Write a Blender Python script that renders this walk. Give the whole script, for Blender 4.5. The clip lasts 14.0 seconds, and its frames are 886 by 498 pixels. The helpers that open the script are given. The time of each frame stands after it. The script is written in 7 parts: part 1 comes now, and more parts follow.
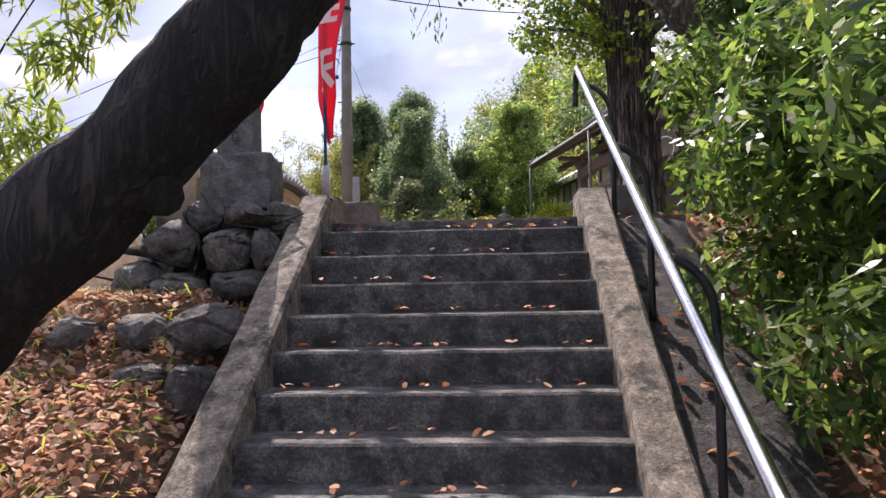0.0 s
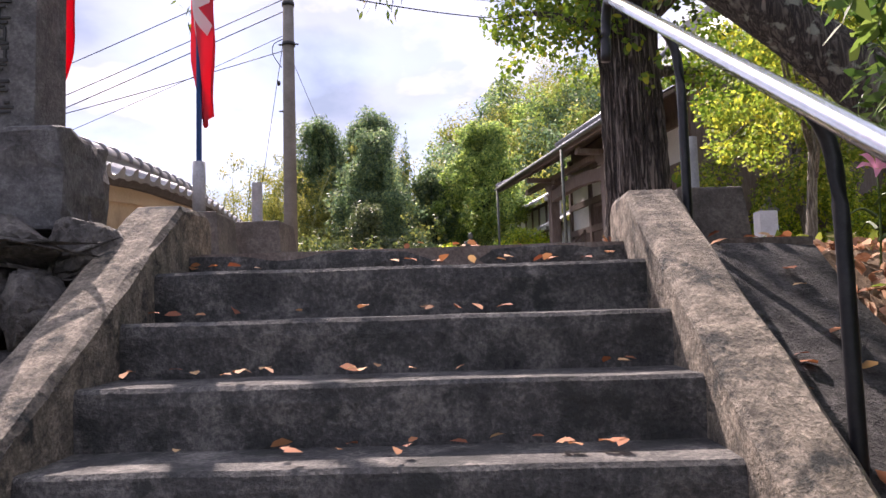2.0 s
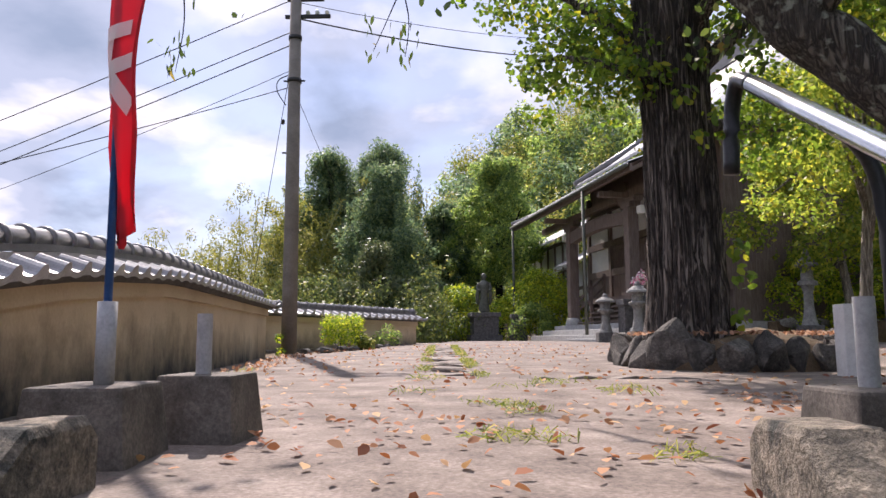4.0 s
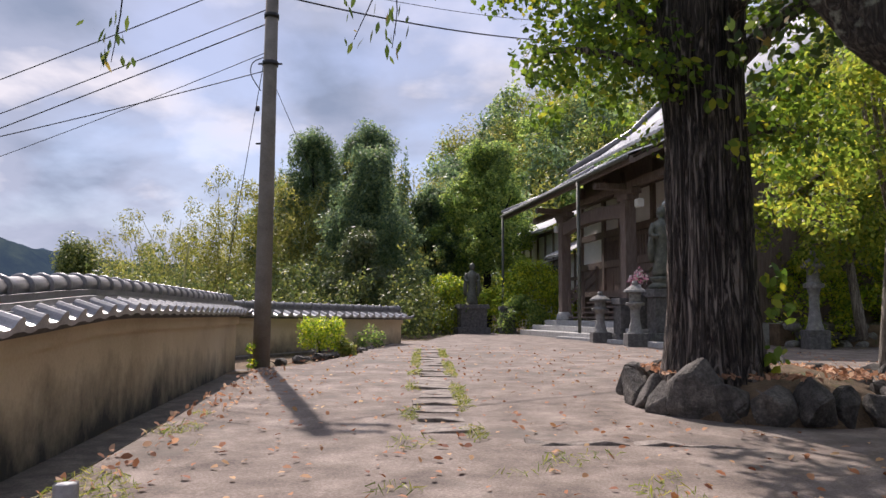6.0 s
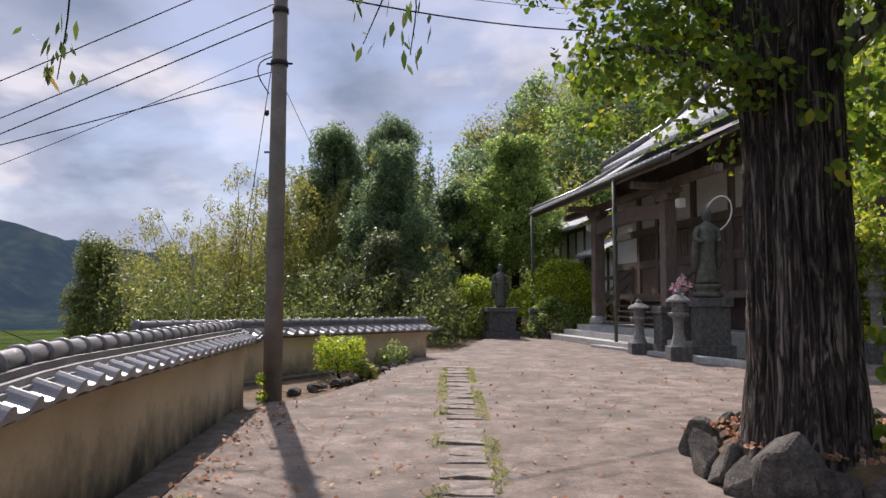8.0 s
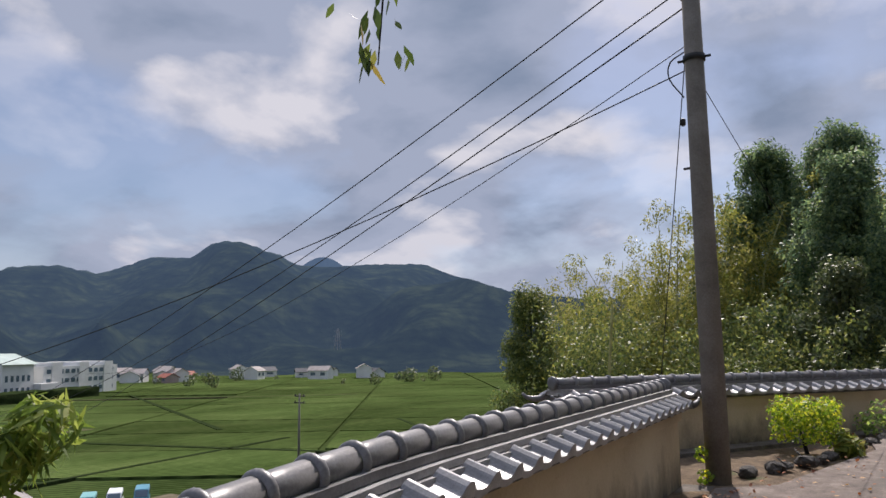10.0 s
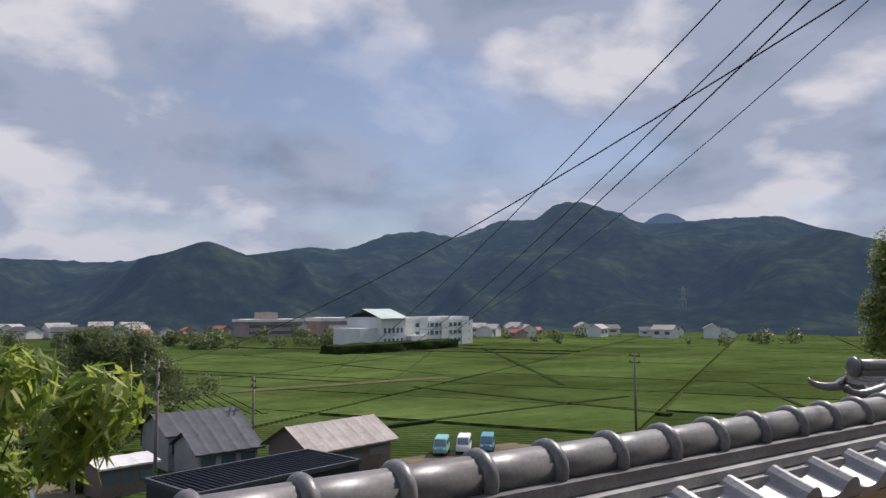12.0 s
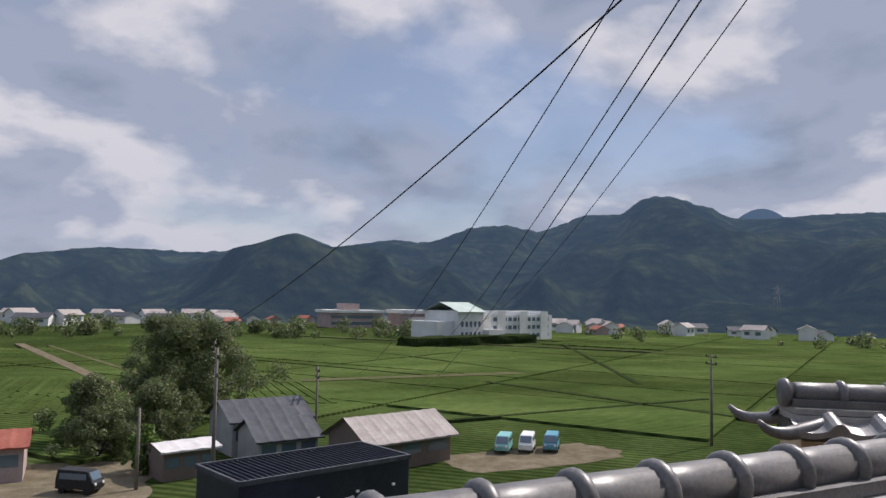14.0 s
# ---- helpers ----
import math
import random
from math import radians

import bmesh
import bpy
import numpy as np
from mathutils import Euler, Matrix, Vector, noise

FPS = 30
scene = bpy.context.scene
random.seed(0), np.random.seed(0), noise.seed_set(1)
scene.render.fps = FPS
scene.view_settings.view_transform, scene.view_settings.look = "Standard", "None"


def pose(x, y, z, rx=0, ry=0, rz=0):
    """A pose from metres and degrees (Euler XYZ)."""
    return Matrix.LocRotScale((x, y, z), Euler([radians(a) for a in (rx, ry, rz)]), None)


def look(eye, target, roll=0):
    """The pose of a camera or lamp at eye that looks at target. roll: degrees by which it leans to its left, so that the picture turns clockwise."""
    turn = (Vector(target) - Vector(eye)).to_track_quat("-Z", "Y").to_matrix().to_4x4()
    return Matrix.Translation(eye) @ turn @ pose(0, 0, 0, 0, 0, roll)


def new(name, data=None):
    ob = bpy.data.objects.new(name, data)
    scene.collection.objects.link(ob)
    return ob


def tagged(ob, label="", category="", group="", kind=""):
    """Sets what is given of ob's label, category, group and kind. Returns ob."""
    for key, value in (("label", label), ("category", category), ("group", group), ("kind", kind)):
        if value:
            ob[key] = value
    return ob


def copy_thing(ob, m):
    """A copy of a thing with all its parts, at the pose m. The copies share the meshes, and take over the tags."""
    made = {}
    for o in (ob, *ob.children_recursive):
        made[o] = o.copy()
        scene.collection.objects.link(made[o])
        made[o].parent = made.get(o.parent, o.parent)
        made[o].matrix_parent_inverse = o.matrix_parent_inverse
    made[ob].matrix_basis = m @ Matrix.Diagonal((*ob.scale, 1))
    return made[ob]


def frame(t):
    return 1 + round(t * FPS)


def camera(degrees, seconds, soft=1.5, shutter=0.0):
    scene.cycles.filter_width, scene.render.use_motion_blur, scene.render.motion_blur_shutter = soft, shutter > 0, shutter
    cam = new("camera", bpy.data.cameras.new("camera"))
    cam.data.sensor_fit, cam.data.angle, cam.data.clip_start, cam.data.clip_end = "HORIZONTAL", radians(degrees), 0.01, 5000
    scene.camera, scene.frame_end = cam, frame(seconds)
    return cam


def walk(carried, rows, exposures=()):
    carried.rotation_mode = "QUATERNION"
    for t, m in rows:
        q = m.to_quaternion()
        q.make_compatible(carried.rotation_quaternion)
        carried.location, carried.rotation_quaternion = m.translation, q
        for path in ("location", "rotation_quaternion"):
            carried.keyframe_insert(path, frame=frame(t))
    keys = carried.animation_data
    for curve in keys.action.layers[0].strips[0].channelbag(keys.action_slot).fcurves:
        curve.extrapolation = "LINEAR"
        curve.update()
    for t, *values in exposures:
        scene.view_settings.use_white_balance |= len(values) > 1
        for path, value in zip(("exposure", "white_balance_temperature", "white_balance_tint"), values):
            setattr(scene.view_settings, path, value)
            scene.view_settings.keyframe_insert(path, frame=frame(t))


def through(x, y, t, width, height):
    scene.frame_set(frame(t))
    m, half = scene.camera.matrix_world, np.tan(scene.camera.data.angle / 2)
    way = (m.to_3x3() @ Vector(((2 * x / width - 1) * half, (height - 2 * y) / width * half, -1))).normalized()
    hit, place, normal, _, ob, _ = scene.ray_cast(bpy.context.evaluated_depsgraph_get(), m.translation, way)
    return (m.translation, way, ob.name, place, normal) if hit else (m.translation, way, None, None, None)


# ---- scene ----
cam = camera(62.4, 14.0)
EXPOSURES = [(0, 1.05, 6600, 26), (1.5, 1.2, 6700, 30), (3.2, 1.05, 6500, 25), (5.5, 0.42, 6500, 22), (7.2, 0.38, 6500, 22), (9.5, 0.10, 6400, 18), (14, 0.0, 6400, 17)]
PATH = [
    (0, (0.292, -5.115, -0.463), (0.149, -3.122, -0.362), -1.0),
    (0.5, (0.259, -4.532, -0.477), (0.151, -2.538, -0.385), -0.9),
    (1, (0.213, -3.948, -0.458), (0.135, -1.952, -0.36), -1.3),
    (1.5, (0.227, -3.359, -0.388), (0.182, -1.363, -0.261), -1.7),
    (2, (0.21, -2.884, -0.256), (0.168, -0.892, -0.084), -1.7),
    (2.2, (0.322, -2.74, -0.232), (0.241, -0.752, -0.038), -0.8),
    (2.5, (0.247, -2.533, -0.102), (0.195, -0.545, 0.111), -1.7),
    (3, (0.183, -2.242, 0.071), (0.104, -0.258, 0.311), -0.9),
    (3.2, (0.177, -2.128, 0.121), (0.1, -0.146, 0.376), -0.7),
    (5.3, (0.088, -1.112, 0.726), (0.024, 0.876, 0.934), 0.4),
    (5.5, (0.098, -0.998, 0.734), (0.047, 0.991, 0.938), 0.4),
    (6, (0.062, -0.72, 0.92), (0.03, 1.272, 1.103), 0.5),
    (6.5, (0.046, -0.449, 1.071), (0.034, 1.545, 1.229), 0.6),
    (7, (0.077, -0.189, 1.245), (0.084, 1.807, 1.379), 0.9),
    (7.2, (0.065, -0.087, 1.294), (0.07, 1.909, 1.423), 0.7),
    (9.3, (-0.33, 1.453, 1.564), (-1.037, 3.308, 1.801), 0.3),
    (9.5, (-0.421, 1.663, 1.552), (-1.273, 3.457, 1.793), 0.2),
    (10, (-0.565, 2.194, 1.58), (-1.714, 3.809, 1.848), -0.6),
    (10.1, (-0.587, 2.298, 1.583), (-1.779, 3.883, 1.839), -1.2),
    (10.5, (-0.65, 2.717, 1.607), (-1.991, 4.173, 1.888), -0.6),
    (11, (-0.711, 3.304, 1.619), (-2.215, 4.596, 1.879), -0.7),
    (11.5, (-0.774, 3.865, 1.634), (-2.425, 4.974, 1.849), -0.5),
    (12, (-0.903, 4.47, 1.635), (-2.661, 5.409, 1.795), 0.0),
    (12.5, (-0.953, 5.118, 1.657), (-2.751, 5.984, 1.788), 0.9),
    (13, (-1.084, 5.863, 1.65), (-2.853, 6.787, 1.784), 1.7),
    (13.5, (-1.244, 6.558, 1.651), (-2.984, 7.533, 1.794), 1.8),
    (14, (-1.455, 7.059, 1.64), (-3.311, 7.791, 1.781), 1.2),
]
walk(cam, [(t, look(e, g, r)) for t, e, g, r in PATH], EXPOSURES)
# ---- world, sun ----
SUN_AZ = math.atan2(5.5, -1.86)
SUN_EL = radians(46)
sun_dir = Vector((math.cos(SUN_AZ) * math.cos(SUN_EL), math.sin(SUN_AZ) * math.cos(SUN_EL), math.sin(SUN_EL)))


def build_world():
    w = bpy.data.worlds.new("sky")
    scene.world = w
    w.use_nodes = True
    nt = w.node_tree
    N, L = nt.nodes, nt.links
    bg = N["Background"]
    sky = N.new("ShaderNodeTexSky")
    sky.sky_type = "NISHITA"
    sky.sun_disc = False
    sky.sun_elevation = SUN_EL
    sky.sun_rotation = math.pi / 2 - SUN_AZ
    sky.dust_density = 0.6
    tc = N.new("ShaderNodeTexCoord")
    # project the direction on a flat cloud layer
    sep = N.new("ShaderNodeSeparateXYZ")
    L.new(tc.outputs["Generated"], sep.inputs[0])
    zz = N.new("ShaderNodeMath"); zz.operation = "MAXIMUM"; zz.inputs[1].default_value = 0.0
    L.new(sep.outputs["Z"], zz.inputs[0])
    za = N.new("ShaderNodeMath"); za.operation = "ADD"; za.inputs[1].default_value = 0.34
    L.new(zz.outputs[0], za.inputs[0])
    div = N.new("ShaderNodeVectorMath"); div.operation = "DIVIDE"
    comb = N.new("ShaderNodeCombineXYZ")
    for k in range(3):
        L.new(za.outputs[0], comb.inputs[k])
    L.new(tc.outputs["Generated"], div.inputs[0]); L.new(comb.outputs[0], div.inputs[1])

    def noise_tex(scale, detail, rough, off):
        m = N.new("ShaderNodeMapping")
        m.inputs["Location"].default_value = off
        L.new(div.outputs[0], m.inputs[0])
        n = N.new("ShaderNodeTexNoise")
        n.inputs["Scale"].default_value = scale; n.inputs["Detail"].default_value = detail; n.inputs["Roughness"].default_value = rough
        n.inputs["Distortion"].default_value = 0.15
        L.new(m.outputs[0], n.inputs[0])
        return n.outputs["Fac"]

    def ramp(src, stops):
        r = N.new("ShaderNodeValToRGB")
        e = r.color_ramp.elements
        while len(e) < len(stops):
            e.new(0.5)
        for el, (p, c) in zip(e, stops):
            el.position = p; el.color = (*c, 1)
        L.new(src, r.inputs[0])
        return r.outputs[0]

    def mix(a, b, fac):
        m = N.new("ShaderNodeMix"); m.data_type = "RGBA"
        for sock, v in ((0, fac), (6, a), (7, b)):
            if isinstance(v, (int, float)):
                m.inputs[sock].default_value = v
            elif isinstance(v, tuple):
                m.inputs[sock].default_value = (*v, 1)
            else:
                L.new(v, m.inputs[sock])
        return m.outputs[2]

    skyc = N.new("ShaderNodeMix"); skyc.data_type = "RGBA"; skyc.blend_type = "MULTIPLY"; skyc.inputs[0].default_value = 1
    skyc.inputs[7].default_value = (SKY_MUL, SKY_MUL, SKY_MUL * 1.02, 1)
    L.new(sky.outputs[0], skyc.inputs[6])
    cover = ramp(noise_tex(1.7, 7, 0.5, (3.1, 0.4, 0.0)), [(0.40, (0.4, 0.4, 0.4)), (0.52, (1, 1, 1))])
    body = ramp(noise_tex(2.4, 8, 0.5, (1.7, 5.2, 0.0)), [(0.34, CLOUD_DARK), (0.48, CLOUD_MID), (0.53, CLOUD_MID), (0.62, CLOUD_LIGHT)])
    both = mix(skyc.outputs[2], body, cover)
    # pale band towards the horizon
    hz = ramp(sep.outputs["Z"], [(0.0, (0.7, 0.7, 0.7)), (0.10, (0.25, 0.25, 0.25)), (0.2, (0, 0, 0))])
    both = mix(both, CLOUD_HAZE, hz)
    # brightening round the veiled sun
    dot = N.new("ShaderNodeVectorMath"); dot.operation = "DOT_PRODUCT"
    dot.inputs[1].default_value = sun_dir
    L.new(tc.outputs["Generated"], dot.inputs[0])
    glow = ramp(dot.outputs["Value"], [(0.93, (0, 0, 0)), (0.98, (0.15, 0.15, 0.15)), (1.0, (0.75, 0.75, 0.75))])
    both = mix(both, CLOUD_SUN, glow)
    # fill added out of view: gain rises overhead, and on the clouds opposite the sun
    sc = N.new("ShaderNodeMapRange"); sc.inputs[1].default_value, sc.inputs[2].default_value, sc.inputs[3].default_value, sc.inputs[4].default_value = -0.9, -0.15, 2.0, 1.0
    L.new(dot.outputs["Value"], sc.inputs[0])
    up = N.new("ShaderNodeMapRange"); up.inputs[1].default_value, up.inputs[2].default_value, up.inputs[3].default_value, up.inputs[4].default_value = 0.48, 0.95, 1.0, 2.1
    L.new(sep.outputs["Z"], up.inputs[0])
    gain = N.new("ShaderNodeMath"); gain.operation = "MULTIPLY"; L.new(sc.outputs[0], gain.inputs[0]); L.new(up.outputs[0], gain.inputs[1])
    vs = N.new("ShaderNodeVectorMath"); vs.operation = "SCALE"
    L.new(both, vs.inputs[0]); L.new(gain.outputs[0], vs.inputs["Scale"])
    L.new(vs.outputs[0], bg.inputs[0])
    bg.inputs[1].default_value = 0.1


SKY_MUL = 0.9
CLOUD_DARK, CLOUD_MID, CLOUD_LIGHT = (2.2, 2.8, 3.75), (3.4, 3.95, 4.95), (6.4, 6.5, 6.8)
CLOUD_HAZE, CLOUD_SUN = (4.6, 5.0, 5.8), (8.6, 8.5, 8.3)
build_world()
sun = new("sun", bpy.data.lights.new("sun", "SUN"))
sun.data.energy, sun.data.angle, sun.data.color = 5.0, radians(0.6), (1.0, 0.94, 0.84)
sun.matrix_world = look(sun_dir * 60, (0, 0, 0))


# ---- materials ----
def node_mat(name):
    m = bpy.data.materials.new(name)
    m.use_nodes = True
    return m, m.node_tree.nodes, m.node_tree.links, m.node_tree.nodes["Principled BSDF"]


def surface(name, cols, rough=0.85, scale=6.0, fine=60.0, bump=0.3, metal=0.0, stain=None, spec=0.35, vary=0.0, dist=0.01, stretch=(1, 1, 1)):
    """Two-scale mottled surface: cols are dark, middle and light; stain is (colour, scale, threshold)."""
    m, N, L, B = node_mat(name)
    tc = N.new("ShaderNodeTexCoord")
    mp = N.new("ShaderNodeMapping"); mp.inputs["Scale"].default_value = stretch
    L.new(tc.outputs["Object"], mp.inputs[0])
    n1 = N.new("ShaderNodeTexNoise"); n1.inputs["Scale"].default_value = scale; n1.inputs["Detail"].default_value = 6; n1.inputs["Roughness"].default_value = 0.65
    n2 = N.new("ShaderNodeTexNoise"); n2.inputs["Scale"].default_value = fine; n2.inputs["Detail"].default_value = 4; n2.inputs["Roughness"].default_value = 0.7
    for n in (n1, n2):
        L.new(mp.outputs[0], n.inputs[0])
    add = N.new("ShaderNodeMix"); add.inputs[0].default_value = 0.42
    L.new(n1.outputs["Fac"], add.inputs[2]); L.new(n2.outputs["Fac"], add.inputs[3])
    r = N.new("ShaderNodeValToRGB")
    r.color_ramp.elements.new(0.5)
    for el, p, c in zip(r.color_ramp.elements, (0.33, 0.5, 0.67), cols):
        el.position, el.color = p, (*c, 1)
    L.new(add.outputs[0], r.inputs[0])
    out = r.outputs[0]
    if stain:
        n3 = N.new("ShaderNodeTexNoise"); n3.inputs["Scale"].default_value = stain[1]; n3.inputs["Detail"].default_value = 8; n3.inputs["Roughness"].default_value = 0.7
        L.new(tc.outputs["Object"], n3.inputs[0])
        sr = N.new("ShaderNodeValToRGB")
        sr.color_ramp.elements[0].position, sr.color_ramp.elements[1].position = stain[2], stain[2] + 0.09
        L.new(n3.outputs["Fac"], sr.inputs[0])
        mx = N.new("ShaderNodeMix"); mx.data_type = "RGBA"; mx.inputs[7].default_value = (*stain[0], 1)
        L.new(sr.outputs[0], mx.inputs[0]); L.new(out, mx.inputs[6])
        out = mx.outputs[2]
    if vary:
        oi = N.new("ShaderNodeObjectInfo")
        hv = N.new("ShaderNodeHueSaturation")
        mr = N.new("ShaderNodeMapRange"); mr.inputs[3].default_value, mr.inputs[4].default_value = 1 - vary, 1 + vary
        L.new(oi.outputs["Random"], mr.inputs[0]); L.new(mr.outputs[0], hv.inputs["Value"]); L.new(out, hv.inputs["Color"])
        out = hv.outputs[0]
    L.new(out, B.inputs["Base Color"])
    B.inputs["Roughness"].default_value, B.inputs["Metallic"].default_value = rough, metal
    B.inputs["Specular IOR Level"].default_value = spec
    if bump:
        b = N.new("ShaderNodeBump"); b.inputs["Strength"].default_value = bump; b.inputs["Distance"].default_value = dist
        L.new(add.outputs[0], b.inputs["Height"]); L.new(b.outputs[0], B.inputs["Normal"])
    return m


def leaf_mat(name, cols, trans=0.5, rough=0.5, stops=(0.0, 0.35, 0.7, 1.0), through=1.45):
    """Leaves: colour differs leaf by leaf, light shines through."""
    m, N, L, B = node_mat(name)
    g = N.new("ShaderNodeNewGeometry")
    r = N.new("ShaderNodeValToRGB")
    while len(r.color_ramp.elements) < len(cols):
        r.color_ramp.elements.new(0.5)
    for el, p, c in zip(r.color_ramp.elements, stops, cols):
        el.position, el.color = p, (*c, 1)
    L.new(g.outputs["Random Per Island"], r.inputs[0])
    L.new(r.outputs[0], B.inputs["Base Color"])
    B.inputs["Roughness"].default_value = rough
    B.inputs["Specular IOR Level"].default_value = 0.3
    t = N.new("ShaderNodeBsdfTranslucent")
    hv = N.new("ShaderNodeHueSaturation"); hv.inputs["Saturation"].default_value = 1.05; hv.inputs["Value"].default_value = through
    L.new(r.outputs[0], hv.inputs["Color"]); L.new(hv.outputs[0], t.inputs[0])
    mx = N.new("ShaderNodeMixShader"); mx.inputs[0].default_value = trans
    L.new(B.outputs[0], mx.inputs[1]); L.new(t.outputs[0], mx.inputs[2])
    L.new(mx.outputs[0], N["Material Output"].inputs[0])
    return m


M = {}
M["step"] = surface("step_concrete", ((0.019, 0.019, 0.019), (0.080, 0.076, 0.070), (0.25, 0.23, 0.20)), 0.9, 7, 65, 1.0, stain=((0.038, 0.039, 0.035), 4.5, 0.52), dist=0.03)
M["cheek"] = surface("cheek_concrete", ((0.035, 0.032, 0.028), (0.19, 0.16, 0.122), (0.46, 0.38, 0.29)), 0.92, 14, 80, 1.0, stain=((0.04, 0.041, 0.036), 6, 0.53), dist=0.035)
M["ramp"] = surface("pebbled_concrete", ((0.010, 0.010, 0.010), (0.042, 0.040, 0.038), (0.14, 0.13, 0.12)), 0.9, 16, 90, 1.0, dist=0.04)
M["block"] = surface("block_concrete", ((0.045, 0.038, 0.032), (0.11, 0.095, 0.08), (0.22, 0.19, 0.16)), 0.9, 6, 70, 0.6)
M["yard"] = surface("yard_concrete", ((0.055, 0.042, 0.035), (0.165, 0.130, 0.107), (0.33, 0.275, 0.235)), 0.92, 2.6, 60, 0.9, stain=((0.115, 0.098, 0.082), 0.6, 0.53), dist=0.012)
M["slab"] = surface("path_stone", ((0.06, 0.05, 0.042), (0.19, 0.16, 0.135), (0.34, 0.29, 0.25)), 0.9, 8, 80, 0.6, vary=0.15)
M["soil"] = surface("leafy_soil", ((0.05, 0.035, 0.022), (0.13, 0.09, 0.055), (0.24, 0.17, 0.10)), 1.0, 6, 60, 1.0, stain=((0.07, 0.10, 0.03), 1.2, 0.58), dist=0.03)
M["field"] = surface("valley_field", ((0.028, 0.044, 0.013), (0.046, 0.068, 0.021), (0.070, 0.090, 0.032)), 0.95, 0.05, 0.8, 0.0, spec=0.0, stain=((0.08, 0.12, 0.035), 0.012, 0.58))
M["crop"] = surface("crop_green", ((0.036, 0.060, 0.016), (0.066, 0.096, 0.028), (0.102, 0.130, 0.044)), 0.95, 0.12, 1.6, 0.8, vary=0.14, dist=0.3, spec=0.0, stretch=(1, 0.3, 1))


def add_rows(m, pitch, turn, low):
    """Planted rows: darker furrows at an even pitch over a field's colour."""
    N, L = m.node_tree.nodes, m.node_tree.links
    B = N["Principled BSDF"]
    src = B.inputs["Base Color"].links[0].from_socket
    tc = N.new("ShaderNodeTexCoord")
    mp = N.new("ShaderNodeMapping"); mp.inputs["Rotation"].default_value = (0, 0, radians(turn))
    L.new(tc.outputs["Object"], mp.inputs[0])
    w = N.new("ShaderNodeTexWave"); w.inputs["Scale"].default_value = 0.314 / pitch; w.inputs["Distortion"].default_value = 1.2; w.inputs["Detail"].default_value = 3; w.inputs["Detail Scale"].default_value = 4
    L.new(mp.outputs[0], w.inputs[0])
    r = N.new("ShaderNodeMapRange"); r.inputs[3].default_value, r.inputs[4].default_value = low, 1.15
    L.new(w.outputs["Fac"], r.inputs[0])
    big = N.new("ShaderNodeTexNoise"); big.inputs["Scale"].default_value = 0.03; big.inputs["Detail"].default_value = 3
    L.new(tc.outputs["Object"], big.inputs[0])
    rb = N.new("ShaderNodeMapRange"); rb.inputs[1].default_value, rb.inputs[2].default_value, rb.inputs[3].default_value, rb.inputs[4].default_value = 0.35, 0.65, 0.8, 1.25
    L.new(big.outputs["Fac"], rb.inputs[0])
    mu = N.new("ShaderNodeMath"); mu.operation = "MULTIPLY"; L.new(r.outputs[0], mu.inputs[0]); L.new(rb.outputs[0], mu.inputs[1])
    hv = N.new("ShaderNodeHueSaturation"); L.new(mu.outputs[0], hv.inputs["Value"]); L.new(src, hv.inputs["Color"])
    L.new(hv.outputs[0], B.inputs["Base Color"])


add_rows(M["crop"], 1.1, 38, 0.45)
add_rows(M["field"], 1.3, 38, 0.55)
M["dry_bank"] = surface("dry_bank", ((0.05, 0.055, 0.025), (0.095, 0.095, 0.05), (0.16, 0.145, 0.085)), 1.0, 0.4, 5, 0.4, dist=0.3, spec=0.0)
M["house_wall"] = surface("house_wall", ((0.26, 0.26, 0.26), (0.34, 0.34, 0.335), (0.42, 0.42, 0.41)), 0.9, 0.6, 8, 0.05)
M["ditch"] = surface("ditch_dark", ((0.014, 0.022, 0.009), (0.026, 0.038, 0.015), (0.045, 0.06, 0.024)), 1.0, 0.5, 4, 0.2, spec=0.0)
M["track"] = surface("farm_track", ((0.08, 0.068, 0.045), (0.14, 0.118, 0.082), (0.21, 0.18, 0.13)), 1.0, 0.6, 6, 0.2, spec=0.0)
M["rock"] = surface("rock", ((0.022, 0.02, 0.018), (0.085, 0.077, 0.068), (0.20, 0.18, 0.155)), 0.9, 7, 40, 1.0, stain=((0.27, 0.255, 0.225), 6, 0.63), vary=0.3, dist=0.05)
M["wall_stone"] = surface("wall_stone", ((0.06, 0.058, 0.05), (0.17, 0.16, 0.14), (0.33, 0.31, 0.27)), 0.9, 7, 50, 0.8, stain=((0.09, 0.11, 0.06), 4, 0.60), vary=0.25, dist=0.03)
M["monument"] = surface("monument_stone", ((0.035, 0.033, 0.033), (0.10, 0.096, 0.093), (0.20, 0.192, 0.185)), 0.85, 12, 70, 0.8, dist=0.015)
M["engrave"] = surface("engraving", ((0.03, 0.03, 0.03), (0.045, 0.045, 0.045), (0.06, 0.06, 0.06)), 0.95, 10, 60, 0.1)
M["granite"] = surface("granite", ((0.22, 0.22, 0.21), (0.36, 0.355, 0.34), (0.52, 0.51, 0.49)), 0.8, 12, 160, 0.25, stain=((0.12, 0.12, 0.11), 3, 0.6))
M["lantern_stone"] = surface("lantern_stone", ((0.10, 0.10, 0.095), (0.19, 0.186, 0.175), (0.32, 0.31, 0.29)), 0.85, 12, 120, 0.4, stain=((0.08, 0.085, 0.07), 5, 0.58))
M["bronze"] = surface("dark_bronze", ((0.05, 0.055, 0.045), (0.10, 0.105, 0.085), (0.19, 0.19, 0.15)), 0.6, 9, 60, 0.3, metal=0.3)
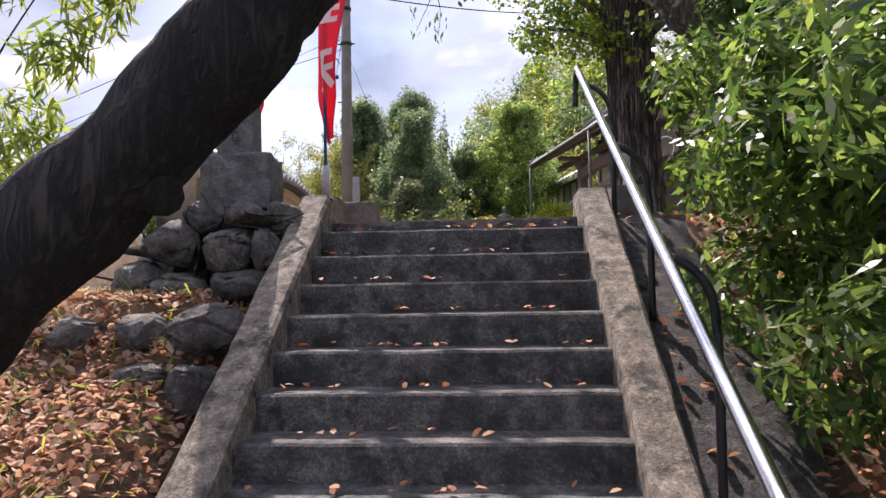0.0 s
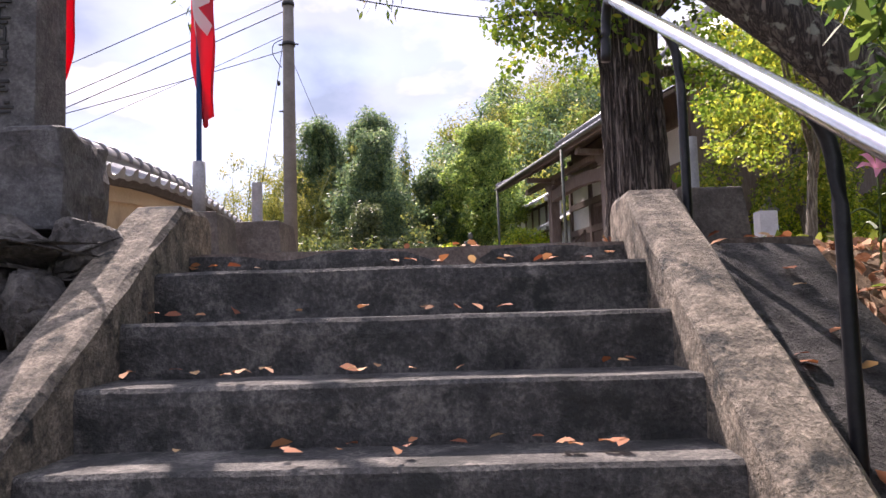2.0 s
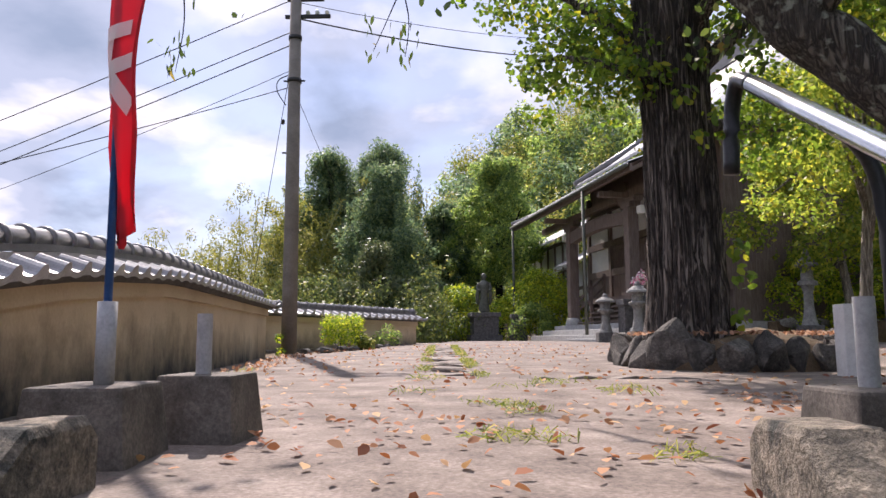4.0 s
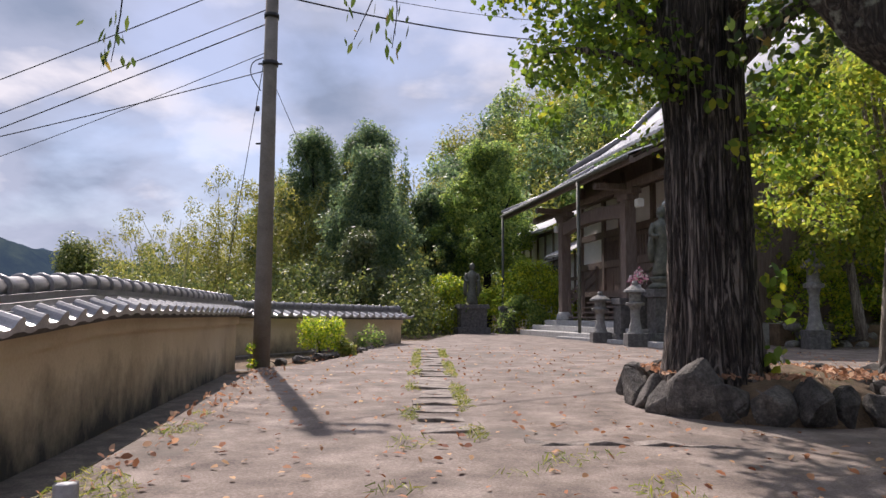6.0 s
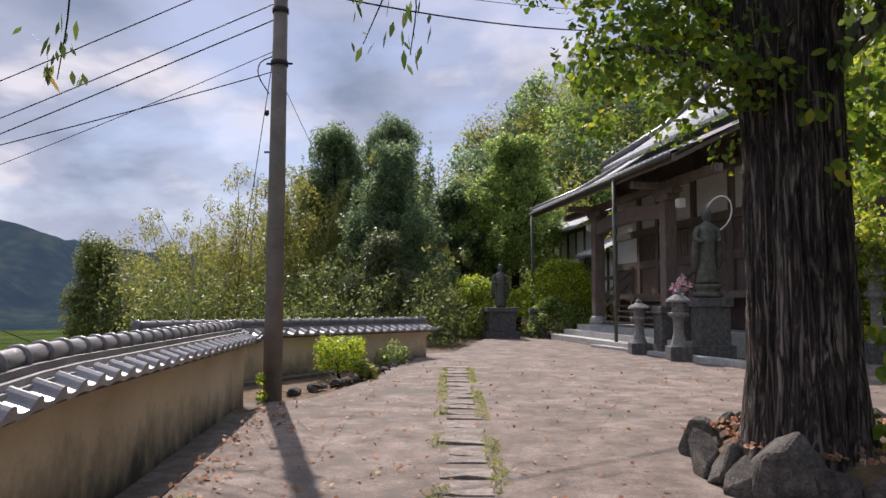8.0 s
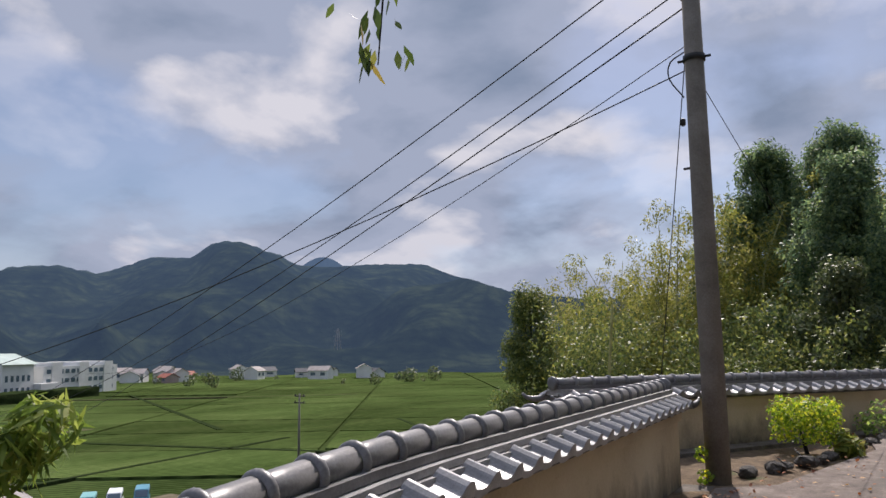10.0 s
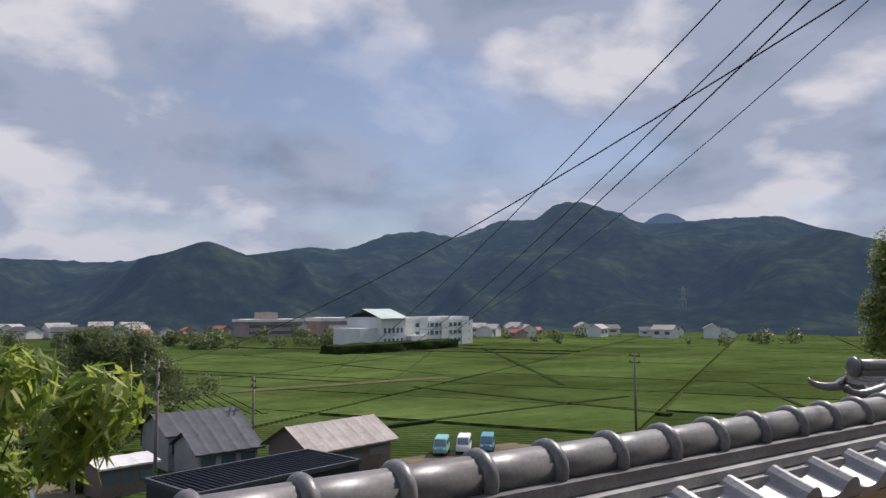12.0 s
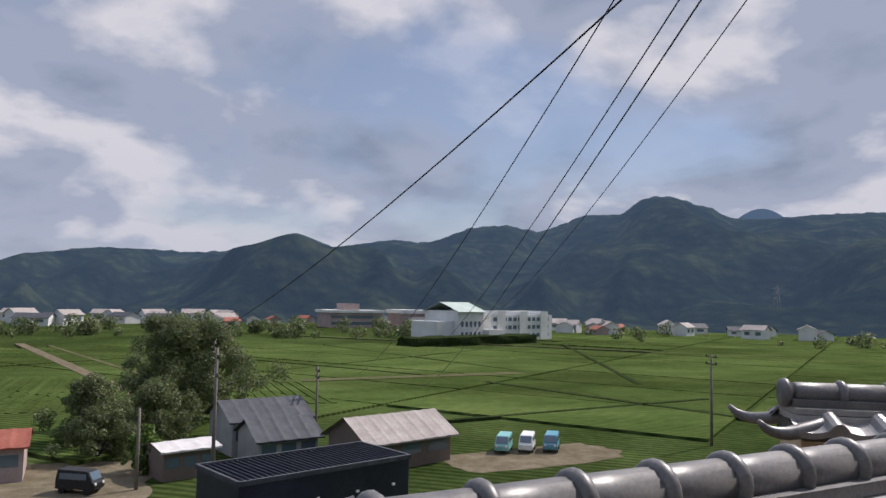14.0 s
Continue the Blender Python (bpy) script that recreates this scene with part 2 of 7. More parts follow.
M["tile"] = surface("roof_tile", ((0.08, 0.078, 0.08), (0.135, 0.13, 0.132), (0.21, 0.205, 0.205)), 0.42, 5, 70, 0.15, spec=0.5, vary=0.18)
# paler copies of roof_tile: sunlight on slopes and ledges put into the colour
M["pan_tile"] = surface("pan_tile", ((0.15, 0.145, 0.145), (0.26, 0.25, 0.248), (0.40, 0.385, 0.38)), 0.30, 5, 70, 0.15, spec=0.6, vary=0.2)
M["ledge_tile"] = surface("ledge_tile", ((0.20, 0.19, 0.19), (0.33, 0.315, 0.31), (0.46, 0.44, 0.43)), 0.36, 5, 70, 0.12, spec=0.5, vary=0.1)
M["hall_tile"] = surface("hall_roof_tile", ((0.22, 0.22, 0.225), (0.32, 0.32, 0.325), (0.42, 0.42, 0.43)), 0.34, 3, 60, 0.1, spec=0.6, vary=0.1)
M["mortar"] = surface("roof_mortar", ((0.05, 0.045, 0.04), (0.09, 0.085, 0.08), (0.14, 0.13, 0.12)), 0.9, 8, 60, 0.3)
M["wood"] = surface("dark_wood", ((0.085, 0.062, 0.052), (0.165, 0.125, 0.105), (0.26, 0.205, 0.175)), 0.75, 6, 50, 0.3, stretch=(4, 4, 0.5))
M["plaster"] = surface("white_plaster", ((0.66, 0.65, 0.62), (0.76, 0.75, 0.72), (0.83, 0.82, 0.79)), 0.9, 2, 40, 0.1)
M["steel"] = surface("stainless_steel", ((0.50, 0.50, 0.51), (0.62, 0.62, 0.63), (0.72, 0.72, 0.73)), 0.22, 9, 120, 0.05, metal=1.0)
M["black"] = surface("black_paint", ((0.008, 0.008, 0.01), (0.015, 0.015, 0.018), (0.03, 0.03, 0.03)), 0.35, 12, 80, 0.1)
M["grey_tube"] = surface("grey_tube", ((0.24, 0.24, 0.24), (0.34, 0.34, 0.34), (0.44, 0.44, 0.44)), 0.6, 8, 70, 0.1)
M["blue"] = surface("blue_pole", ((0.01, 0.05, 0.16), (0.02, 0.08, 0.25), (0.03, 0.11, 0.32)), 0.4, 6, 60, 0.05)
M["pole"] = surface("pole_concrete", ((0.11, 0.095, 0.08), (0.17, 0.15, 0.128), (0.24, 0.215, 0.19)), 0.85, 3, 60, 0.2)
M["cable"] = surface("cable", ((0.012, 0.012, 0.014), (0.02, 0.02, 0.022), (0.03, 0.03, 0.03)), 0.6, 5, 30, 0.0)
M["ceramic"] = surface("white_ceramic", ((0.6, 0.6, 0.58), (0.7, 0.7, 0.68), (0.78, 0.78, 0.76)), 0.3, 5, 30, 0.0)
M["white_post"] = surface("white_post", ((0.5, 0.48, 0.46), (0.62, 0.6, 0.57), (0.7, 0.69, 0.66)), 0.8, 6, 60, 0.1)


def bark_mat(name, cols, scale=9.0, bump=1.0, lichen=None):
    m, N, L, B = node_mat(name)
    tc = N.new("ShaderNodeTexCoord")
    mp = N.new("ShaderNodeMapping"); mp.inputs["Scale"].default_value = (scale, scale, scale * 0.16)
    L.new(tc.outputs["Object"], mp.inputs[0])
    n = N.new("ShaderNodeTexNoise"); n.inputs["Scale"].default_value = 1.3; n.inputs["Detail"].default_value = 7; n.inputs["Roughness"].default_value = 0.62; n.inputs["Distortion"].default_value = 0.6
    L.new(mp.outputs[0], n.inputs[0])
    mp2 = N.new("ShaderNodeMapping"); mp2.inputs["Scale"].default_value = (scale * 2.4, scale * 2.4, scale * 0.22)
    L.new(tc.outputs["Object"], mp2.inputs[0])
    v = N.new("ShaderNodeTexNoise"); v.inputs["Scale"].default_value = 1.0; v.inputs["Detail"].default_value = 5; v.inputs["Roughness"].default_value = 0.6; v.inputs["Distortion"].default_value = 0.9
    L.new(mp2.outputs[0], v.inputs[0])
    sb = N.new("ShaderNodeMath"); sb.operation = "SUBTRACT"; sb.inputs[1].default_value = 0.5
    L.new(v.outputs["Fac"], sb.inputs[0])
    ab = N.new("ShaderNodeMath"); ab.operation = "ABSOLUTE"; L.new(sb.outputs[0], ab.inputs[0])
    vr = N.new("ShaderNodeMapRange"); vr.inputs[2].default_value = 0.13
    L.new(ab.outputs[0], vr.inputs[0])
    a = N.new("ShaderNodeMix"); a.inputs[0].default_value = 0.5
    L.new(n.outputs["Fac"], a.inputs[2]); L.new(vr.outputs[0], a.inputs[3])
    r = N.new("ShaderNodeValToRGB"); r.color_ramp.elements.new(0.5)
    for el, p, c in zip(r.color_ramp.elements, (0.22, 0.5, 0.8), cols):
        el.position, el.color = p, (*c, 1)
    L.new(a.outputs[0], r.inputs[0])
    out = r.outputs[0]
    if lichen:
        n3 = N.new("ShaderNodeTexNoise"); n3.inputs["Scale"].default_value = 9; n3.inputs["Detail"].default_value = 6
        L.new(tc.outputs["Object"], n3.inputs[0])
        sr = N.new("ShaderNodeValToRGB"); sr.color_ramp.elements[0].position, sr.color_ramp.elements[1].position = 0.58, 0.66
        L.new(n3.outputs["Fac"], sr.inputs[0])
        mx = N.new("ShaderNodeMix"); mx.data_type = "RGBA"; mx.inputs[7].default_value = (*lichen, 1)
        L.new(sr.outputs[0], mx.inputs[0]); L.new(out, mx.inputs[6]); out = mx.outputs[2]
    L.new(out, B.inputs["Base Color"])
    B.inputs["Roughness"].default_value = 0.95
    b = N.new("ShaderNodeBump"); b.inputs["Strength"].default_value = bump; b.inputs["Distance"].default_value = 0.06
    L.new(a.outputs[0], b.inputs["Height"]); L.new(b.outputs[0], B.inputs["Normal"])
    return m


M["bark"] = bark_mat("ginkgo_bark", ((0.010, 0.008, 0.007), (0.085, 0.067, 0.056), (0.24, 0.20, 0.17)), 7.0, 1.0)
M["cherry_bark"] = bark_mat("mossy_bark", ((0.004, 0.0035, 0.003), (0.012, 0.010, 0.009), (0.034, 0.029, 0.024)), 7, 1.0)
M["lichen_bark"] = bark_mat("lichen_bark", ((0.025, 0.02, 0.017), (0.09, 0.075, 0.06), (0.17, 0.15, 0.12)), 7, 1.0, (0.33, 0.34, 0.27))
M["pale_bark"] = bark_mat("pale_bark", ((0.09, 0.075, 0.06), (0.22, 0.19, 0.155), (0.36, 0.32, 0.27)), 9, 0.8)


def wall_plaster():
    """Ochre plaster with faint damp marks and black mould rising from the foot."""
    m, N, L, B = node_mat("ochre_plaster")
    tc = N.new("ShaderNodeTexCoord")
    n1 = N.new("ShaderNodeTexNoise"); n1.inputs["Scale"].default_value = 1.4; n1.inputs["Detail"].default_value = 6
    n2 = N.new("ShaderNodeTexNoise"); n2.inputs["Scale"].default_value = 45; n2.inputs["Detail"].default_value = 4
    mp = N.new("ShaderNodeMapping"); mp.inputs["Scale"].default_value = (1.4, 1.4, 0.9)
    L.new(tc.outputs["Object"], mp.inputs[0])
    n3 = N.new("ShaderNodeTexNoise"); n3.inputs["Scale"].default_value = 1.5; n3.inputs["Detail"].default_value = 8; n3.inputs["Roughness"].default_value = 0.7
    L.new(tc.outputs["Object"], n1.inputs[0]); L.new(tc.outputs["Object"], n2.inputs[0]); L.new(mp.outputs[0], n3.inputs[0])
    r = N.new("ShaderNodeValToRGB"); r.color_ramp.elements.new(0.5)
    for el, p, c in zip(r.color_ramp.elements, (0.3, 0.5, 0.7), ((0.42, 0.32, 0.205), (0.53, 0.415, 0.275), (0.60, 0.485, 0.335))):
        el.position, el.color = p, (*c, 1)
    a = N.new("ShaderNodeMix"); a.inputs[0].default_value = 0.3
    L.new(n1.outputs["Fac"], a.inputs[2]); L.new(n2.outputs["Fac"], a.inputs[3]); L.new(a.outputs[0], r.inputs[0])
    sep = N.new("ShaderNodeSeparateXYZ"); L.new(tc.outputs["Object"], sep.inputs[0])
    # mould: noise minus height
    h = N.new("ShaderNodeMapRange"); h.inputs[1].default_value, h.inputs[2].default_value, h.inputs[3].default_value, h.inputs[4].default_value = 0.0, 0.80, 0.36, -0.36
    L.new(sep.outputs["Z"], h.inputs[0])
    s = N.new("ShaderNodeMath"); s.operation = "ADD"
    L.new(n3.outputs["Fac"], s.inputs[0]); L.new(h.outputs[0], s.inputs[1])
    sr = N.new("ShaderNodeValToRGB"); sr.color_ramp.elements[0].position, sr.color_ramp.elements[1].position = 0.38, 0.84
    L.new(s.outputs[0], sr.inputs[0])
    mx = N.new("ShaderNodeMix"); mx.data_type = "RGBA"; mx.inputs[7].default_value = (0.045, 0.04, 0.035, 1)
    L.new(sr.outputs[0], mx.inputs[0]); L.new(r.outputs[0], mx.inputs[6])
    L.new(mx.outputs[2], B.inputs["Base Color"]); B.inputs["Roughness"].default_value = 0.92
    b = N.new("ShaderNodeBump"); b.inputs["Strength"].default_value = 0.2; b.inputs["Distance"].default_value = 0.005
    L.new(n2.outputs["Fac"], b.inputs["Height"]); L.new(b.outputs[0], B.inputs["Normal"])
    return m


M["ochre"] = wall_plaster()
M["ginkgo_leaf"] = leaf_mat("ginkgo_leaf", ((0.055, 0.105, 0.017), (0.105, 0.175, 0.025), (0.19, 0.265, 0.035), (0.42, 0.378, 0.042)), 0.5, stops=(0, 0.4, 0.88, 1))
M["cherry_leaf"] = leaf_mat("cherry_leaf", ((0.036, 0.062, 0.018), (0.07, 0.105, 0.026), (0.13, 0.16, 0.042), (0.34, 0.22, 0.06)), 0.45, stops=(0, 0.5, 0.93, 1))
M["shrub_leaf"] = leaf_mat("shrub_leaf", ((0.026, 0.054, 0.014), (0.060, 0.112, 0.026), (0.115, 0.18, 0.040), (0.22, 0.285, 0.065)), 0.5, 0.4)
M["garden_leaf"] = leaf_mat("garden_leaf", ((0.11, 0.17, 0.03), (0.19, 0.26, 0.042), (0.31, 0.35, 0.06), (0.46, 0.42, 0.06)), 0.6)
M["bamboo_leaf"] = leaf_mat("bamboo_leaf", ((0.091, 0.107, 0.026), (0.165, 0.177, 0.04), (0.263, 0.255, 0.057), (0.378, 0.337, 0.099)), 0.5, through=1.5)
M["conifer_leaf"] = leaf_mat("conifer_leaf", ((0.051, 0.087, 0.05), (0.092, 0.143, 0.076), (0.141, 0.201, 0.09), (0.23, 0.275, 0.107)), 0.55, through=1.6)
M["broad_leaf"] = leaf_mat("broad_leaf", ((0.072, 0.123, 0.043), (0.138, 0.21, 0.058), (0.232, 0.304, 0.08), (0.392, 0.435, 0.102)), 0.55, through=1.8)
M["hedge_leaf"] = leaf_mat("hedge_leaf", ((0.093, 0.158, 0.023), (0.198, 0.291, 0.033), (0.37, 0.437, 0.046), (0.661, 0.611, 0.055)), 0.45, through=1.6)
M["grass"] = leaf_mat("grass_blade", ((0.08, 0.115, 0.024), (0.15, 0.19, 0.036), (0.27, 0.28, 0.060), (0.40, 0.34, 0.120)), 0.5)
M["dry_leaf"] = leaf_mat("dry_leaf", ((0.14, 0.065, 0.036), (0.30, 0.15, 0.09), (0.46, 0.27, 0.17), (0.60, 0.44, 0.32)), 0.4, 0.8)
M["fallen"] = leaf_mat("fallen_leaf", ((0.14, 0.045, 0.025), (0.32, 0.12, 0.05), (0.38, 0.20, 0.10), (0.48, 0.31, 0.15)), 0.2, 0.75)
M["spray_leaf"] = leaf_mat("spray_leaf", ((0.085, 0.13, 0.026), (0.15, 0.215, 0.04), (0.23, 0.29, 0.058), (0.34, 0.36, 0.10)), 0.5)
M["under_leaf"] = leaf_mat("under_leaf", ((0.046, 0.071, 0.027), (0.095, 0.128, 0.041), (0.17, 0.197, 0.054), (0.326, 0.32, 0.082)), 0.4, through=1.5)
M["far_leaf"] = leaf_mat("far_leaf", ((0.042, 0.062, 0.031), (0.072, 0.098, 0.041), (0.11, 0.134, 0.052), (0.168, 0.18, 0.07)), 0.35, through=1.6)


# ---- building helpers ----
def link_mesh(name, bm, material, smooth=False):
    me = bpy.data.meshes.new(name)
    bmesh.ops.recalc_face_normals(bm, faces=bm.faces)
    bm.to_mesh(me)
    bm.free()
    if material:
        me.materials.append(material)
    if smooth:
        me.polygons.foreach_set("use_smooth", [True] * len(me.polygons))
    return new(name, me)


def part(name, bm, material, parent, label="", smooth=False):
    ob = link_mesh(name, bm, material, smooth)
    ob.parent = parent
    if label:
        tagged(ob, label)
    return ob


def thing(name, loc, label, category, group="", kind="", turn=0):
    ob = new(name)
    ob.matrix_world = pose(*loc, 0, 0, turn)
    return tagged(ob, label, category, group, kind)


def add_box(bm, a, b, bevel=0.0, m=None):
    r = bmesh.ops.create_cube(bm, size=1)
    vs = r["verts"]
    for v in vs:
        v.co = Vector([(a[i] + b[i]) / 2 + v.co[i] * (b[i] - a[i]) for i in range(3)])
    if bevel:
        es = list({e for v in vs for e in v.link_edges})
        r2 = bmesh.ops.bevel(bm, geom=es, offset=bevel, segments=2, affect="EDGES", profile=0.6)
        vs = list({v for f in r2["faces"] for v in f.verts} | {v for v in vs if v.is_valid})
    if m is not None:
        bmesh.ops.transform(bm, matrix=m, verts=vs)
    return vs


def boxm(a, b, bevel=0.0, m=None):
    bm = bmesh.new()
    add_box(bm, a, b, bevel, m)
    return bm


def roughen(bm, amount, freq, seed=0.0):
    for v in bm.verts:
        n = noise.noise_vector(v.co * freq + Vector((seed, seed * 1.7, -seed)))
        v.co += n * amount


def tube(bm, pts, radii, sides=10, cap=True):
    """A tube through pts with a radius at each."""
    rings = []
    up = Vector((0, 0, 1))
    pts = [Vector(p) for p in pts]
    for i, p in enumerate(pts):
        d = (pts[min(i + 1, len(pts) - 1)] - pts[max(i - 1, 0)]).normalized()
        side = d.cross(up)
        if side.length < 0.05:
            side = d.cross(Vector((0, 1, 0)))
        side.normalize()
        u2 = side.cross(d)
        r = radii[i] if isinstance(radii, (list, tuple)) else radii
        rings.append([bm.verts.new(p + (side * math.cos(2 * math.pi * k / sides) + u2 * math.sin(2 * math.pi * k / sides)) * r) for k in range(sides)])
    for a, b in zip(rings, rings[1:]):
        for k in range(sides):
            bm.faces.new((a[k], a[(k + 1) % sides], b[(k + 1) % sides], b[k]))
    if cap:
        bm.faces.new(rings[0][::-1])
        bm.faces.new(rings[-1])
    return rings


def lathe(bm, prof, sides=16, m=None):
    """prof: (radius, z) pairs."""
    rings = []
    for r, z in prof:
        rings.append([bm.verts.new((r * math.cos(2 * math.pi * k / sides), r * math.sin(2 * math.pi * k / sides), z)) for k in range(sides)])
    for a, b in zip(rings, rings[1:]):
        for k in range(sides):
            bm.faces.new((a[k], a[(k + 1) % sides], b[(k + 1) % sides], b[k]))
    bm.faces.new(rings[0][::-1]); bm.faces.new(rings[-1])
    if m is not None:
        bmesh.ops.transform(bm, matrix=m, verts=[v for r in rings for v in r])


def curve_pts(ctrl, n):
    """Smooth points through control points (Catmull-Rom)."""
    c = [Vector(p) for p in ctrl]
    c = [c[0] * 2 - c[1]] + c + [c[-1] * 2 - c[-2]]
    out = []
    segs = len(c) - 3
    for i in range(n):
        t = i / (n - 1) * segs
        k = min(int(t), segs - 1)
        f = t - k
        p0, p1, p2, p3 = c[k:k + 4]
        out.append(0.5 * ((2 * p1) + (p2 - p0) * f + (2 * p0 - 5 * p1 + 4 * p2 - p3) * f * f + (3 * p1 - p0 - 3 * p2 + p3) * f ** 3))
    return out


def quads_mesh(name, verts, per, material):
    """A mesh of separate faces with per corners each, from an array (n, per, 3)."""
    n = len(verts)
    me = bpy.data.meshes.new(name)
    me.vertices.add(n * per)
    me.vertices.foreach_set("co", verts.reshape(-1).astype(np.float32))
    me.loops.add(n * per)
    me.loops.foreach_set("vertex_index", np.arange(n * per, dtype=np.int32))
    me.polygons.add(n)
    me.polygons.foreach_set("loop_start", np.arange(0, n * per, per, dtype=np.int32))
    me.update(calc_edges=True)
    me.materials.append(material)
    return new(name, me)


SHAPES = {
    "lance": ((0, -0.5), (0.16, -0.1), (0.1, 0.25), (0, 0.5), (-0.1, 0.25), (-0.16, -0.1)),
    "thin": ((0, -0.5), (0.075, -0.2), (0.06, 0.15), (0, 0.5), (-0.06, 0.15), (-0.075, -0.2)),
    "oval": ((0, -0.5), (0.3, -0.15), (0.24, 0.25), (0, 0.5), (-0.24, 0.25), (-0.3, -0.15)),
    "fan": ((0, -0.5), (0.45, 0.1), (0.3, 0.38), (0, 0.3), (-0.3, 0.38), (-0.45, 0.1)),
    "blade": ((-0.05, -0.5), (0.05, -0.5), (0.04, 0.1), (0, 0.5)),
    "leaflet": ((0, -0.5), (0.26, 0.0), (0, 0.5), (-0.26, 0.0)),
    "sliver": ((0, -0.5), (0.15, 0.0), (0, 0.5), (-0.15, 0.0)),
    "lobed": ((0, -0.5), (0.5, -0.2), (0.2, 0.05), (0.32, 0.4), (0, 0.5), (-0.32, 0.4), (-0.2, 0.05), (-0.5, -0.2)),
}


def leaf_cloud(name, pos, nrm, size, shape, material, rng, jitter=0.6, fold=0.15, droop=0.0):
    """Leaves at pos, facing roughly nrm."""
    n = len(pos)
    nrm = nrm + rng.normal(0, jitter, (n, 3))
    nrm /= np.linalg.norm(nrm, axis=1, keepdims=True) + 1e-9
    a = rng.normal(0, 1, (n, 3)); a[:, 2] -= droop
    t = a - nrm * np.sum(a * nrm, axis=1, keepdims=True)
    t /= np.linalg.norm(t, axis=1, keepdims=True) + 1e-9
    b = np.cross(nrm, t)
    s = size * rng.uniform(0.65, 1.3, (n, 1))
    sh = SHAPES[shape]
    out = np.empty((n, len(sh), 3))
    for k, (x, y) in enumerate(sh):
        out[:, k] = pos + b * s * x + t * s * y + nrm * s * fold * abs(x)
    return quads_mesh(name, out, len(sh), material)


def clumps(rng, centers, radii, count, inner=0.35):
    """Points in ellipsoid clumps, denser to the outside; returns points and outward normals."""
    centers, radii = np.array(centers, float), np.array(radii, float)
    if radii.ndim == 1:
        radii = np.repeat(radii[:, None], 3, axis=1)
    vol = np.prod(radii, axis=1) ** (2 / 3)
    idx = rng.choice(len(centers), count, p=vol / vol.sum())
    d = rng.normal(0, 1, (count, 3))
    d /= np.linalg.norm(d, axis=1, keepdims=True)
    r = (inner + (1 - inner) * rng.random((count, 1)) ** 0.5)
    p = centers[idx] + d * r * radii[idx]
    n = d.copy(); n[:, 2] += 0.5
    return p, n


def rock_mesh(name, seed, size, flat=0.75, sub=2, jag=0.28):
    """A stone: angular (hull of scattered points) when jag is large, else a worn boulder."""
    bm = bmesh.new()
    rnd = random.Random(int(seed * 97))
    if jag > 0.4:
        for _ in range(17):
            d = Vector((rnd.gauss(0, 1), rnd.gauss(0, 1), rnd.gauss(0, 1))).normalized() * rnd.uniform(0.85, 1.12)
            bm.verts.new((d.x, d.y, d.z))
        h = bmesh.ops.convex_hull(bm, input=bm.verts)
        bmesh.ops.delete(bm, geom=[v for v in h["geom_interior"] if isinstance(v, bmesh.types.BMVert)], context="VERTS")
        bmesh.ops.bevel(bm, geom=list(bm.edges), offset=0.06, segments=1, affect="EDGES")
        for v in bm.verts:
            v.co += noise.noise_vector(v.co * 2.5 + Vector((seed, 0, 0))) * 0.06
    else:
        for _ in range(26):
            d = Vector((rnd.gauss(0, 1), rnd.gauss(0, 1), rnd.gauss(0, 1))).normalized() * rnd.uniform(0.85, 1.15)
            bm.verts.new((d.x, d.y, d.z))
        h = bmesh.ops.convex_hull(bm, input=bm.verts)
        bmesh.ops.delete(bm, geom=[v for v in h["geom_interior"] if isinstance(v, bmesh.types.BMVert)], context="VERTS")
        bmesh.ops.bevel(bm, geom=list(bm.edges), offset=0.10, segments=2, affect="EDGES")
        bmesh.ops.subdivide_edges(bm, edges=bm.edges, cuts=1, use_grid_fill=True)
        for v in bm.verts:
            v.co += noise.noise_vector(v.co * 2.2 + Vector((seed, 0, 0))) * 0.10 + noise.noise_vector(v.co * 6 + Vector((0, seed, 0))) * 0.04
    for v in bm.verts:
        v.co = Vector((v.co.x * size[0], v.co.y * size[1], v.co.z * size[2]))
    me = bpy.data.meshes.new(name)
    bmesh.ops.recalc_face_normals(bm, faces=bm.faces)
    bm.to_mesh(me); bm.free()
    me.materials.append(M["rock"])
    if jag <= 0.4:
        me.polygons.foreach_set("use_smooth", [True] * len(me.polygons))
    return me


def sstep(a, b, x):
    t = min(1.0, max(0.0, (x - a) / (b - a)))
    return t * t * (3 - 2 * t)


# ---- ground ----
def yard_z(y):
    return 0.015 * min(max(y, 0.0), 20.0)


def stair_line(y):
    """Height of the line over the step noses."""
    return -0.09 + 0.653 * (y + 0.335)


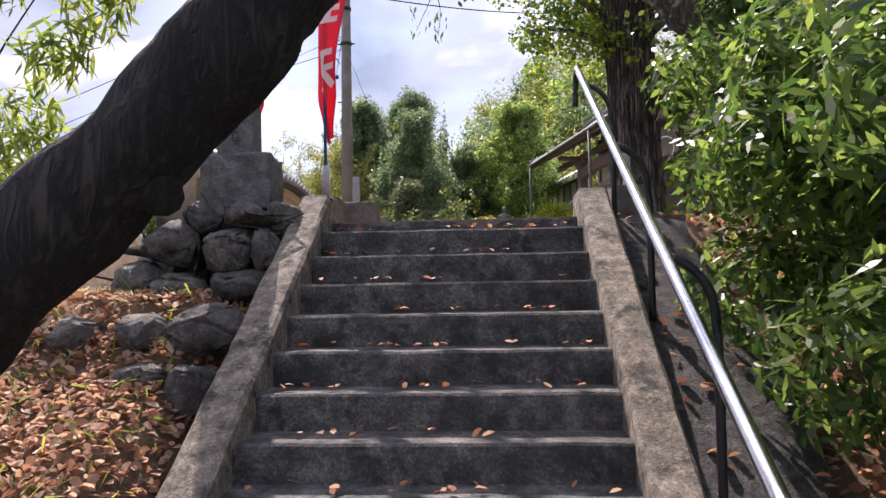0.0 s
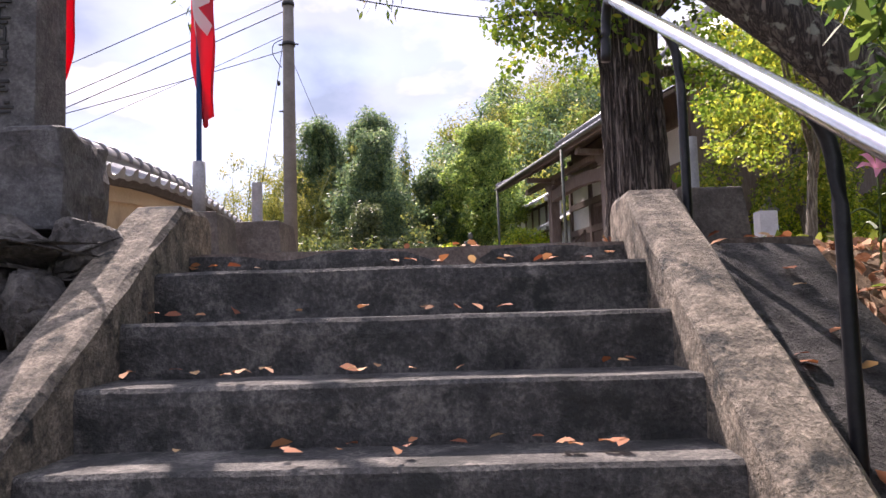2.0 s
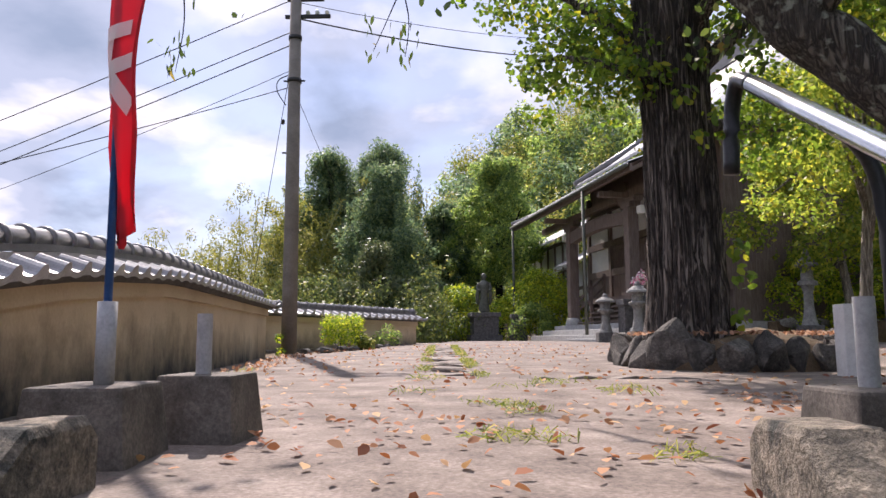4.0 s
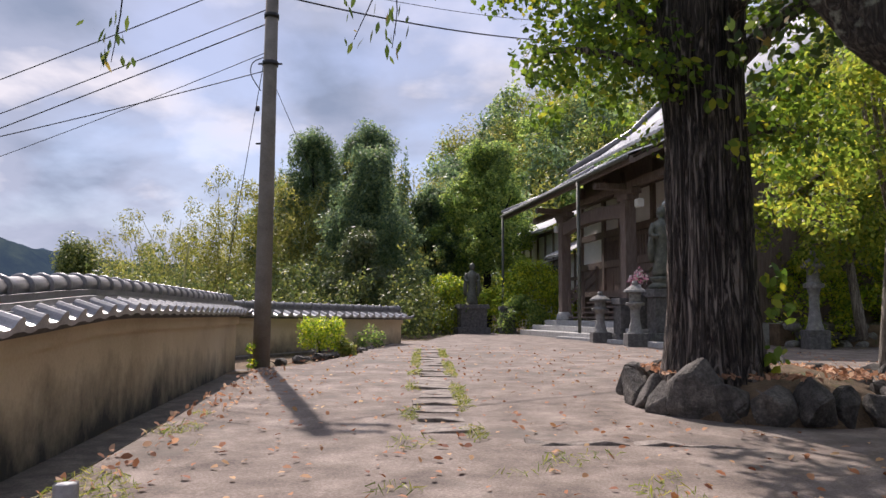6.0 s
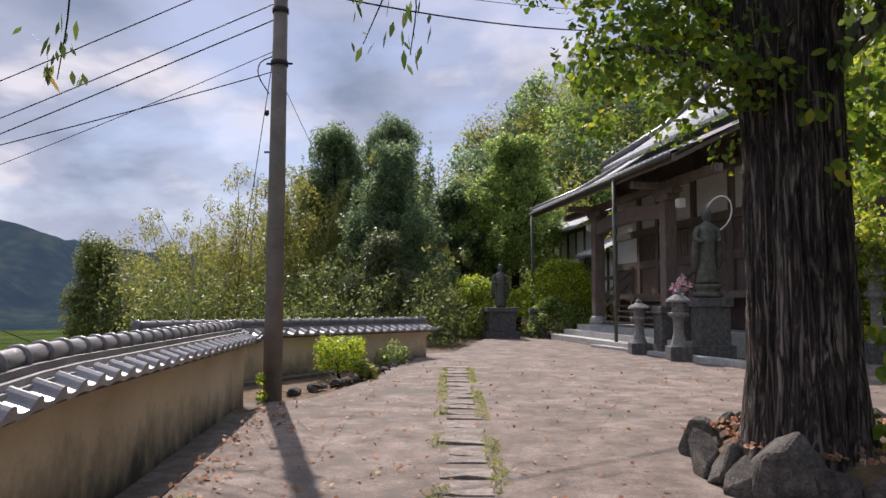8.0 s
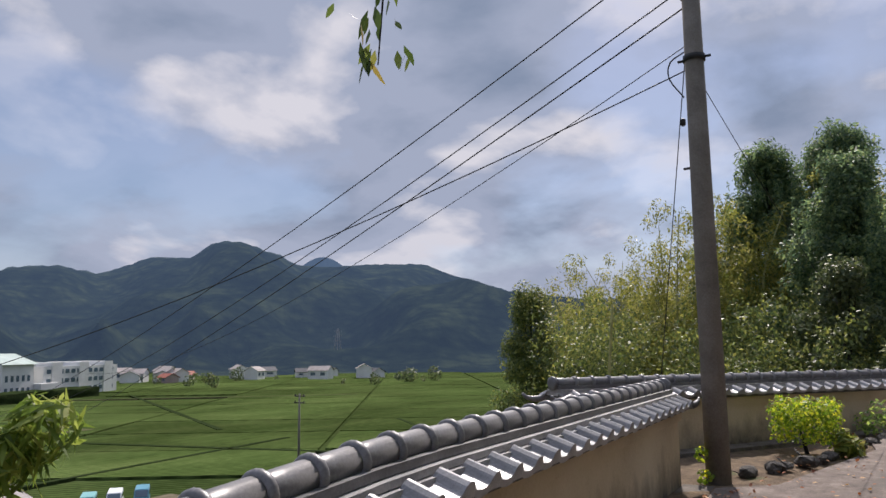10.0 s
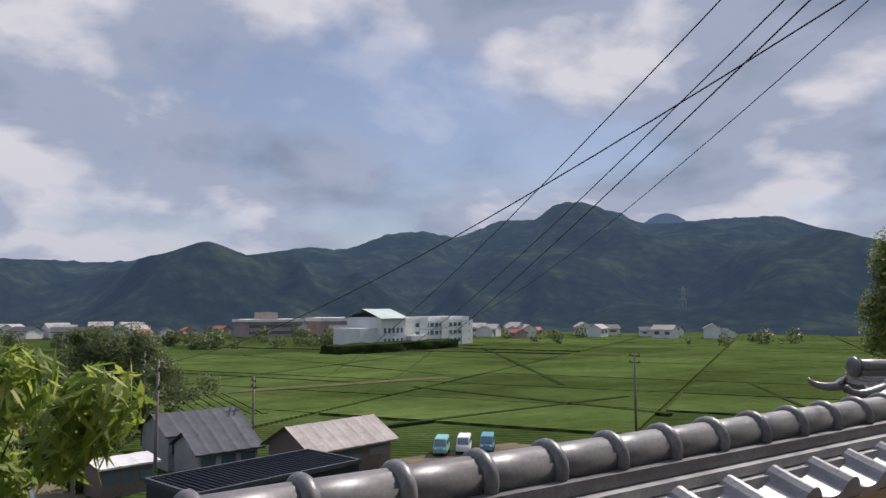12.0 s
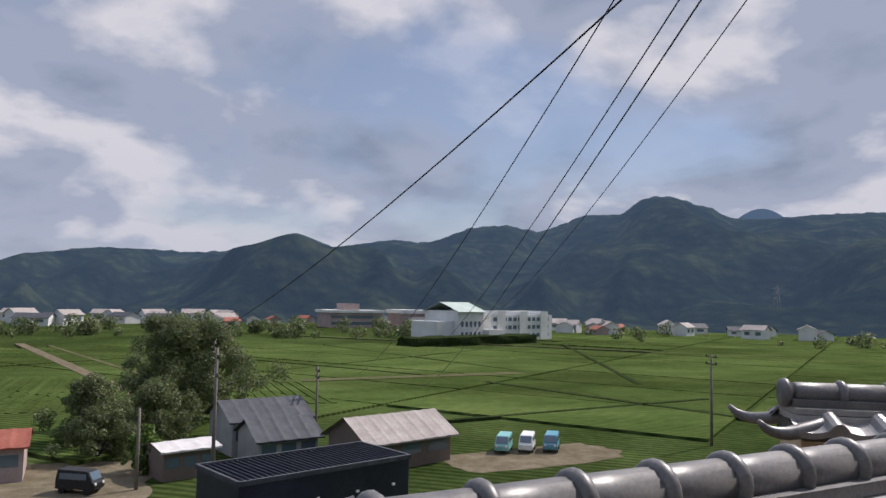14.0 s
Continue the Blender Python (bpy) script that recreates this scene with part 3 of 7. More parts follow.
def ground_z(x, y):
    # plateau, and the bank beside the stairs
    z = yard_z(y) - 0.05
    if y < 0.3:
        bank = max(-1.9, -0.22 + 0.60 * (y - 0.1))
        if x > 1.5:
            bank += 0.22 * min(3.0, x - 1.5)
        if x < -1.1:
            lb = -0.42 + 0.12 * y if y > -1.0 else -0.54 + 0.85 * max(-0.45, y + 1.0) + 0.38 * min(0.0, y + 1.45)
            lb = max(-1.9, lb) if y > -4 else bank
            bank = bank + (lb - bank) * sstep(-1.0, -1.5, x)
        if -1.2 < x < 1.2:
            bank -= 0.35
        z = z + (bank - z) * sstep(0.3, 0.0, y)
    if y < -8:
        z += (-14 - z) * sstep(-8, -45, y)
    # the drop to the valley
    edge = -3.9 if y < 30 else -3.9 - 0.25 * (y - 30)
    if y < 0.5:
        edge = -2.4 - 0.35 * max(-4.0, y)
        edge = min(edge, -3.2)
    if x < edge:
        z += (-14 - z) * sstep(edge, edge - 26, x)
    # wooded hill behind
    if y > 34 and x > -20:
        z += 24 * sstep(34, 85, y) * sstep(-16, 10, x)
    if x > 20:
        z += 16 * sstep(20, 60, x) * sstep(-30, 5, y)
    return z


def axis(near, fine, far, growth=1.22):
    lo, hi = near
    c = list(np.arange(lo, hi + fine * 0.5, fine))
    st, v = fine, hi
    while v < far:
        st *= growth; v += st; c.append(v)
    st, v = fine, lo
    while v > -far:
        st *= growth; v -= st; c.insert(0, v)
    return c


def build_ground():
    xs, ys = axis((-8, 8), 0.25, 2600), axis((-6, 22), 0.3, 2600)
    verts = [(x, y, ground_z(x, y) + (0.03 * noise.noise(Vector((x * 1.3, y * 1.3, 0))) if -9 < y < 40 and -9 < x < 30 else 0)) for y in ys for x in xs]
    w = len(xs)
    faces = [(j * w + i, j * w + i + 1, (j + 1) * w + i + 1, (j + 1) * w + i) for j in range(len(ys) - 1) for i in range(w - 1)]
    me = bpy.data.meshes.new("ground")
    me.from_pydata(verts, [], faces)
    me.materials.append(M["soil"]); me.materials.append(M["field"])
    idx = [1 if (verts[f[0]][2] < -9 or verts[f[0]][2] > 1.5 or verts[f[0]][0] < -6) else 0 for f in faces]
    me.polygons.foreach_set("material_index", idx)
    me.polygons.foreach_set("use_smooth", [True] * len(faces))
    tagged(new("ground", me), "brown leafy soil bank falling to a green valley floor", "ground", kind="structure")


build_ground()


def wall_x(y):
    return -2.631 - 0.1207 * (y - 4.249)


def build_yard():
    """Pale worn concrete yard, one slab over the soil."""
    ys = list(np.arange(0.0, 44.01, 0.5))
    bm = bmesh.new()
    rows = []
    for y in ys:
        left = wall_x(y) + 0.55 if y < 10.4 else -2.2 + 0.12 * (y - 10.4) + (0.6 if y > 18 else 0)
        if 10.4 <= y < 14:
            left = -2.3 + 0.2 * (y - 10.4)
        right = 15.0 if y > 2.5 else 1.6 + 3.0 * max(0, y - 1.5)
        right = max(right, 1.6)
        row = []
        for k in range(25):
            x = left + (right - left) * (k / 24)
            row.append(bm.verts.new((x, y, yard_z(y) + 0.006 * noise.noise(Vector((x * 0.8, y * 0.8, 3))))))
        rows.append(row)
    for a, b in zip(rows, rows[1:]):
        for k in range(24):
            bm.faces.new((a[k], a[k + 1], b[k + 1], b[k]))
    g = bmesh.ops.extrude_face_region(bm, geom=list(bm.faces))
    for v in g["geom"]:
        if isinstance(v, bmesh.types.BMVert):
            v.co.z -= 0.12
    ob = link_mesh("pavement", bm, M["yard"])
    tagged(ob, "pale worn concrete temple yard strewn with leaves", "pavement", kind="structure")
    return ob


yard = build_yard()


# ---- stairs ----
STEP_W = 0.865


def build_stairs():
    st = thing("stairs", (0, 0, 0), "weathered dark concrete stairway with sunlit treads", "stairs", kind="structure")
    for k in range(12):
        y = 0.0 if k == 0 else -0.335 - 0.268 * (k - 1)
        z = 0.0 if k == 0 else -0.09 - 0.175 * (k - 1)
        nxt = 0.45 if k == 0 else (0.0 if k == 1 else y + 0.268)
        bm = bmesh.new()
        n = 26
        grid = []
        prof = [(y + 0.012, z - 0.36), (y + 0.004, z - 0.17), (y - 0.004, z - 0.05), (y, z - 0.012), (y + 0.012, z), (y + 0.1, z - 0.001), (nxt + 0.03, z + 0.002), (nxt + 0.03, z - 0.36)]
        for i in range(n + 1):
            x = -STEP_W + 2 * STEP_W * i / n
            grid.append([bm.verts.new((x, py + 0.010 * noise.noise(Vector((x * 3, k * 7.3, pz * 5))), pz + 0.007 * noise.noise(Vector((x * 2.4, k * 3.1 + py * 4, 9))))) for py, pz in prof])
        for a, b in zip(grid, grid[1:]):
            for q in range(len(prof) - 1):
                bm.faces.new((a[q], b[q], b[q + 1], a[q + 1]))
        bm.faces.new([v for v in grid[0]][::-1]); bm.faces.new(grid[-1])
        part("step", bm, M["step"], st)
    for s, label in ((-1, "sloping concrete side wall with lichen"), (1, "sloping concrete side wall with lichen")):
        bm = bmesh.new()
        ys = [0.24, 0.2] + list(np.linspace(-0.06, -3.3, 34))
        rows = []
        for y in ys:
            zt = min(0.19, stair_line(y) + 0.10)
            if y == 0.24:
                zt = 0.15
            x0, x1 = (STEP_W - 0.005, STEP_W + 0.2)
            row = []
            for j, (x, dz) in enumerate(((x0, -0.6), (x0, -0.02), (x0 + 0.018, 0.0), (x0 + 0.1, 0.004), (x1 - 0.02, 0.0), (x1, -0.025), (x1, -0.7))):
                nz = noise.noise_vector(Vector((x * 9 * s, y * 6, j * 2.0 + s)))
                row.append(bm.verts.new((s * x + 0.008 * nz.x, y + 0.01 * nz.y, zt + dz + (0.012 * nz.z if j in (1, 2, 3, 4, 5) else 0))))
            rows.append(row)
        for a, b in zip(rows, rows[1:]):
            for j in range(6):
                bm.faces.new((a[j], b[j], b[j + 1], a[j + 1]))
        bm.faces.new(rows[0]); bm.faces.new(rows[-1][::-1])
        part("side_wall", bm, M["cheek"], st, label)
    # pebbled apron beside the stairs
    bm = bmesh.new()
    rows = []
    for y in np.linspace(0.35, -3.3, 40):
        z = min(-0.02, -0.06 + 0.575 * (y + 0.1))
        r = 1.60 + 0.06 * math.sin(y * 3.1)
        rows.append([bm.verts.new((x, y, z + dz + 0.012 * noise.noise(Vector((x * 5, y * 5, 2))))) for x, dz in ((1.05, 0.0), (1.2, 0.0), (1.4, -0.005), (r, -0.02), (r + 0.05, -0.3))])
    for a, b in zip(rows, rows[1:]):
        for j in range(4):
            bm.faces.new((a[j], a[j + 1], b[j + 1], b[j]))
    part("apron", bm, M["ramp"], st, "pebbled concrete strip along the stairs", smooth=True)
    bm = bmesh.new()
    add_box(bm, (-1.3, -7.5, -2.1), (2.2, -3.2, -1.86))
    part("lower_landing", bm, M["step"], st)


build_stairs()


# ---- handrail ----
def rail_z(y):
    return 1.115 + 0.568 * (y - 0.3)


def build_rail():
    t = thing("handrail", (0, 0, 0), "stainless steel handrail on black bent posts beside stairs", "handrail")
    bm = bmesh.new()
    tube(bm, curve_pts([(0.93, -3.75, rail_z(-3.75)), (0.93, -1.5, rail_z(-1.5)), (0.93, 0.26, rail_z(0.26))], 12), 0.025, 14)
    part("rail", bm, M["steel"], t, "brushed stainless rail", True)
    bm = bmesh.new()
    tube(bm, curve_pts([(0.93, 0.25, rail_z(0.25)), (0.93, 0.36, rail_z(0.34)), (0.925, 0.405, 1.07), (0.92, 0.41, 0.98), (0.915, 0.41, 0.87)], 14), 0.0235, 14)
    part("hooked_end", bm, M["black"], t, "black downturned end", True)
    for y in (0.0, -1.14, -2.28, -3.42):
        f = min(-0.02, -0.06 + 0.575 * (y + 0.1)) - 0.05
        top = rail_z(y)
        bm = bmesh.new()
        tube(bm, curve_pts([(1.12, y, f), (1.12, y, f + 0.35), (1.12, y, top - 0.34), (1.10, y, top - 0.16), (1.03, y, top - 0.06), (0.945, y, top - 0.015)], 18), 0.019, 12)
        part("post", bm, M["black"], t, "", True)


build_rail()


# ---- tiled plaster walls ----
def tile_mesh(pitch, length, name):
    """One curved pan tile: roll on one side, trough on the other; x along the wall, y down the slope."""
    bm = bmesh.new()
    prof = []
    n = 12
    for i in range(n + 1):
        u = i / n
        if u < 0.42:
            z = 0.05 * math.sin(math.pi * u / 0.42) ** 0.8 if 0 < u < 0.42 else 0.0
        else:
            z = -0.014 * math.sin(math.pi * (u - 0.42) / 0.58)
        prof.append((u * pitch * 1.02 - pitch * 0.5, z))
    rows = []
    for y in (0.0, length):
        rows.append([bm.verts.new((x, y, z)) for x, z in prof])
        rows.append([bm.verts.new((x, y, z - 0.022)) for x, z in prof])
    a, a2, b, b2 = rows
    for i in range(n):
        bm.faces.new((a[i], a[i + 1], b[i + 1], b[i]))
        bm.faces.new((a2[i + 1], a2[i], b2[i], b2[i + 1]))
        bm.faces.new((b[i], b[i + 1], b2[i + 1], b2[i]))
        bm.faces.new((a[i + 1], a[i], a2[i], a2[i + 1]))
    # hanging lip at the eave
    lip = [bm.verts.new((x, length + 0.004, z + 0.006)) for x, z in prof]
    lip2 = [bm.verts.new((x, length + 0.010, min(-0.028, z - 0.03))) for x, z in prof]
    for i in range(n):
        bm.faces.new((lip[i], lip[i + 1], lip2[i + 1], lip2[i]))
    me = bpy.data.meshes.new(name)
    bmesh.ops.recalc_face_normals(bm, faces=bm.faces)
    bm.to_mesh(me); bm.free()
    me.materials.append(M["pan_tile"])
    return me


def cap_mesh(pitch, r):
    """One half-round ridge tile."""
    bm = bmesh.new()
    tube(bm, [(-pitch / 2, 0, 0), (-pitch / 2 + 0.01, 0, 0), (pitch / 2 - 0.002, 0, 0)], [r * 0.97, r, r], 16)
    me = bpy.data.meshes.new("ridge_tile")
    bm.to_mesh(me); bm.free()
    me.materials.append(M["tile"])
    me.polygons.foreach_set("use_smooth", [True] * len(me.polygons))
    return me


def ring_mesh(r):
    bm = bmesh.new()
    tube(bm, [(-0.026, 0, 0), (-0.02, 0, 0), (-0.008, 0, 0), (0.008, 0, 0), (0.02, 0, 0), (0.026, 0, 0)], [r, r + 0.011, r + 0.019, r + 0.019, r + 0.011, r], 18)
    me = bpy.data.meshes.new("ridge_band")
    bm.to_mesh(me); bm.free()
    me.materials.append(M["tile"])
    me.polygons.foreach_set("use_smooth", [True] * len(me.polygons))
    return me


PITCH = 0.278
CAP_R = 0.068


def build_tiled_wall(name, p0, p1, ridge, base, label):
    """A plaster wall from p0 to p1 (plan), ridge(s) the height of its ridge axis at s metres, base(s) its foot."""
    p0, p1 = Vector((*p0, 0)), Vector((*p1, 0))
    d = (p1 - p0).normalized()
    nrm = Vector((d.y, -d.x, 0))          # towards the yard
    length = (p1 - p0).length
    turn = Matrix((( d.x, -nrm.x, 0, 0), (d.y, -nrm.y, 0, 0), (0, 0, 1, 0), (0, 0, 0, 1)))
    root = thing(name, (0, 0, 0), label, "wall", kind="structure")

    def at(s, n, z):
        q = p0 + d * s + nrm * n
        return (q.x, q.y, z)

    ns = max(2, int(length / 0.5))

    def strip(cols, pname, mat, plabel="", e0=0.0, e1=0.0):
        bm = bmesh.new()
        rows = []
        for i in range(ns + 1):
            s = -e0 + (length + e0 + e1) * i / ns
            rows.append([bm.verts.new(at(s, n, (ridge(s) + z) if ref else base(s) + z)) for n, z, ref in cols])
        k = len(cols)
        for a, b in zip(rows, rows[1:]):
            for j in range(k):
                bm.faces.new((a[j], a[(j + 1) % k], b[(j + 1) % k], b[j]))
        bm.faces.new(rows[0]); bm.faces.new(rows[-1][::-1])
        return part(pname, bm, mat, root, plabel)

    T = 0.15
    strip([(T, -0.6, 0), (T, -0.27, 1), (-T, -0.27, 1), (-T, -0.6, 0)], "plaster_body", M["ochre"], "ochre plaster with black mould at the foot")
    strip([(T + 0.035, -0.36, 1), (T + 0.035, -0.25, 1), (-T - 0.035, -0.25, 1), (-T - 0.035, -0.36, 1)], "cornice", M["ochre"], "ochre plaster cornice", 0.02, 0.02)
    strip([(T + 0.02, 0.03, 0), (T + 0.02, -0.3, 0), (T + 0.34, -0.3, 0), (T + 0.34, 0.03, 0)], "gutter_kerb", M["block"], "dark concrete kerb at the wall foot")
    strip([(0.06, -0.14, 1), (0.27, -0.205, 1), (0.24, -0.252, 1), (0, -0.252, 1), (-0.24, -0.252, 1), (-0.27, -0.205, 1), (-0.06, -0.14, 1)], "tile_bed", M["mortar"], "", 0.02, 0.02)
    strip([(0.178, -0.155, 1), (0.178, -0.115, 1), (-0.178, -0.115, 1), (-0.178, -0.155, 1)], "flat_ridge_course", M["ledge_tile"], "flat tile course under the ridge", 0.03, 0.03)
    strip([(0.148, -0.11, 1), (0.148, -0.075, 1), (-0.148, -0.075, 1), (-0.148, -0.11, 1)], "flat_ridge_course", M["ledge_tile"], "flat tile course under the ridge", 0.03, 0.03)
    strip([(0.105, -0.072, 1), (0.105, -0.03, 1), (-0.105, -0.03, 1), (-0.105, -0.072, 1)], "flat_ridge_course", M["tile"], "flat tile course under the ridge", 0.03, 0.03)
    caps = int(length / PITCH)
    cap, ring = cap_mesh(PITCH, CAP_R), ring_mesh(CAP_R)
    for i in range(caps):
        s = (i + 0.5) * PITCH
        grade = math.atan2(ridge(s + 0.1) - ridge(s - 0.1), 0.2)
        for me, ds in ((cap, 0.0), (ring, PITCH / 2)):
            ob = new(me.name, me)
            ob.parent = root
            ob.matrix_local = Matrix.Translation(at(s + ds, 0, ridge(s + ds))) @ turn @ Matrix.Rotation(-grade, 4, "Y") @ Matrix.Rotation(radians(random.uniform(-0.6, 0.6)), 4, "Z")
    tl = tile_mesh(PITCH, 0.165, "roof_tile")
    slope = radians(19)
    for side in (1, -1):
        for i in range(caps + 1):
            s = (i + 0.25) * PITCH
            grade = math.atan2(ridge(s + 0.1) - ridge(s - 0.1), 0.2)
            ob = new("roof_tile", tl)
            ob.parent = root
            m = Matrix.Translation(at(s, side * 0.155, ridge(s) - 0.130)) @ turn
            m = m @ Matrix.Rotation(-grade, 4, "Y")
            if side == 1:
                m = m @ Matrix.Rotation(math.pi, 4, "Z")
            m = m @ Matrix.Rotation(-slope + radians(random.uniform(-1, 1)), 4, "X")
            ob.matrix_local = m
    # end tiles
    for s, sgn in ((-0.03, -1), (length + 0.03, 1)):
        bm = bmesh.new()
        lathe(bm, [(0.02, 0.0), (0.085, 0.0), (0.092, 0.02), (0.085, 0.045), (0.05, 0.055), (0.02, 0.05)], 18)
        bmesh.ops.transform(bm, matrix=Matrix.Translation(at(s, 0, ridge(s) + 0.0)) @ turn @ Matrix.Rotation(sgn * math.pi / 2, 4, "Y"), verts=bm.verts)
        part("end_disc", bm, M["tile"], root, "", True)
        for side in (1, -1):
            bm = bmesh.new()
            pts = [(s - sgn * 0.18, side * 0.16, -0.15), (s, side * 0.25, -0.19), (s + sgn * 0.12, side * 0.29, -0.205), (s + sgn * 0.22, side * 0.32, -0.18), (s + sgn * 0.27, side * 0.33, -0.13)]
            tube(bm, curve_pts([at(a, b, ridge(s) + c) for a, b, c in pts], 10), [0.04, 0.042, 0.044, 0.042, 0.04, 0.036, 0.031, 0.026, 0.02, 0.013], 10)
            part("corner_horn", bm, M["tile"], root, "upturned corner tile", True)
    return root


def ridge_1(s):
    y = 0.35 + s * 0.9928
    return 1.025 + 0.11 * sstep(2.6, 5.0, y) - 0.26 * sstep(3.2, 0.2, y)


build_tiled_wall("wall_1", (wall_x(0.35), 0.35), (wall_x(10.25), 10.25), ridge_1, lambda s: -0.04 + 0.012 * s, "ochre plaster wall with dark grey tiled coping")
build_tiled_wall("wall_2", (-4.92, 10.78), (-1.36, 17.25), lambda s: 1.115 - 0.005 * s, lambda s: 0.14 + 0.008 * s, "ochre plaster wall with dark grey tiled coping")


# ---- banner footings and posts ----
def footing(loc, w, dpt, h, label, turn=0):
    bm = bmesh.new()
    vs = add_box(bm, (-w / 2, -dpt / 2, -0.06), (w / 2, dpt / 2, h), 0.012)
    for v in bm.verts:
        k = 1 - 0.16 * max(0, v.co.z) / h
        v.co.x *= k; v.co.y *= k
    roughen(bm, 0.004, 8, loc[0])
    ob = link_mesh("post_footing", bm, M["block"])
    ob.matrix_world = pose(*loc, 0, 0, turn)
    return tagged(ob, label, "footing", "banner footings")


footing((-1.08, 0.66, 0.0), 0.36, 0.42, 0.25, "brown tapered concrete footing holding a banner pole", 4)
footing((-0.88, 1.14, 0.01), 0.34, 0.36, 0.25, "brown tapered concrete footing holding a grey tube", -3)
footing((1.30, 0.42, 0.0), 0.34, 0.36, 0.25, "grey tapered concrete footing holding a grey tube", 3)


def grey_tube(loc, h, label):
    bm = bmesh.new()
    tube(bm, [(0, 0, 0), (0, 0, h)], 0.030, 14, cap=False)
    tube(bm, [(0, 0, h), (0, 0, h - 0.03)], 0.024, 14)
    ob = link_mesh("socket_tube", bm, M["grey_tube"], True)
    ob.matrix_world = pose(*loc)
    return tagged(ob, label, "post", "banner sockets")


grey_tube((-0.905, 1.14, 0.25), 0.245, "short grey plastic tube standing in a concrete footing")
grey_tube((1.29, 0.45, 0.25), 0.26, "short grey plastic tube standing in a concrete footing")


def banner(loc, height, width, low, label, chars, sway, turn=0):
    t = thing("banner", loc, label, "banner", "red banners", turn=turn)
    bm = bmesh.new(); tube(bm, [(0, 0, 0), (0, 0, 0.27)], 0.032, 14); part("socket", bm, M["grey_tube"], t, "grey socket tube", True)
    bm = bmesh.new(); tube(bm, [(0, 0, 0.2), (0, 0, height)], [0.014, 0.012], 10); part("pole", bm, M["blue"], t, "blue plastic pole", True)
    bm = bmesh.new(); tube(bm, [(-0.02, 0, height - 0.03), (width + 0.02, 0, height - 0.03)], 0.008, 8); part("crossbar", bm, M["blue"], t, "", True)
    n, mrows = 10, 30

    def cloth(u, v):
        """u across 0..1, v up 0..1."""
        pinch = 0.10 + 0.90 * sstep(0.0, 0.16, v)
        x = (u * width - 0.02 - sway * sstep(0.75, 0.1, v)) * pinch
        y = (0.05 * math.sin(v * 9 + u * 3.0) + 0.035 * math.sin(u * 8 + v * 5)) * (0.4 + u) * (1.2 - v)
        z = low + (height - 0.04 - low) * v - (0.16 * (1 - v) ** 3) * (1 - abs(u - 0.45))
        return Vector((x, y, z))

    bm = bmesh.new()
    g = [[bm.verts.new(cloth(i / n, j / mrows)) for i in range(n + 1)] for j in range(mrows + 1)]
    for a, b in zip(g, g[1:]):
        for i in range(n):
            bm.faces.new((a[i], a[i + 1], b[i + 1], b[i]))
    ob = part("cloth", bm, M["red"], t, "red cloth with white lettering", True)
    so = ob.modifiers.new("thick", "SOLIDIFY"); so.thickness = 0.002

    def stroke(a, b, th):
        """A white painted stroke on both sides between two cloth places."""
        bm = bmesh.new()
        for off in (0.005, -0.005):
            pv = []
            for k in range(7):
                f = k / 6
                u, v = a[0] + (b[0] - a[0]) * f, a[1] + (b[1] - a[1]) * f
                dx, dy = (b[0] - a[0]) * width, (b[1] - a[1]) * (height - low)
                ln = math.hypot(dx, dy) or 1
                px, py = -dy / ln * th / width, dx / ln * th / (height - low)
                pv.append((bm.verts.new(cloth(u + px, v + py) + Vector((0, off, 0))), bm.verts.new(cloth(u - px, v - py) + Vector((0, off, 0)))))
            for p, q in zip(pv, pv[1:]):
                bm.faces.new((p[0], p[1], q[1], q[0]))
        part("stroke", bm, M["white_ink"], ob)

    for c, (u0, v0, su, sv) in chars:
        for a, b in c:
            stroke((u0 + a[0] * su, v0 + a[1] * sv), (u0 + b[0] * su, v0 + b[1] * sv), 0.024)
    return t


M["red"] = leaf_mat("red_cloth", ((0.56, 0.04, 0.065), (0.60, 0.05, 0.075)), 0.45, 0.7, stops=(0, 1))
M["white_ink"] = leaf_mat("white_ink", ((0.75, 0.72, 0.70), (0.78, 0.75, 0.73)), 0.35, 0.7, stops=(0, 1))
TEN = [((0.1, 0.95), (0.9, 0.95)), ((0.0, 0.55), (1.0, 0.55)), ((0.5, 0.95), (0.45, 0.5)), ((0.45, 0.5), (0.0, 0.0)), ((0.5, 0.5), (1.0, 0.0))]
BAR = [((0.1, 0.9), (0.9, 0.9)), ((0.1, 0.1), (0.9, 0.1)), ((0.5, 0.9), (0.5, 0.1)), ((0.1, 0.5), (0.9, 0.5))]
banner((-1.06, 0.66, 0.25), 2.75, 0.33, 0.60, "red banner with white characters on a blue pole", [(TEN, (0.2, 0.17, 0.6, 0.13)), (BAR, (0.2, 0.40, 0.6, 0.11)), (BAR, (0.2, 0.58, 0.6, 0.11)), (BAR, (0.2, 0.76, 0.6, 0.11))], 0.12, -40)
banner((-1.49, 0.07, -0.1), 2.6, 0.14, 0.78, "red banner behind the stone monument", [(BAR, (0.2, 0.3, 0.6, 0.12)), (BAR, (0.2, 0.5, 0.6, 0.12))], 0.0, 10)


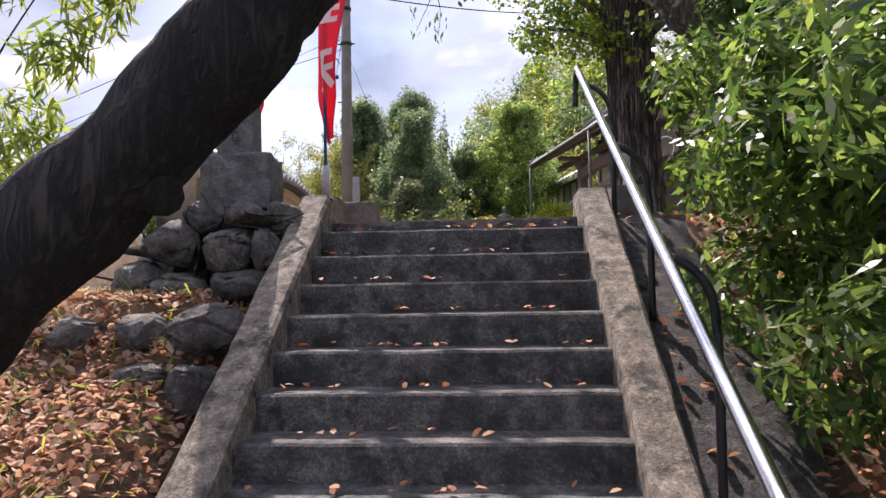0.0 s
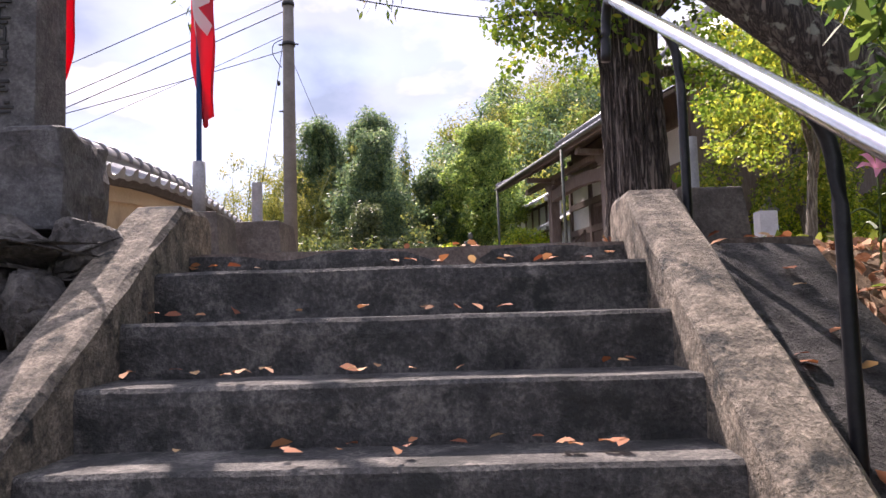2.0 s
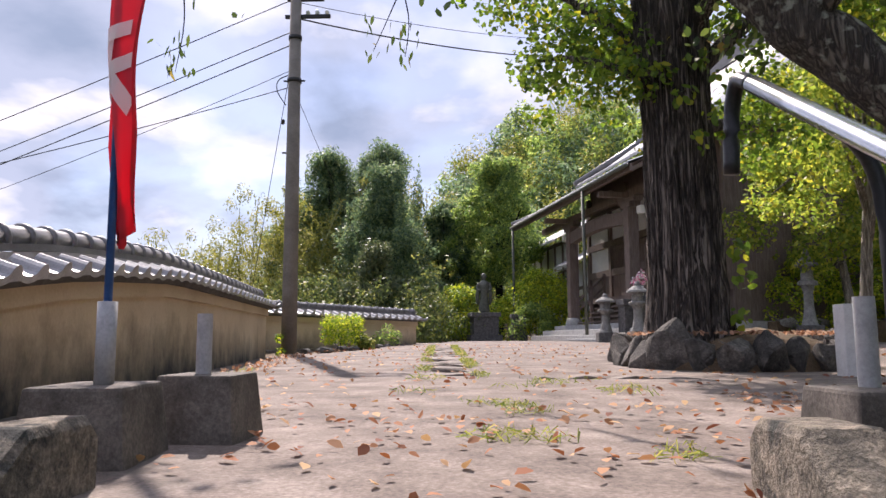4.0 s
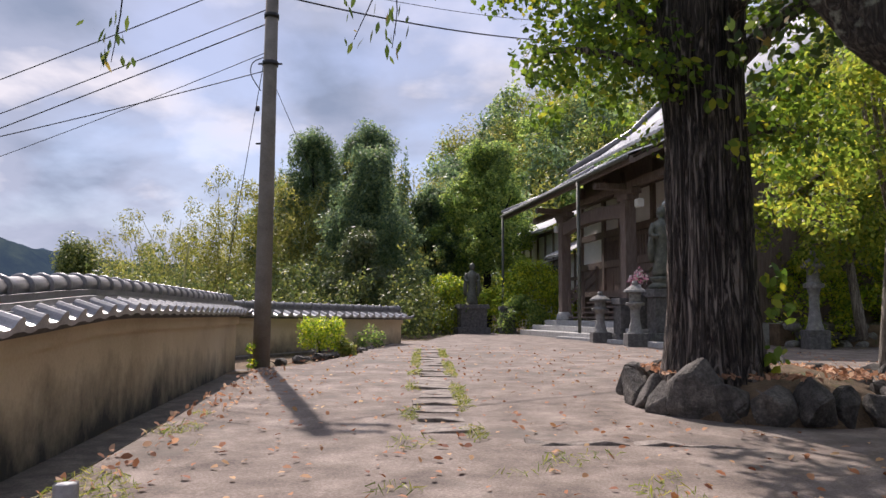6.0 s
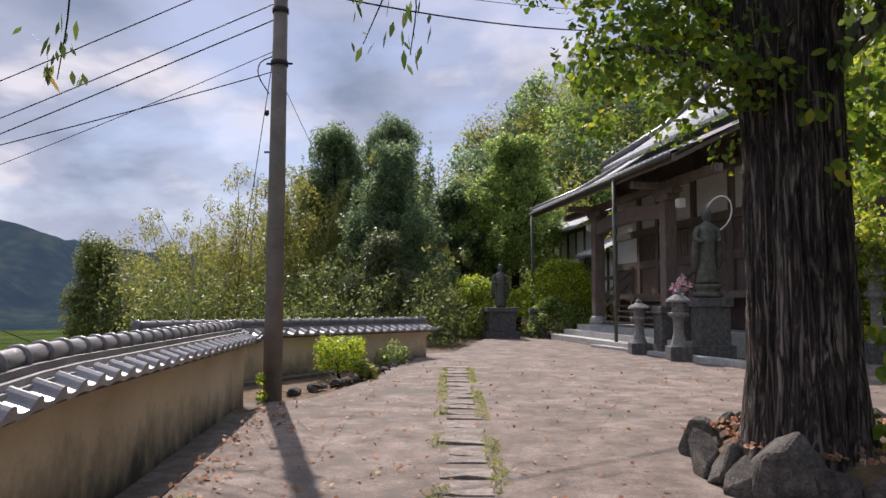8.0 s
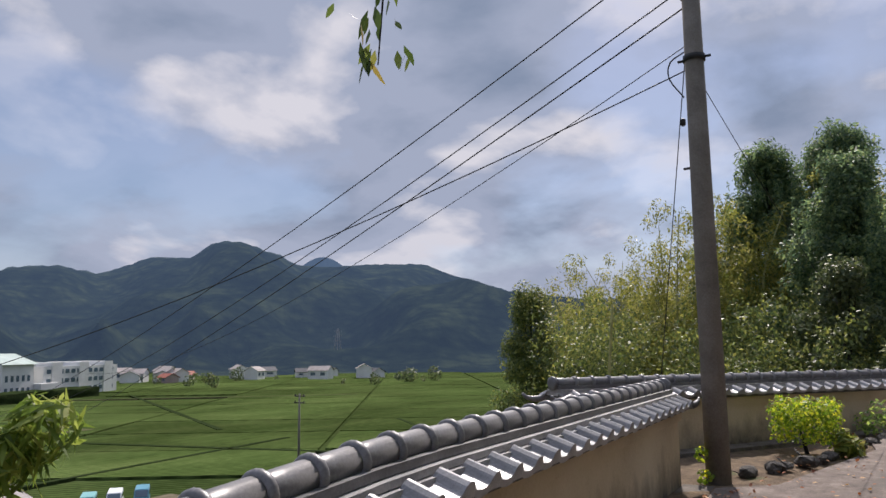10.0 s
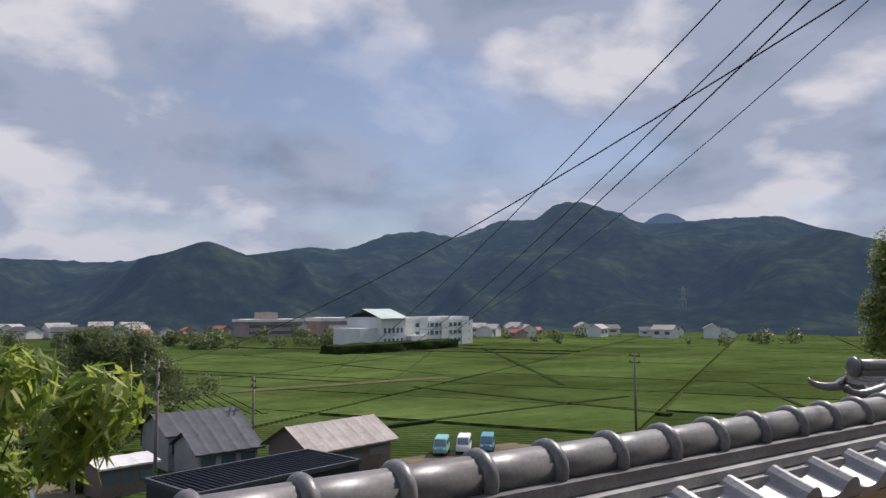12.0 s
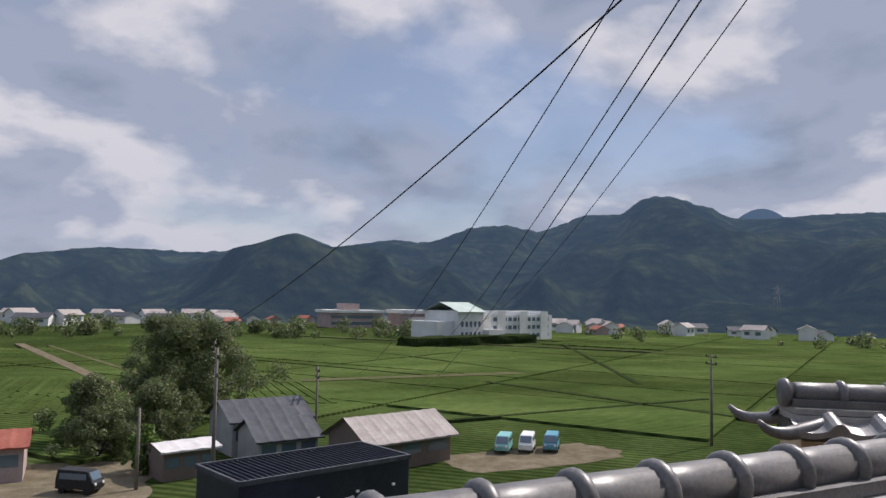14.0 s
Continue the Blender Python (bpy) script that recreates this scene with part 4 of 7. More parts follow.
# ---- monument on its boulder base ----
def build_monument():
    t = thing("stone_monument", (-1.45, -0.12, 0.0), "inscribed grey stone pillar on a rough plinth of boulders", "monument", turn=3)
    bm = boxm((-0.25, -0.2, 0.08), (0.225, 0.24, 0.46), 0.02)
    bmesh.ops.subdivide_edges(bm, edges=bm.edges, cuts=4, use_grid_fill=True)
    roughen(bm, 0.03, 4.5, 2.0); roughen(bm, 0.014, 16, 5.0)
    part("plinth", bm, M["monument"], t, "rough dark stone plinth")
    bm = bmesh.new()
    vs = [(-0.16, -0.12), (0.085, -0.12), (0.085, 0.12), (-0.16, 0.12)]
    for z0, z1, k0, k1 in ((0.44, 1.22, 1.0, 0.95), (1.22, 1.30, 0.95, 0.35)):
        a = [bm.verts.new((x * k0, y * k0, z0)) for x, y in vs]; b = [bm.verts.new((x * k1, y * k1, z1)) for x, y in vs]
        for i in range(4):
            bm.faces.new((a[i], a[(i + 1) % 4], b[(i + 1) % 4], b[i]))
        bm.faces.new(b); bm.faces.new(a[::-1])
    part("pillar", bm, M["monument"], t, "dressed grey stone pillar")
    rng = random.Random(5)
    for i in range(8):
        z = 0.56 + i * 0.082
        for j in range(4):
            w, h = rng.uniform(0.02, 0.055), rng.uniform(0.006, 0.011)
            if j == 3:
                w, h = 0.009, 0.055
            x, dz = rng.uniform(-0.02, 0.02), (j - 1.2) * 0.018
            part("engraved_stroke", boxm((x - 0.037 - w / 2, -0.124, z + dz - h / 2), (x - 0.037 + w / 2, -0.112, z + dz + h / 2)), M["engrave"], t)


build_monument()


def rock(loc, size, seed, label="grey weathered boulder with lichen", group="boulders", turn=0, tilt=0, jag=0.28, parent=None, name="boulder"):
    ob = new(name, rock_mesh(name, seed, size, jag=jag))
    ob.matrix_world = pose(*loc, tilt, tilt * 0.6, turn)
    if parent:
        ob.parent = parent
        return ob
    return tagged(ob, label, "boulder", group)


# boulder pile under the monument
for i, (x, y, z, a, b, c) in enumerate((
        (-1.30, -0.42, 0.03, 0.19, 0.16, 0.10), (-1.62, -0.40, 0.02, 0.15, 0.15, 0.12), (-1.13, -0.30, -0.02, 0.15, 0.15, 0.15),
        (-1.42, -0.52, -0.20, 0.22, 0.20, 0.17), (-1.17, -0.52, -0.20, 0.10, 0.12, 0.16), (-1.80, -0.48, -0.17, 0.20, 0.18, 0.17),
        (-1.32, -0.62, -0.45, 0.27, 0.2, 0.14), (-1.72, -0.6, -0.46, 0.2, 0.2, 0.15), (-2.02, -0.5, -0.42, 0.2, 0.2, 0.17), (-1.1, -0.1, -0.1, 0.14, 0.3, 0.22),
        (-1.75, -0.1, -0.1, 0.25, 0.35, 0.22), (-1.5, 0.15, -0.05, 0.4, 0.35, 0.2), (-1.95, -0.1, -0.3, 0.25, 0.35, 0.25))):
    rock((x, y, z), (a, b, c), i + 1.3, turn=i * 37, tilt=6 * math.sin(i * 2.0), group="boulders under the monument")
# retaining stones on the bank
for i, (x, y, z, a, b, c) in enumerate((
        (-1.28, -1.22, -0.68, 0.22, 0.2, 0.15), (-1.66, -1.18, -0.72, 0.19, 0.18, 0.16), (-1.26, -1.5, -0.98, 0.14, 0.15, 0.17), (-1.55, -1.45, -0.92, 0.2, 0.12, 0.09),
        (-2.05, -1.2, -0.72, 0.17, 0.16, 0.14), (-1.86, -1.62, -1.08, 0.19, 0.17, 0.14), (-2.45, -1.0, -0.7, 0.2, 0.16, 0.12))):
    rock((x, y, z), (a, b, c), i + 20.7, "brown mossy stone half sunk in the bank", "retaining stones", i * 51, 5)


# ---- trees ----
def limb(bm, ctrl, r0, r1, n=12, sides=10, wob=0.0, seed=0):
    pts = curve_pts(ctrl, n)
    rad = [r0 + (r1 - r0) * i / (n - 1) for i in range(n)]
    tube(bm, pts, rad, sides)


def build_ginkgo():
    t = thing("ginkgo_tree", (2.45, 6.05, 0.09), "large old ginkgo with deeply furrowed bark in a rock ring", "tree")
    bm = bmesh.new()
    sides, levels = 120, 70
    rows = []
    for j in range(levels + 1):
        z = -0.1 + 9.5 * (j / levels) ** 1.25
        base = 0.37 + 0.19 * math.exp(-max(0, z) / 0.42) - 0.008 * z + 0.06 * sstep(2.6, 4.2, z)
        row = []
        for k in range(sides):
            a = 2 * math.pi * k / sides
            rib = noise.noise(Vector((math.cos(a) * 6.5, math.sin(a) * 6.5, z * 0.55)))
            rib2 = noise.noise(Vector((math.cos(a) * 14, math.sin(a) * 14, z * 1.1 + 5)))
            r = base * (1 + 0.05 * math.sin(3 * a + 1) + 0.05 * rib) + 0.075 * (1 - 1.6 * abs(rib2)) - 0.05
            if z < 0.5:
                r += 0.06 * (0.5 - z) * max(0, math.sin(5 * a + 0.7))
            row.append(bm.verts.new((r * math.cos(a) - 0.02 * z, r * math.sin(a), z)))
        rows.append(row)
    for a, b in zip(rows, rows[1:]):
        for k in range(sides):
            bm.faces.new((a[k], a[(k + 1) % sides], b[(k + 1) % sides], b[k]))
    bm.faces.new(rows[-1])
    part("trunk", bm, M["bark"], t, "dark furrowed trunk", True)
    rng = np.random.default_rng(11)
    limbs = [
        [(-0.1, 0.0, 2.85), (-0.6, -0.1, 3.15), (-1.1, 0.0, 3.35), (-1.6, 0.3, 3.45)],
        [(-0.2, 0.1, 3.4), (-0.7, 0.5, 4.0), (-1.3, 0.7, 4.5), (-1.9, 0.9, 4.7)],
        [(0.2, -0.1, 3.2), (1.0, 0.2, 3.9), (2.2, 0.4, 4.4), (3.2, 0.5, 4.6)],
        [(0.1, -0.2, 3.6), (0.5, -1.0, 4.2), (0.8, -2.0, 4.6), (0.8, -2.8, 4.8)],
        [(0.0, 0.3, 3.3), (-0.2, 1.2, 3.9), (-0.8, 2.3, 4.3)],
        [(-0.2, -0.2, 4.4), (-1.0, -0.9, 5.2), (-1.9, -1.3, 5.7)],
        [(0.2, 0.2, 4.2), (1.2, 1.2, 5.0), (2.4, 2.0, 5.6)],
        [(0.1, 0.0, 5.4), (1.3, -0.8, 6.3), (2.4, -1.3, 6.9)],
        [(-0.1, 0.1, 5.8), (-1.2, 0.4, 6.8), (-2.2, 0.6, 7.4)],
        [(0.2, 0.2, 2.6), (0.9, 0.9, 2.85), (1.7, 1.4, 2.9)],
    ]
    cen, rad = [], []
    for i, c in enumerate(limbs):
        bm = bmesh.new()
        limb(bm, c, 0.10 if i else 0.06, 0.02)
        part("branch", bm, M["bark"], t, "", True)
        for p in curve_pts(c, 7)[2:]:
            for _ in range(3):
                q = p + Vector(rng.normal(0, 0.33, 3))
                q.z = max(q.z, 2.7)
                cen.append(q); rad.append((rng.uniform(0.24, 0.5), rng.uniform(0.24, 0.5), rng.uniform(0.18, 0.34)))
    p, n = clumps(rng, cen, rad, 14500, 0.2)
    ob = leaf_cloud("leaves", p, n, 0.078, "fan", M["ginkgo_leaf"], rng, 0.8)
    ob.parent = t
    cen, rad = [], []
    for _ in range(80):
        a, r = rng.uniform(0, 6.28), 3.4 * math.sqrt(rng.random())
        z = rng.uniform(4.6, 10.5)
        k = 1 - ((z - 6.0) / 5.5) ** 2 * 0.6
        cen.append((r * k * math.cos(a), r * k * math.sin(a), z)); rad.append(rng.uniform(0.4, 0.8))
    p, n = clumps(rng, cen, rad, 11000, 0.2)
    ob = leaf_cloud("upper_leaves", p, n, 0.12, "fan", M["ginkgo_leaf"], rng, 0.8)
    ob.parent = t
    # climbing shoots on the trunk
    cen = [(-0.28, -0.42, 3.0), (-0.1, -0.52, 2.75), (0.05, -0.5, 3.15), (0.2, -0.46, 2.55), (0.3, -0.42, 2.9), (0.02, -0.54, 2.25), (0.42, -0.3, 0.5), (0.5, -0.25, 0.9), (0.48, -0.2, 1.2)]
    for c in cen:
        p, n = clumps(rng, [c], [0.13], 14, 0.3)
        n[:, 1] -= 1.2
        ob = leaf_cloud("shoot", p, n, 0.10, "oval", M["ginkgo_leaf"], rng, 0.6, droop=1.5)
        ob.parent = t
        tagged(ob, "leafy climbing shoot", kind="stuff")


build_ginkgo()
# rock ring round the ginkgo
ring_bed = bmesh.new()
lathe(ring_bed, [(0.3, -0.1), (1.3, -0.1), (1.15, 0.18), (0.8, 0.30), (0.3, 0.38)], 24)
for v in ring_bed.verts:
    v.co.x *= 0.92
roughen(ring_bed, 0.05, 2.5)
ob = link_mesh("tree_bed", ring_bed, M["soil"], True)
ob.matrix_world = pose(2.95, 6.35, 0.09)
tagged(ob, "mounded brown soil with dry leaves inside the rocks", "soil bed")
for i in range(24):
    a = math.radians(100 + i * 360 / 24)
    rr = random.Random(i * 7 + 3)
    r = 1.22 + rr.uniform(-0.06, 0.1)
    x, y = 2.98 + r * 0.93 * math.cos(a), 6.40 + r * 1.02 * math.sin(a)
    s = rr.uniform(0.17, 0.27)
    rock((x, y, 0.09 + s * 0.55), (s * rr.uniform(0.8, 1.15), s * rr.uniform(0.7, 0.95), s * rr.uniform(1.0, 1.4)), i + 50.3, "dark angular rock set on edge around a tree", "rock ring", math.degrees(a) + 90 + rr.uniform(-20, 20), rr.uniform(-14, 14), 0.5)


def build_leaning_tree():
    t = thing("leaning_cherry_tree", (0, 0, 0), "leaning black-trunked tree arching over the stairs", "tree")
    bm = bmesh.new()
    ctrl = [(-2.75, -2.7, -1.9), (-1.75, -2.62, -0.68), (-1.345, -2.61, -0.29), (-0.895, -2.59, 0.14), (-0.485, -2.57, 0.58), (-0.105, -2.49, 1.12), (0.15, -1.9, 2.2), (0.1, -0.9, 3.1)]
    pts = curve_pts(ctrl, 60)
    rad = [0.228 - 0.06 * i / 59 for i in range(60)]
    tube(bm, pts, rad, 26)
    for v in bm.verts:
        v.co += noise.noise_vector(v.co * 3.2) * 0.05 + noise.noise_vector(v.co * 9) * 0.018
    part("trunk", bm, M["cherry_bark"], t, "thick blackish mossy trunk", True)
    bm = bmesh.new(); limb(bm, [(-0.94, -2.6, -0.01), (-0.89, -2.62, -0.11), (-0.85, -2.66, -0.14)], 0.10, 0.07); part("knot", bm, M["cherry_bark"], t, "", True)
    rng = np.random.default_rng(21)
    cen, rad = [], []
    for c in ([(0.1, -0.9, 3.1), (-0.3, 1.0, 3.9), (-1.4, 3.0, 4.0), (-2.4, 4.35, 3.45)], [(0.1, -1.0, 3.0), (0.9, 0.4, 3.9), (0.4, 2.6, 4.1), (-0.45, 4.6, 3.6)], [(0.15, -1.5, 2.3), (1.2, -1.2, 3.4), (2.4, -0.4, 3.8)]):
        bm = bmesh.new(); limb(bm, c, 0.10, 0.015); part("branch", bm, M["cherry_bark"], t, "", True)
        for p in curve_pts(c, 9)[2:]:
            for _ in range(3):
                q = p + Vector(rng.normal(0, 0.4, 3)); q.z = max(q.z, 3.3)
                cen.append(q + Vector((0, 0, 0.3))); rad.append(rng.uniform(0.25, 0.5))
    p, n = clumps(rng, cen, rad, 450, 0.2)
    ob = leaf_cloud("leaves", p, n, 0.10, "oval", M["cherry_leaf"], rng, 0.8, droop=0.8); ob.parent = t
    # low hanging twigs
    for tip, top, k in (((-2.42, 4.36, 2.72), (-2.35, 4.3, 3.5), 26), ((-0.42, 4.6, 2.92), (-0.45, 4.6, 3.6), 18), ((-0.75, 4.9, 3.1), (-0.45, 4.6, 3.6), 10)):
        bm = bmesh.new(); limb(bm, [top, ((top[0] + tip[0]) / 2 + 0.05, top[1], (top[2] + tip[2]) / 2), tip], 0.008, 0.003, 8, 5); part("twig", bm, M["cherry_bark"], t)
        q = np.array([np.array(tip) + np.array((rng.normal(0, 0.07), rng.normal(0, 0.07), rng.uniform(-0.05, 0.32))) for _ in range(k)])
        nn = rng.normal(0, 1, (k, 3)); nn[:, 2] *= 0.3
        ob = leaf_cloud("twig_leaves", q, nn, 0.105, "lance", M["cherry_leaf"], rng, 0.3, droop=4); ob.parent = t


build_leaning_tree()


def build_lichen_tree():
    t = thing("lichen_tree", (0, 0, 0), "old tree with lichen-spotted limb over the yard", "tree")
    bm = bmesh.new()
    pts = curve_pts([(4.5, 2.7, -0.2), (4.15, 2.85, 0.7), (3.55, 3.1, 1.6), (2.85, 3.35, 2.35), (2.2, 3.55, 3.1), (1.7, 3.6, 4.0)], 40)
    tube(bm, pts, [0.30 - 0.12 * i / 39 for i in range(40)], 20)
    for v in bm.verts:
        v.co += noise.noise_vector(v.co * 3.5) * 0.04
    part("trunk", bm, M["lichen_bark"], t, "grey-spotted dark trunk", True)
    rng = np.random.default_rng(31)
    cen, rad = [], []
    for c in ([(2.6, 3.4, 2.6), (2.9, 2.4, 3.2), (3.0, 1.2, 3.5)], [(1.7, 3.6, 4.0), (1.2, 2.6, 4.8), (0.6, 1.4, 5.2)], [(2.2, 3.5, 3.1), (3.2, 4.0, 3.7), (4.4, 4.4, 4.0)]):
        bm = bmesh.new(); limb(bm, c, 0.08, 0.015); part("branch", bm, M["lichen_bark"], t, "", True)
        for p in curve_pts(c, 7)[1:]:
            for _ in range(3):
                cen.append(p + Vector(rng.normal(0, 0.4, 3)) + Vector((0, 0, 0.2))); rad.append(rng.uniform(0.25, 0.5))
    p, n = clumps(rng, cen, rad, 3800, 0.2)
    ob = leaf_cloud("leaves", p, n, 0.09, "oval", M["cherry_leaf"], rng, 0.8, droop=0.8); ob.parent = t


build_lichen_tree()


def shrub(name, label, cen, rad, count, size, shape, mat, seed, category="shrub", stems=None, group="", inner=0.3, droop=0.0):
    t = thing(name, (0, 0, 0), label, category, group)
    rng = np.random.default_rng(seed)
    p, n = clumps(rng, cen, rad, count, inner)
    ob = leaf_cloud("leaves", p, n, size, shape, M[mat], rng, 0.7, droop=droop)
    ob.parent = t
    for c, r in stems or ():
        bm = bmesh.new(); limb(bm, c, r, r * 0.3); part("stem", bm, M["cherry_bark"], t, "", True)
    return t


rr = np.random.default_rng(41)
cen = [(1.75, -2.1, 0.1), (1.6, -1.6, 0.3), (1.9, -1.2, 0.7), (2.3, -1.5, 0.2), (2.5, -0.7, 0.8), (2.2, -0.4, 0.3), (1.7, -1.9, 0.75), (2.3, -2.0, 0.9), (2.8, -1.4, 1.1), (2.0, -2.5, -0.3), (2.5, -2.2, -0.3), (1.8, -0.8, 1.2), (2.6, -0.3, 1.5), (2.1, -1.4, 1.45), (1.75, -2.45, 0.4), (1.55, -1.15, 0.15), (2.2, -2.7, 0.5), (2.9, -2.2, 0.4), (1.75, -2.4, -0.55), (1.65, -2.7, -0.45), (1.95, -2.7, -0.75), (1.75, -2.95, -0.25), (2.0, -3.0, -0.5), (1.7, -2.0, -0.35)]
cen2 = [tuple(np.array(c) + rr.normal(0, 0.3, 3)) for c in cen for _ in range(4)]
cen2 = [(max(1.42, c[0]), c[1], max(-0.85, c[2])) for c in cen2]
shrub("maple_shrub", "leafy bright green shrub crowding the handrail", cen2, [rr.uniform(0.16, 0.34) for _ in cen2], 38000, 0.085, "lance", "shrub_leaf", 42, stems=[([(2.4, -1.6, -1.2), (2.2, -1.5, -0.3), (2.0, -1.6, 0.6)], 0.035), ([(2.5, -1.5, -1.1), (2.6, -1.1, 0.0), (2.5, -0.6, 1.1)], 0.03), ([(2.5, -1.8, -1.2), (2.4, -2.1, -0.3), (2.2, -2.2, 0.7)], 0.03)])


def foliage_tree(name, label, base, height, spread, crown_low, count, size, shape, mat, seed, bark="cherry_bark", r0=0.16, clump=0.5, n_clump=70, group="", taper=0.5, lean=(0, 0), shoots=0):
    """A tapered trunk with limbs and a crown of leaf clumps."""
    t = thing(name, base, label, "tree", group)
    rng = np.random.default_rng(seed)
    bm = bmesh.new()
    limb(bm, [(0, 0, -0.3), (lean[0] * 0.4, lean[1] * 0.4, height * 0.4), (lean[0], lean[1], height * 0.9)], r0, r0 * 0.2, 12, 10)
    part("trunk", bm, M[bark], t, "", True)
    cen, rad = [], []
    for _ in range(n_clump):
        f = rng.random()
        z = crown_low + (height - crown_low) * f
        k = spread * (1 - taper * f) * (0.55 + 0.45 * math.sin(math.pi * min(1, f * 1.1 + 0.12)))
        a, r = rng.uniform(0, 6.283), k * math.sqrt(rng.random()) * rng.uniform(0.75, 1.25)
        cen.append((lean[0] * f + r * math.cos(a), lean[1] * f + r * math.sin(a), z)); rad.append(clump * rng.uniform(0.4, 1.25))
    if shoots:
        # several ragged leading shoots
        for _ in range(shoots):
            a, r = rng.uniform(0, 6.283), spread * rng.uniform(0.05, 0.75)
            tip = height * rng.uniform(0.88, 1.10) - 0.7 * r
            for q in range(6):
                cen.append((r * math.cos(a), r * math.sin(a), tip - 2.4 + 0.48 * q)); rad.append((clump * (0.66 - 0.12 * q), clump * (0.66 - 0.12 * q), clump * 0.62))
        rad = [v if isinstance(v, tuple) else (v, v, v) for v in rad]
    for i in range(0, min(10, n_clump)):
        bm = bmesh.new(); z0 = crown_low * 0.8 + (height - crown_low) * 0.05 * i
        limb(bm, [(lean[0] * 0.4, lean[1] * 0.4, z0), tuple(np.array(cen[i]) * 0.55 + np.array((0, 0, z0)) * 0.45), cen[i]], r0 * 0.35, 0.012, 8, 6)
        part("limb", bm, M[bark], t, "", True)
    p, n = clumps(rng, cen, rad, count, 0.15)
    ob = leaf_cloud("crown", p, n, size, shape, M[mat], rng, 0.7)
    ob.parent = t
    return t


# sunlit garden trees to the east of the yard
foliage_tree("garden_tree", "slender garden tree with yellow-green sunlit leaves", (9.6, 16.6, 0.75), 6.0, 3.0, 1.7, 20000, 0.11, "oval", "garden_leaf", 61, "pale_bark", 0.13, 0.55, 60, "garden trees", 0.4, (-0.8, 0.3))
foliage_tree("garden_tree", "slender garden tree with yellow-green sunlit leaves", (6.6, 10.6, 0.15), 6.4, 2.6, 2.3, 21000, 0.09, "oval", "garden_leaf", 62, "pale_bark", 0.12, 0.5, 60, "garden trees", 0.4, (0.4, -0.4))
foliage_tree("garden_tree", "slender garden tree with yellow-green sunlit leaves", (13.5, 19.5, 0.7), 8.0, 3.5, 1.5, 18000, 0.14, "oval", "garden_leaf", 63, "pale_bark", 0.15, 0.7, 60, "garden trees", 0.4)
foliage_tree("garden_tree", "slender yellow-green tree on the eastern bank", (5.6, 4.6, -0.1), 6.8, 2.6, 3.2, 6500, 0.09, "oval", "garden_leaf", 64, "cherry_bark", 0.14, 0.5, 60, "garden trees", 0.3)
foliage_tree("garden_tree", "shaded leafy tree on the eastern bank", (5.0, -0.6, -0.2), 5.6, 2.2, 1.6, 11000, 0.09, "oval", "shrub_leaf", 65, "cherry_bark", 0.12, 0.5, 60, "garden trees", 0.3)


# ---- utility pole and wires ----
def build_pole():
    t = thing("utility_pole", (-2.89, 10.55, 0.05), "grey-brown concrete utility pole with bands and insulators", "utility pole")
    bm = bmesh.new(); tube(bm, [(0, 0, -0.4), (0, 0, 3.0), (0, 0, 6.5)], [0.135, 0.118, 0.096], 20); part("shaft", bm, M["pole"], t, "tapered concrete shaft", True)
    for z, r in ((4.84, 0.125), (5.62, 0.118)):
        bm = bmesh.new(); tube(bm, [(0, 0, z - 0.035), (0, 0, z + 0.035)], r, 20); part("band", bm, M["cable"], t, "dark steel band", True)
    for z, d in ((4.84, (1, 0.2)), (4.84, (-1, -0.2)), (3.55, (-1, 0.1))):
        part("bolt", boxm((min(0, d[0] * 0.19), -0.012, z - 0.012), (max(0, d[0] * 0.19), 0.012, z + 0.012)), M["cable"], t)
    for z, ln in ((6.02, 0.62), (6.34, 0.5)):
        bm = bmesh.new(); add_box(bm, (-ln * 0.3, -0.03, z - 0.03), (ln, 0.03, z + 0.03), 0.005)
        part("crossarm", bm, M["cable"], t, "steel crossarm")
        for k in (0.35, 0.62, 0.9):
            bm = bmesh.new(); lathe(bm, [(0.02, 0), (0.045, 0.01), (0.03, 0.035), (0.045, 0.05), (0.025, 0.075), (0.015, 0.09)], 10, Matrix.Translation((ln * k, 0, z + 0.03)))
            part("insulator", bm, M["ceramic"], t, "white ceramic insulator", True)
    bm = bmesh.new(); limb(bm, [(-0.10, 0, 4.95), (-0.28, 0.0, 4.86), (-0.30, 0.0, 4.66), (-0.14, 0, 4.40)], 0.009, 0.009, 10, 6); part("loop_cable", bm, M["cable"], t)
    return t


build_pole()


def wire(a, b, sag, r, label, name="overhead_wire", n=24, twist=0.0):
    bm = bmesh.new()
    a, b = Vector(a), Vector(b)
    pts = []
    for i in range(n + 1):
        f = i / n
        p = a.lerp(b, f)
        p.z -= 4 * sag * f * (1 - f)
        pts.append(p)
    tube(bm, pts, r, 6)
    ob = link_mesh(name, bm, M["cable"], True)
    return tagged(ob, label, "wire", "overhead wires")


PX, PY = -2.89, 10.55
def long_wire(az, z0, fall, rise, length, r, label):
    """A wire from the pole towards az degrees west of north, z0 - fall*s + rise*s*s."""
    d = Vector((-math.sin(radians(az)), math.cos(radians(az)), 0))
    bm = bmesh.new()
    tube(bm, [Vector((PX, PY, z0 - fall * s + rise * s * s)) + d * s for s in np.linspace(0.1, length, 36)], r, 6)
    tagged(link_mesh("overhead_wire", bm, M["cable"], True), label, "wire", "overhead wires")


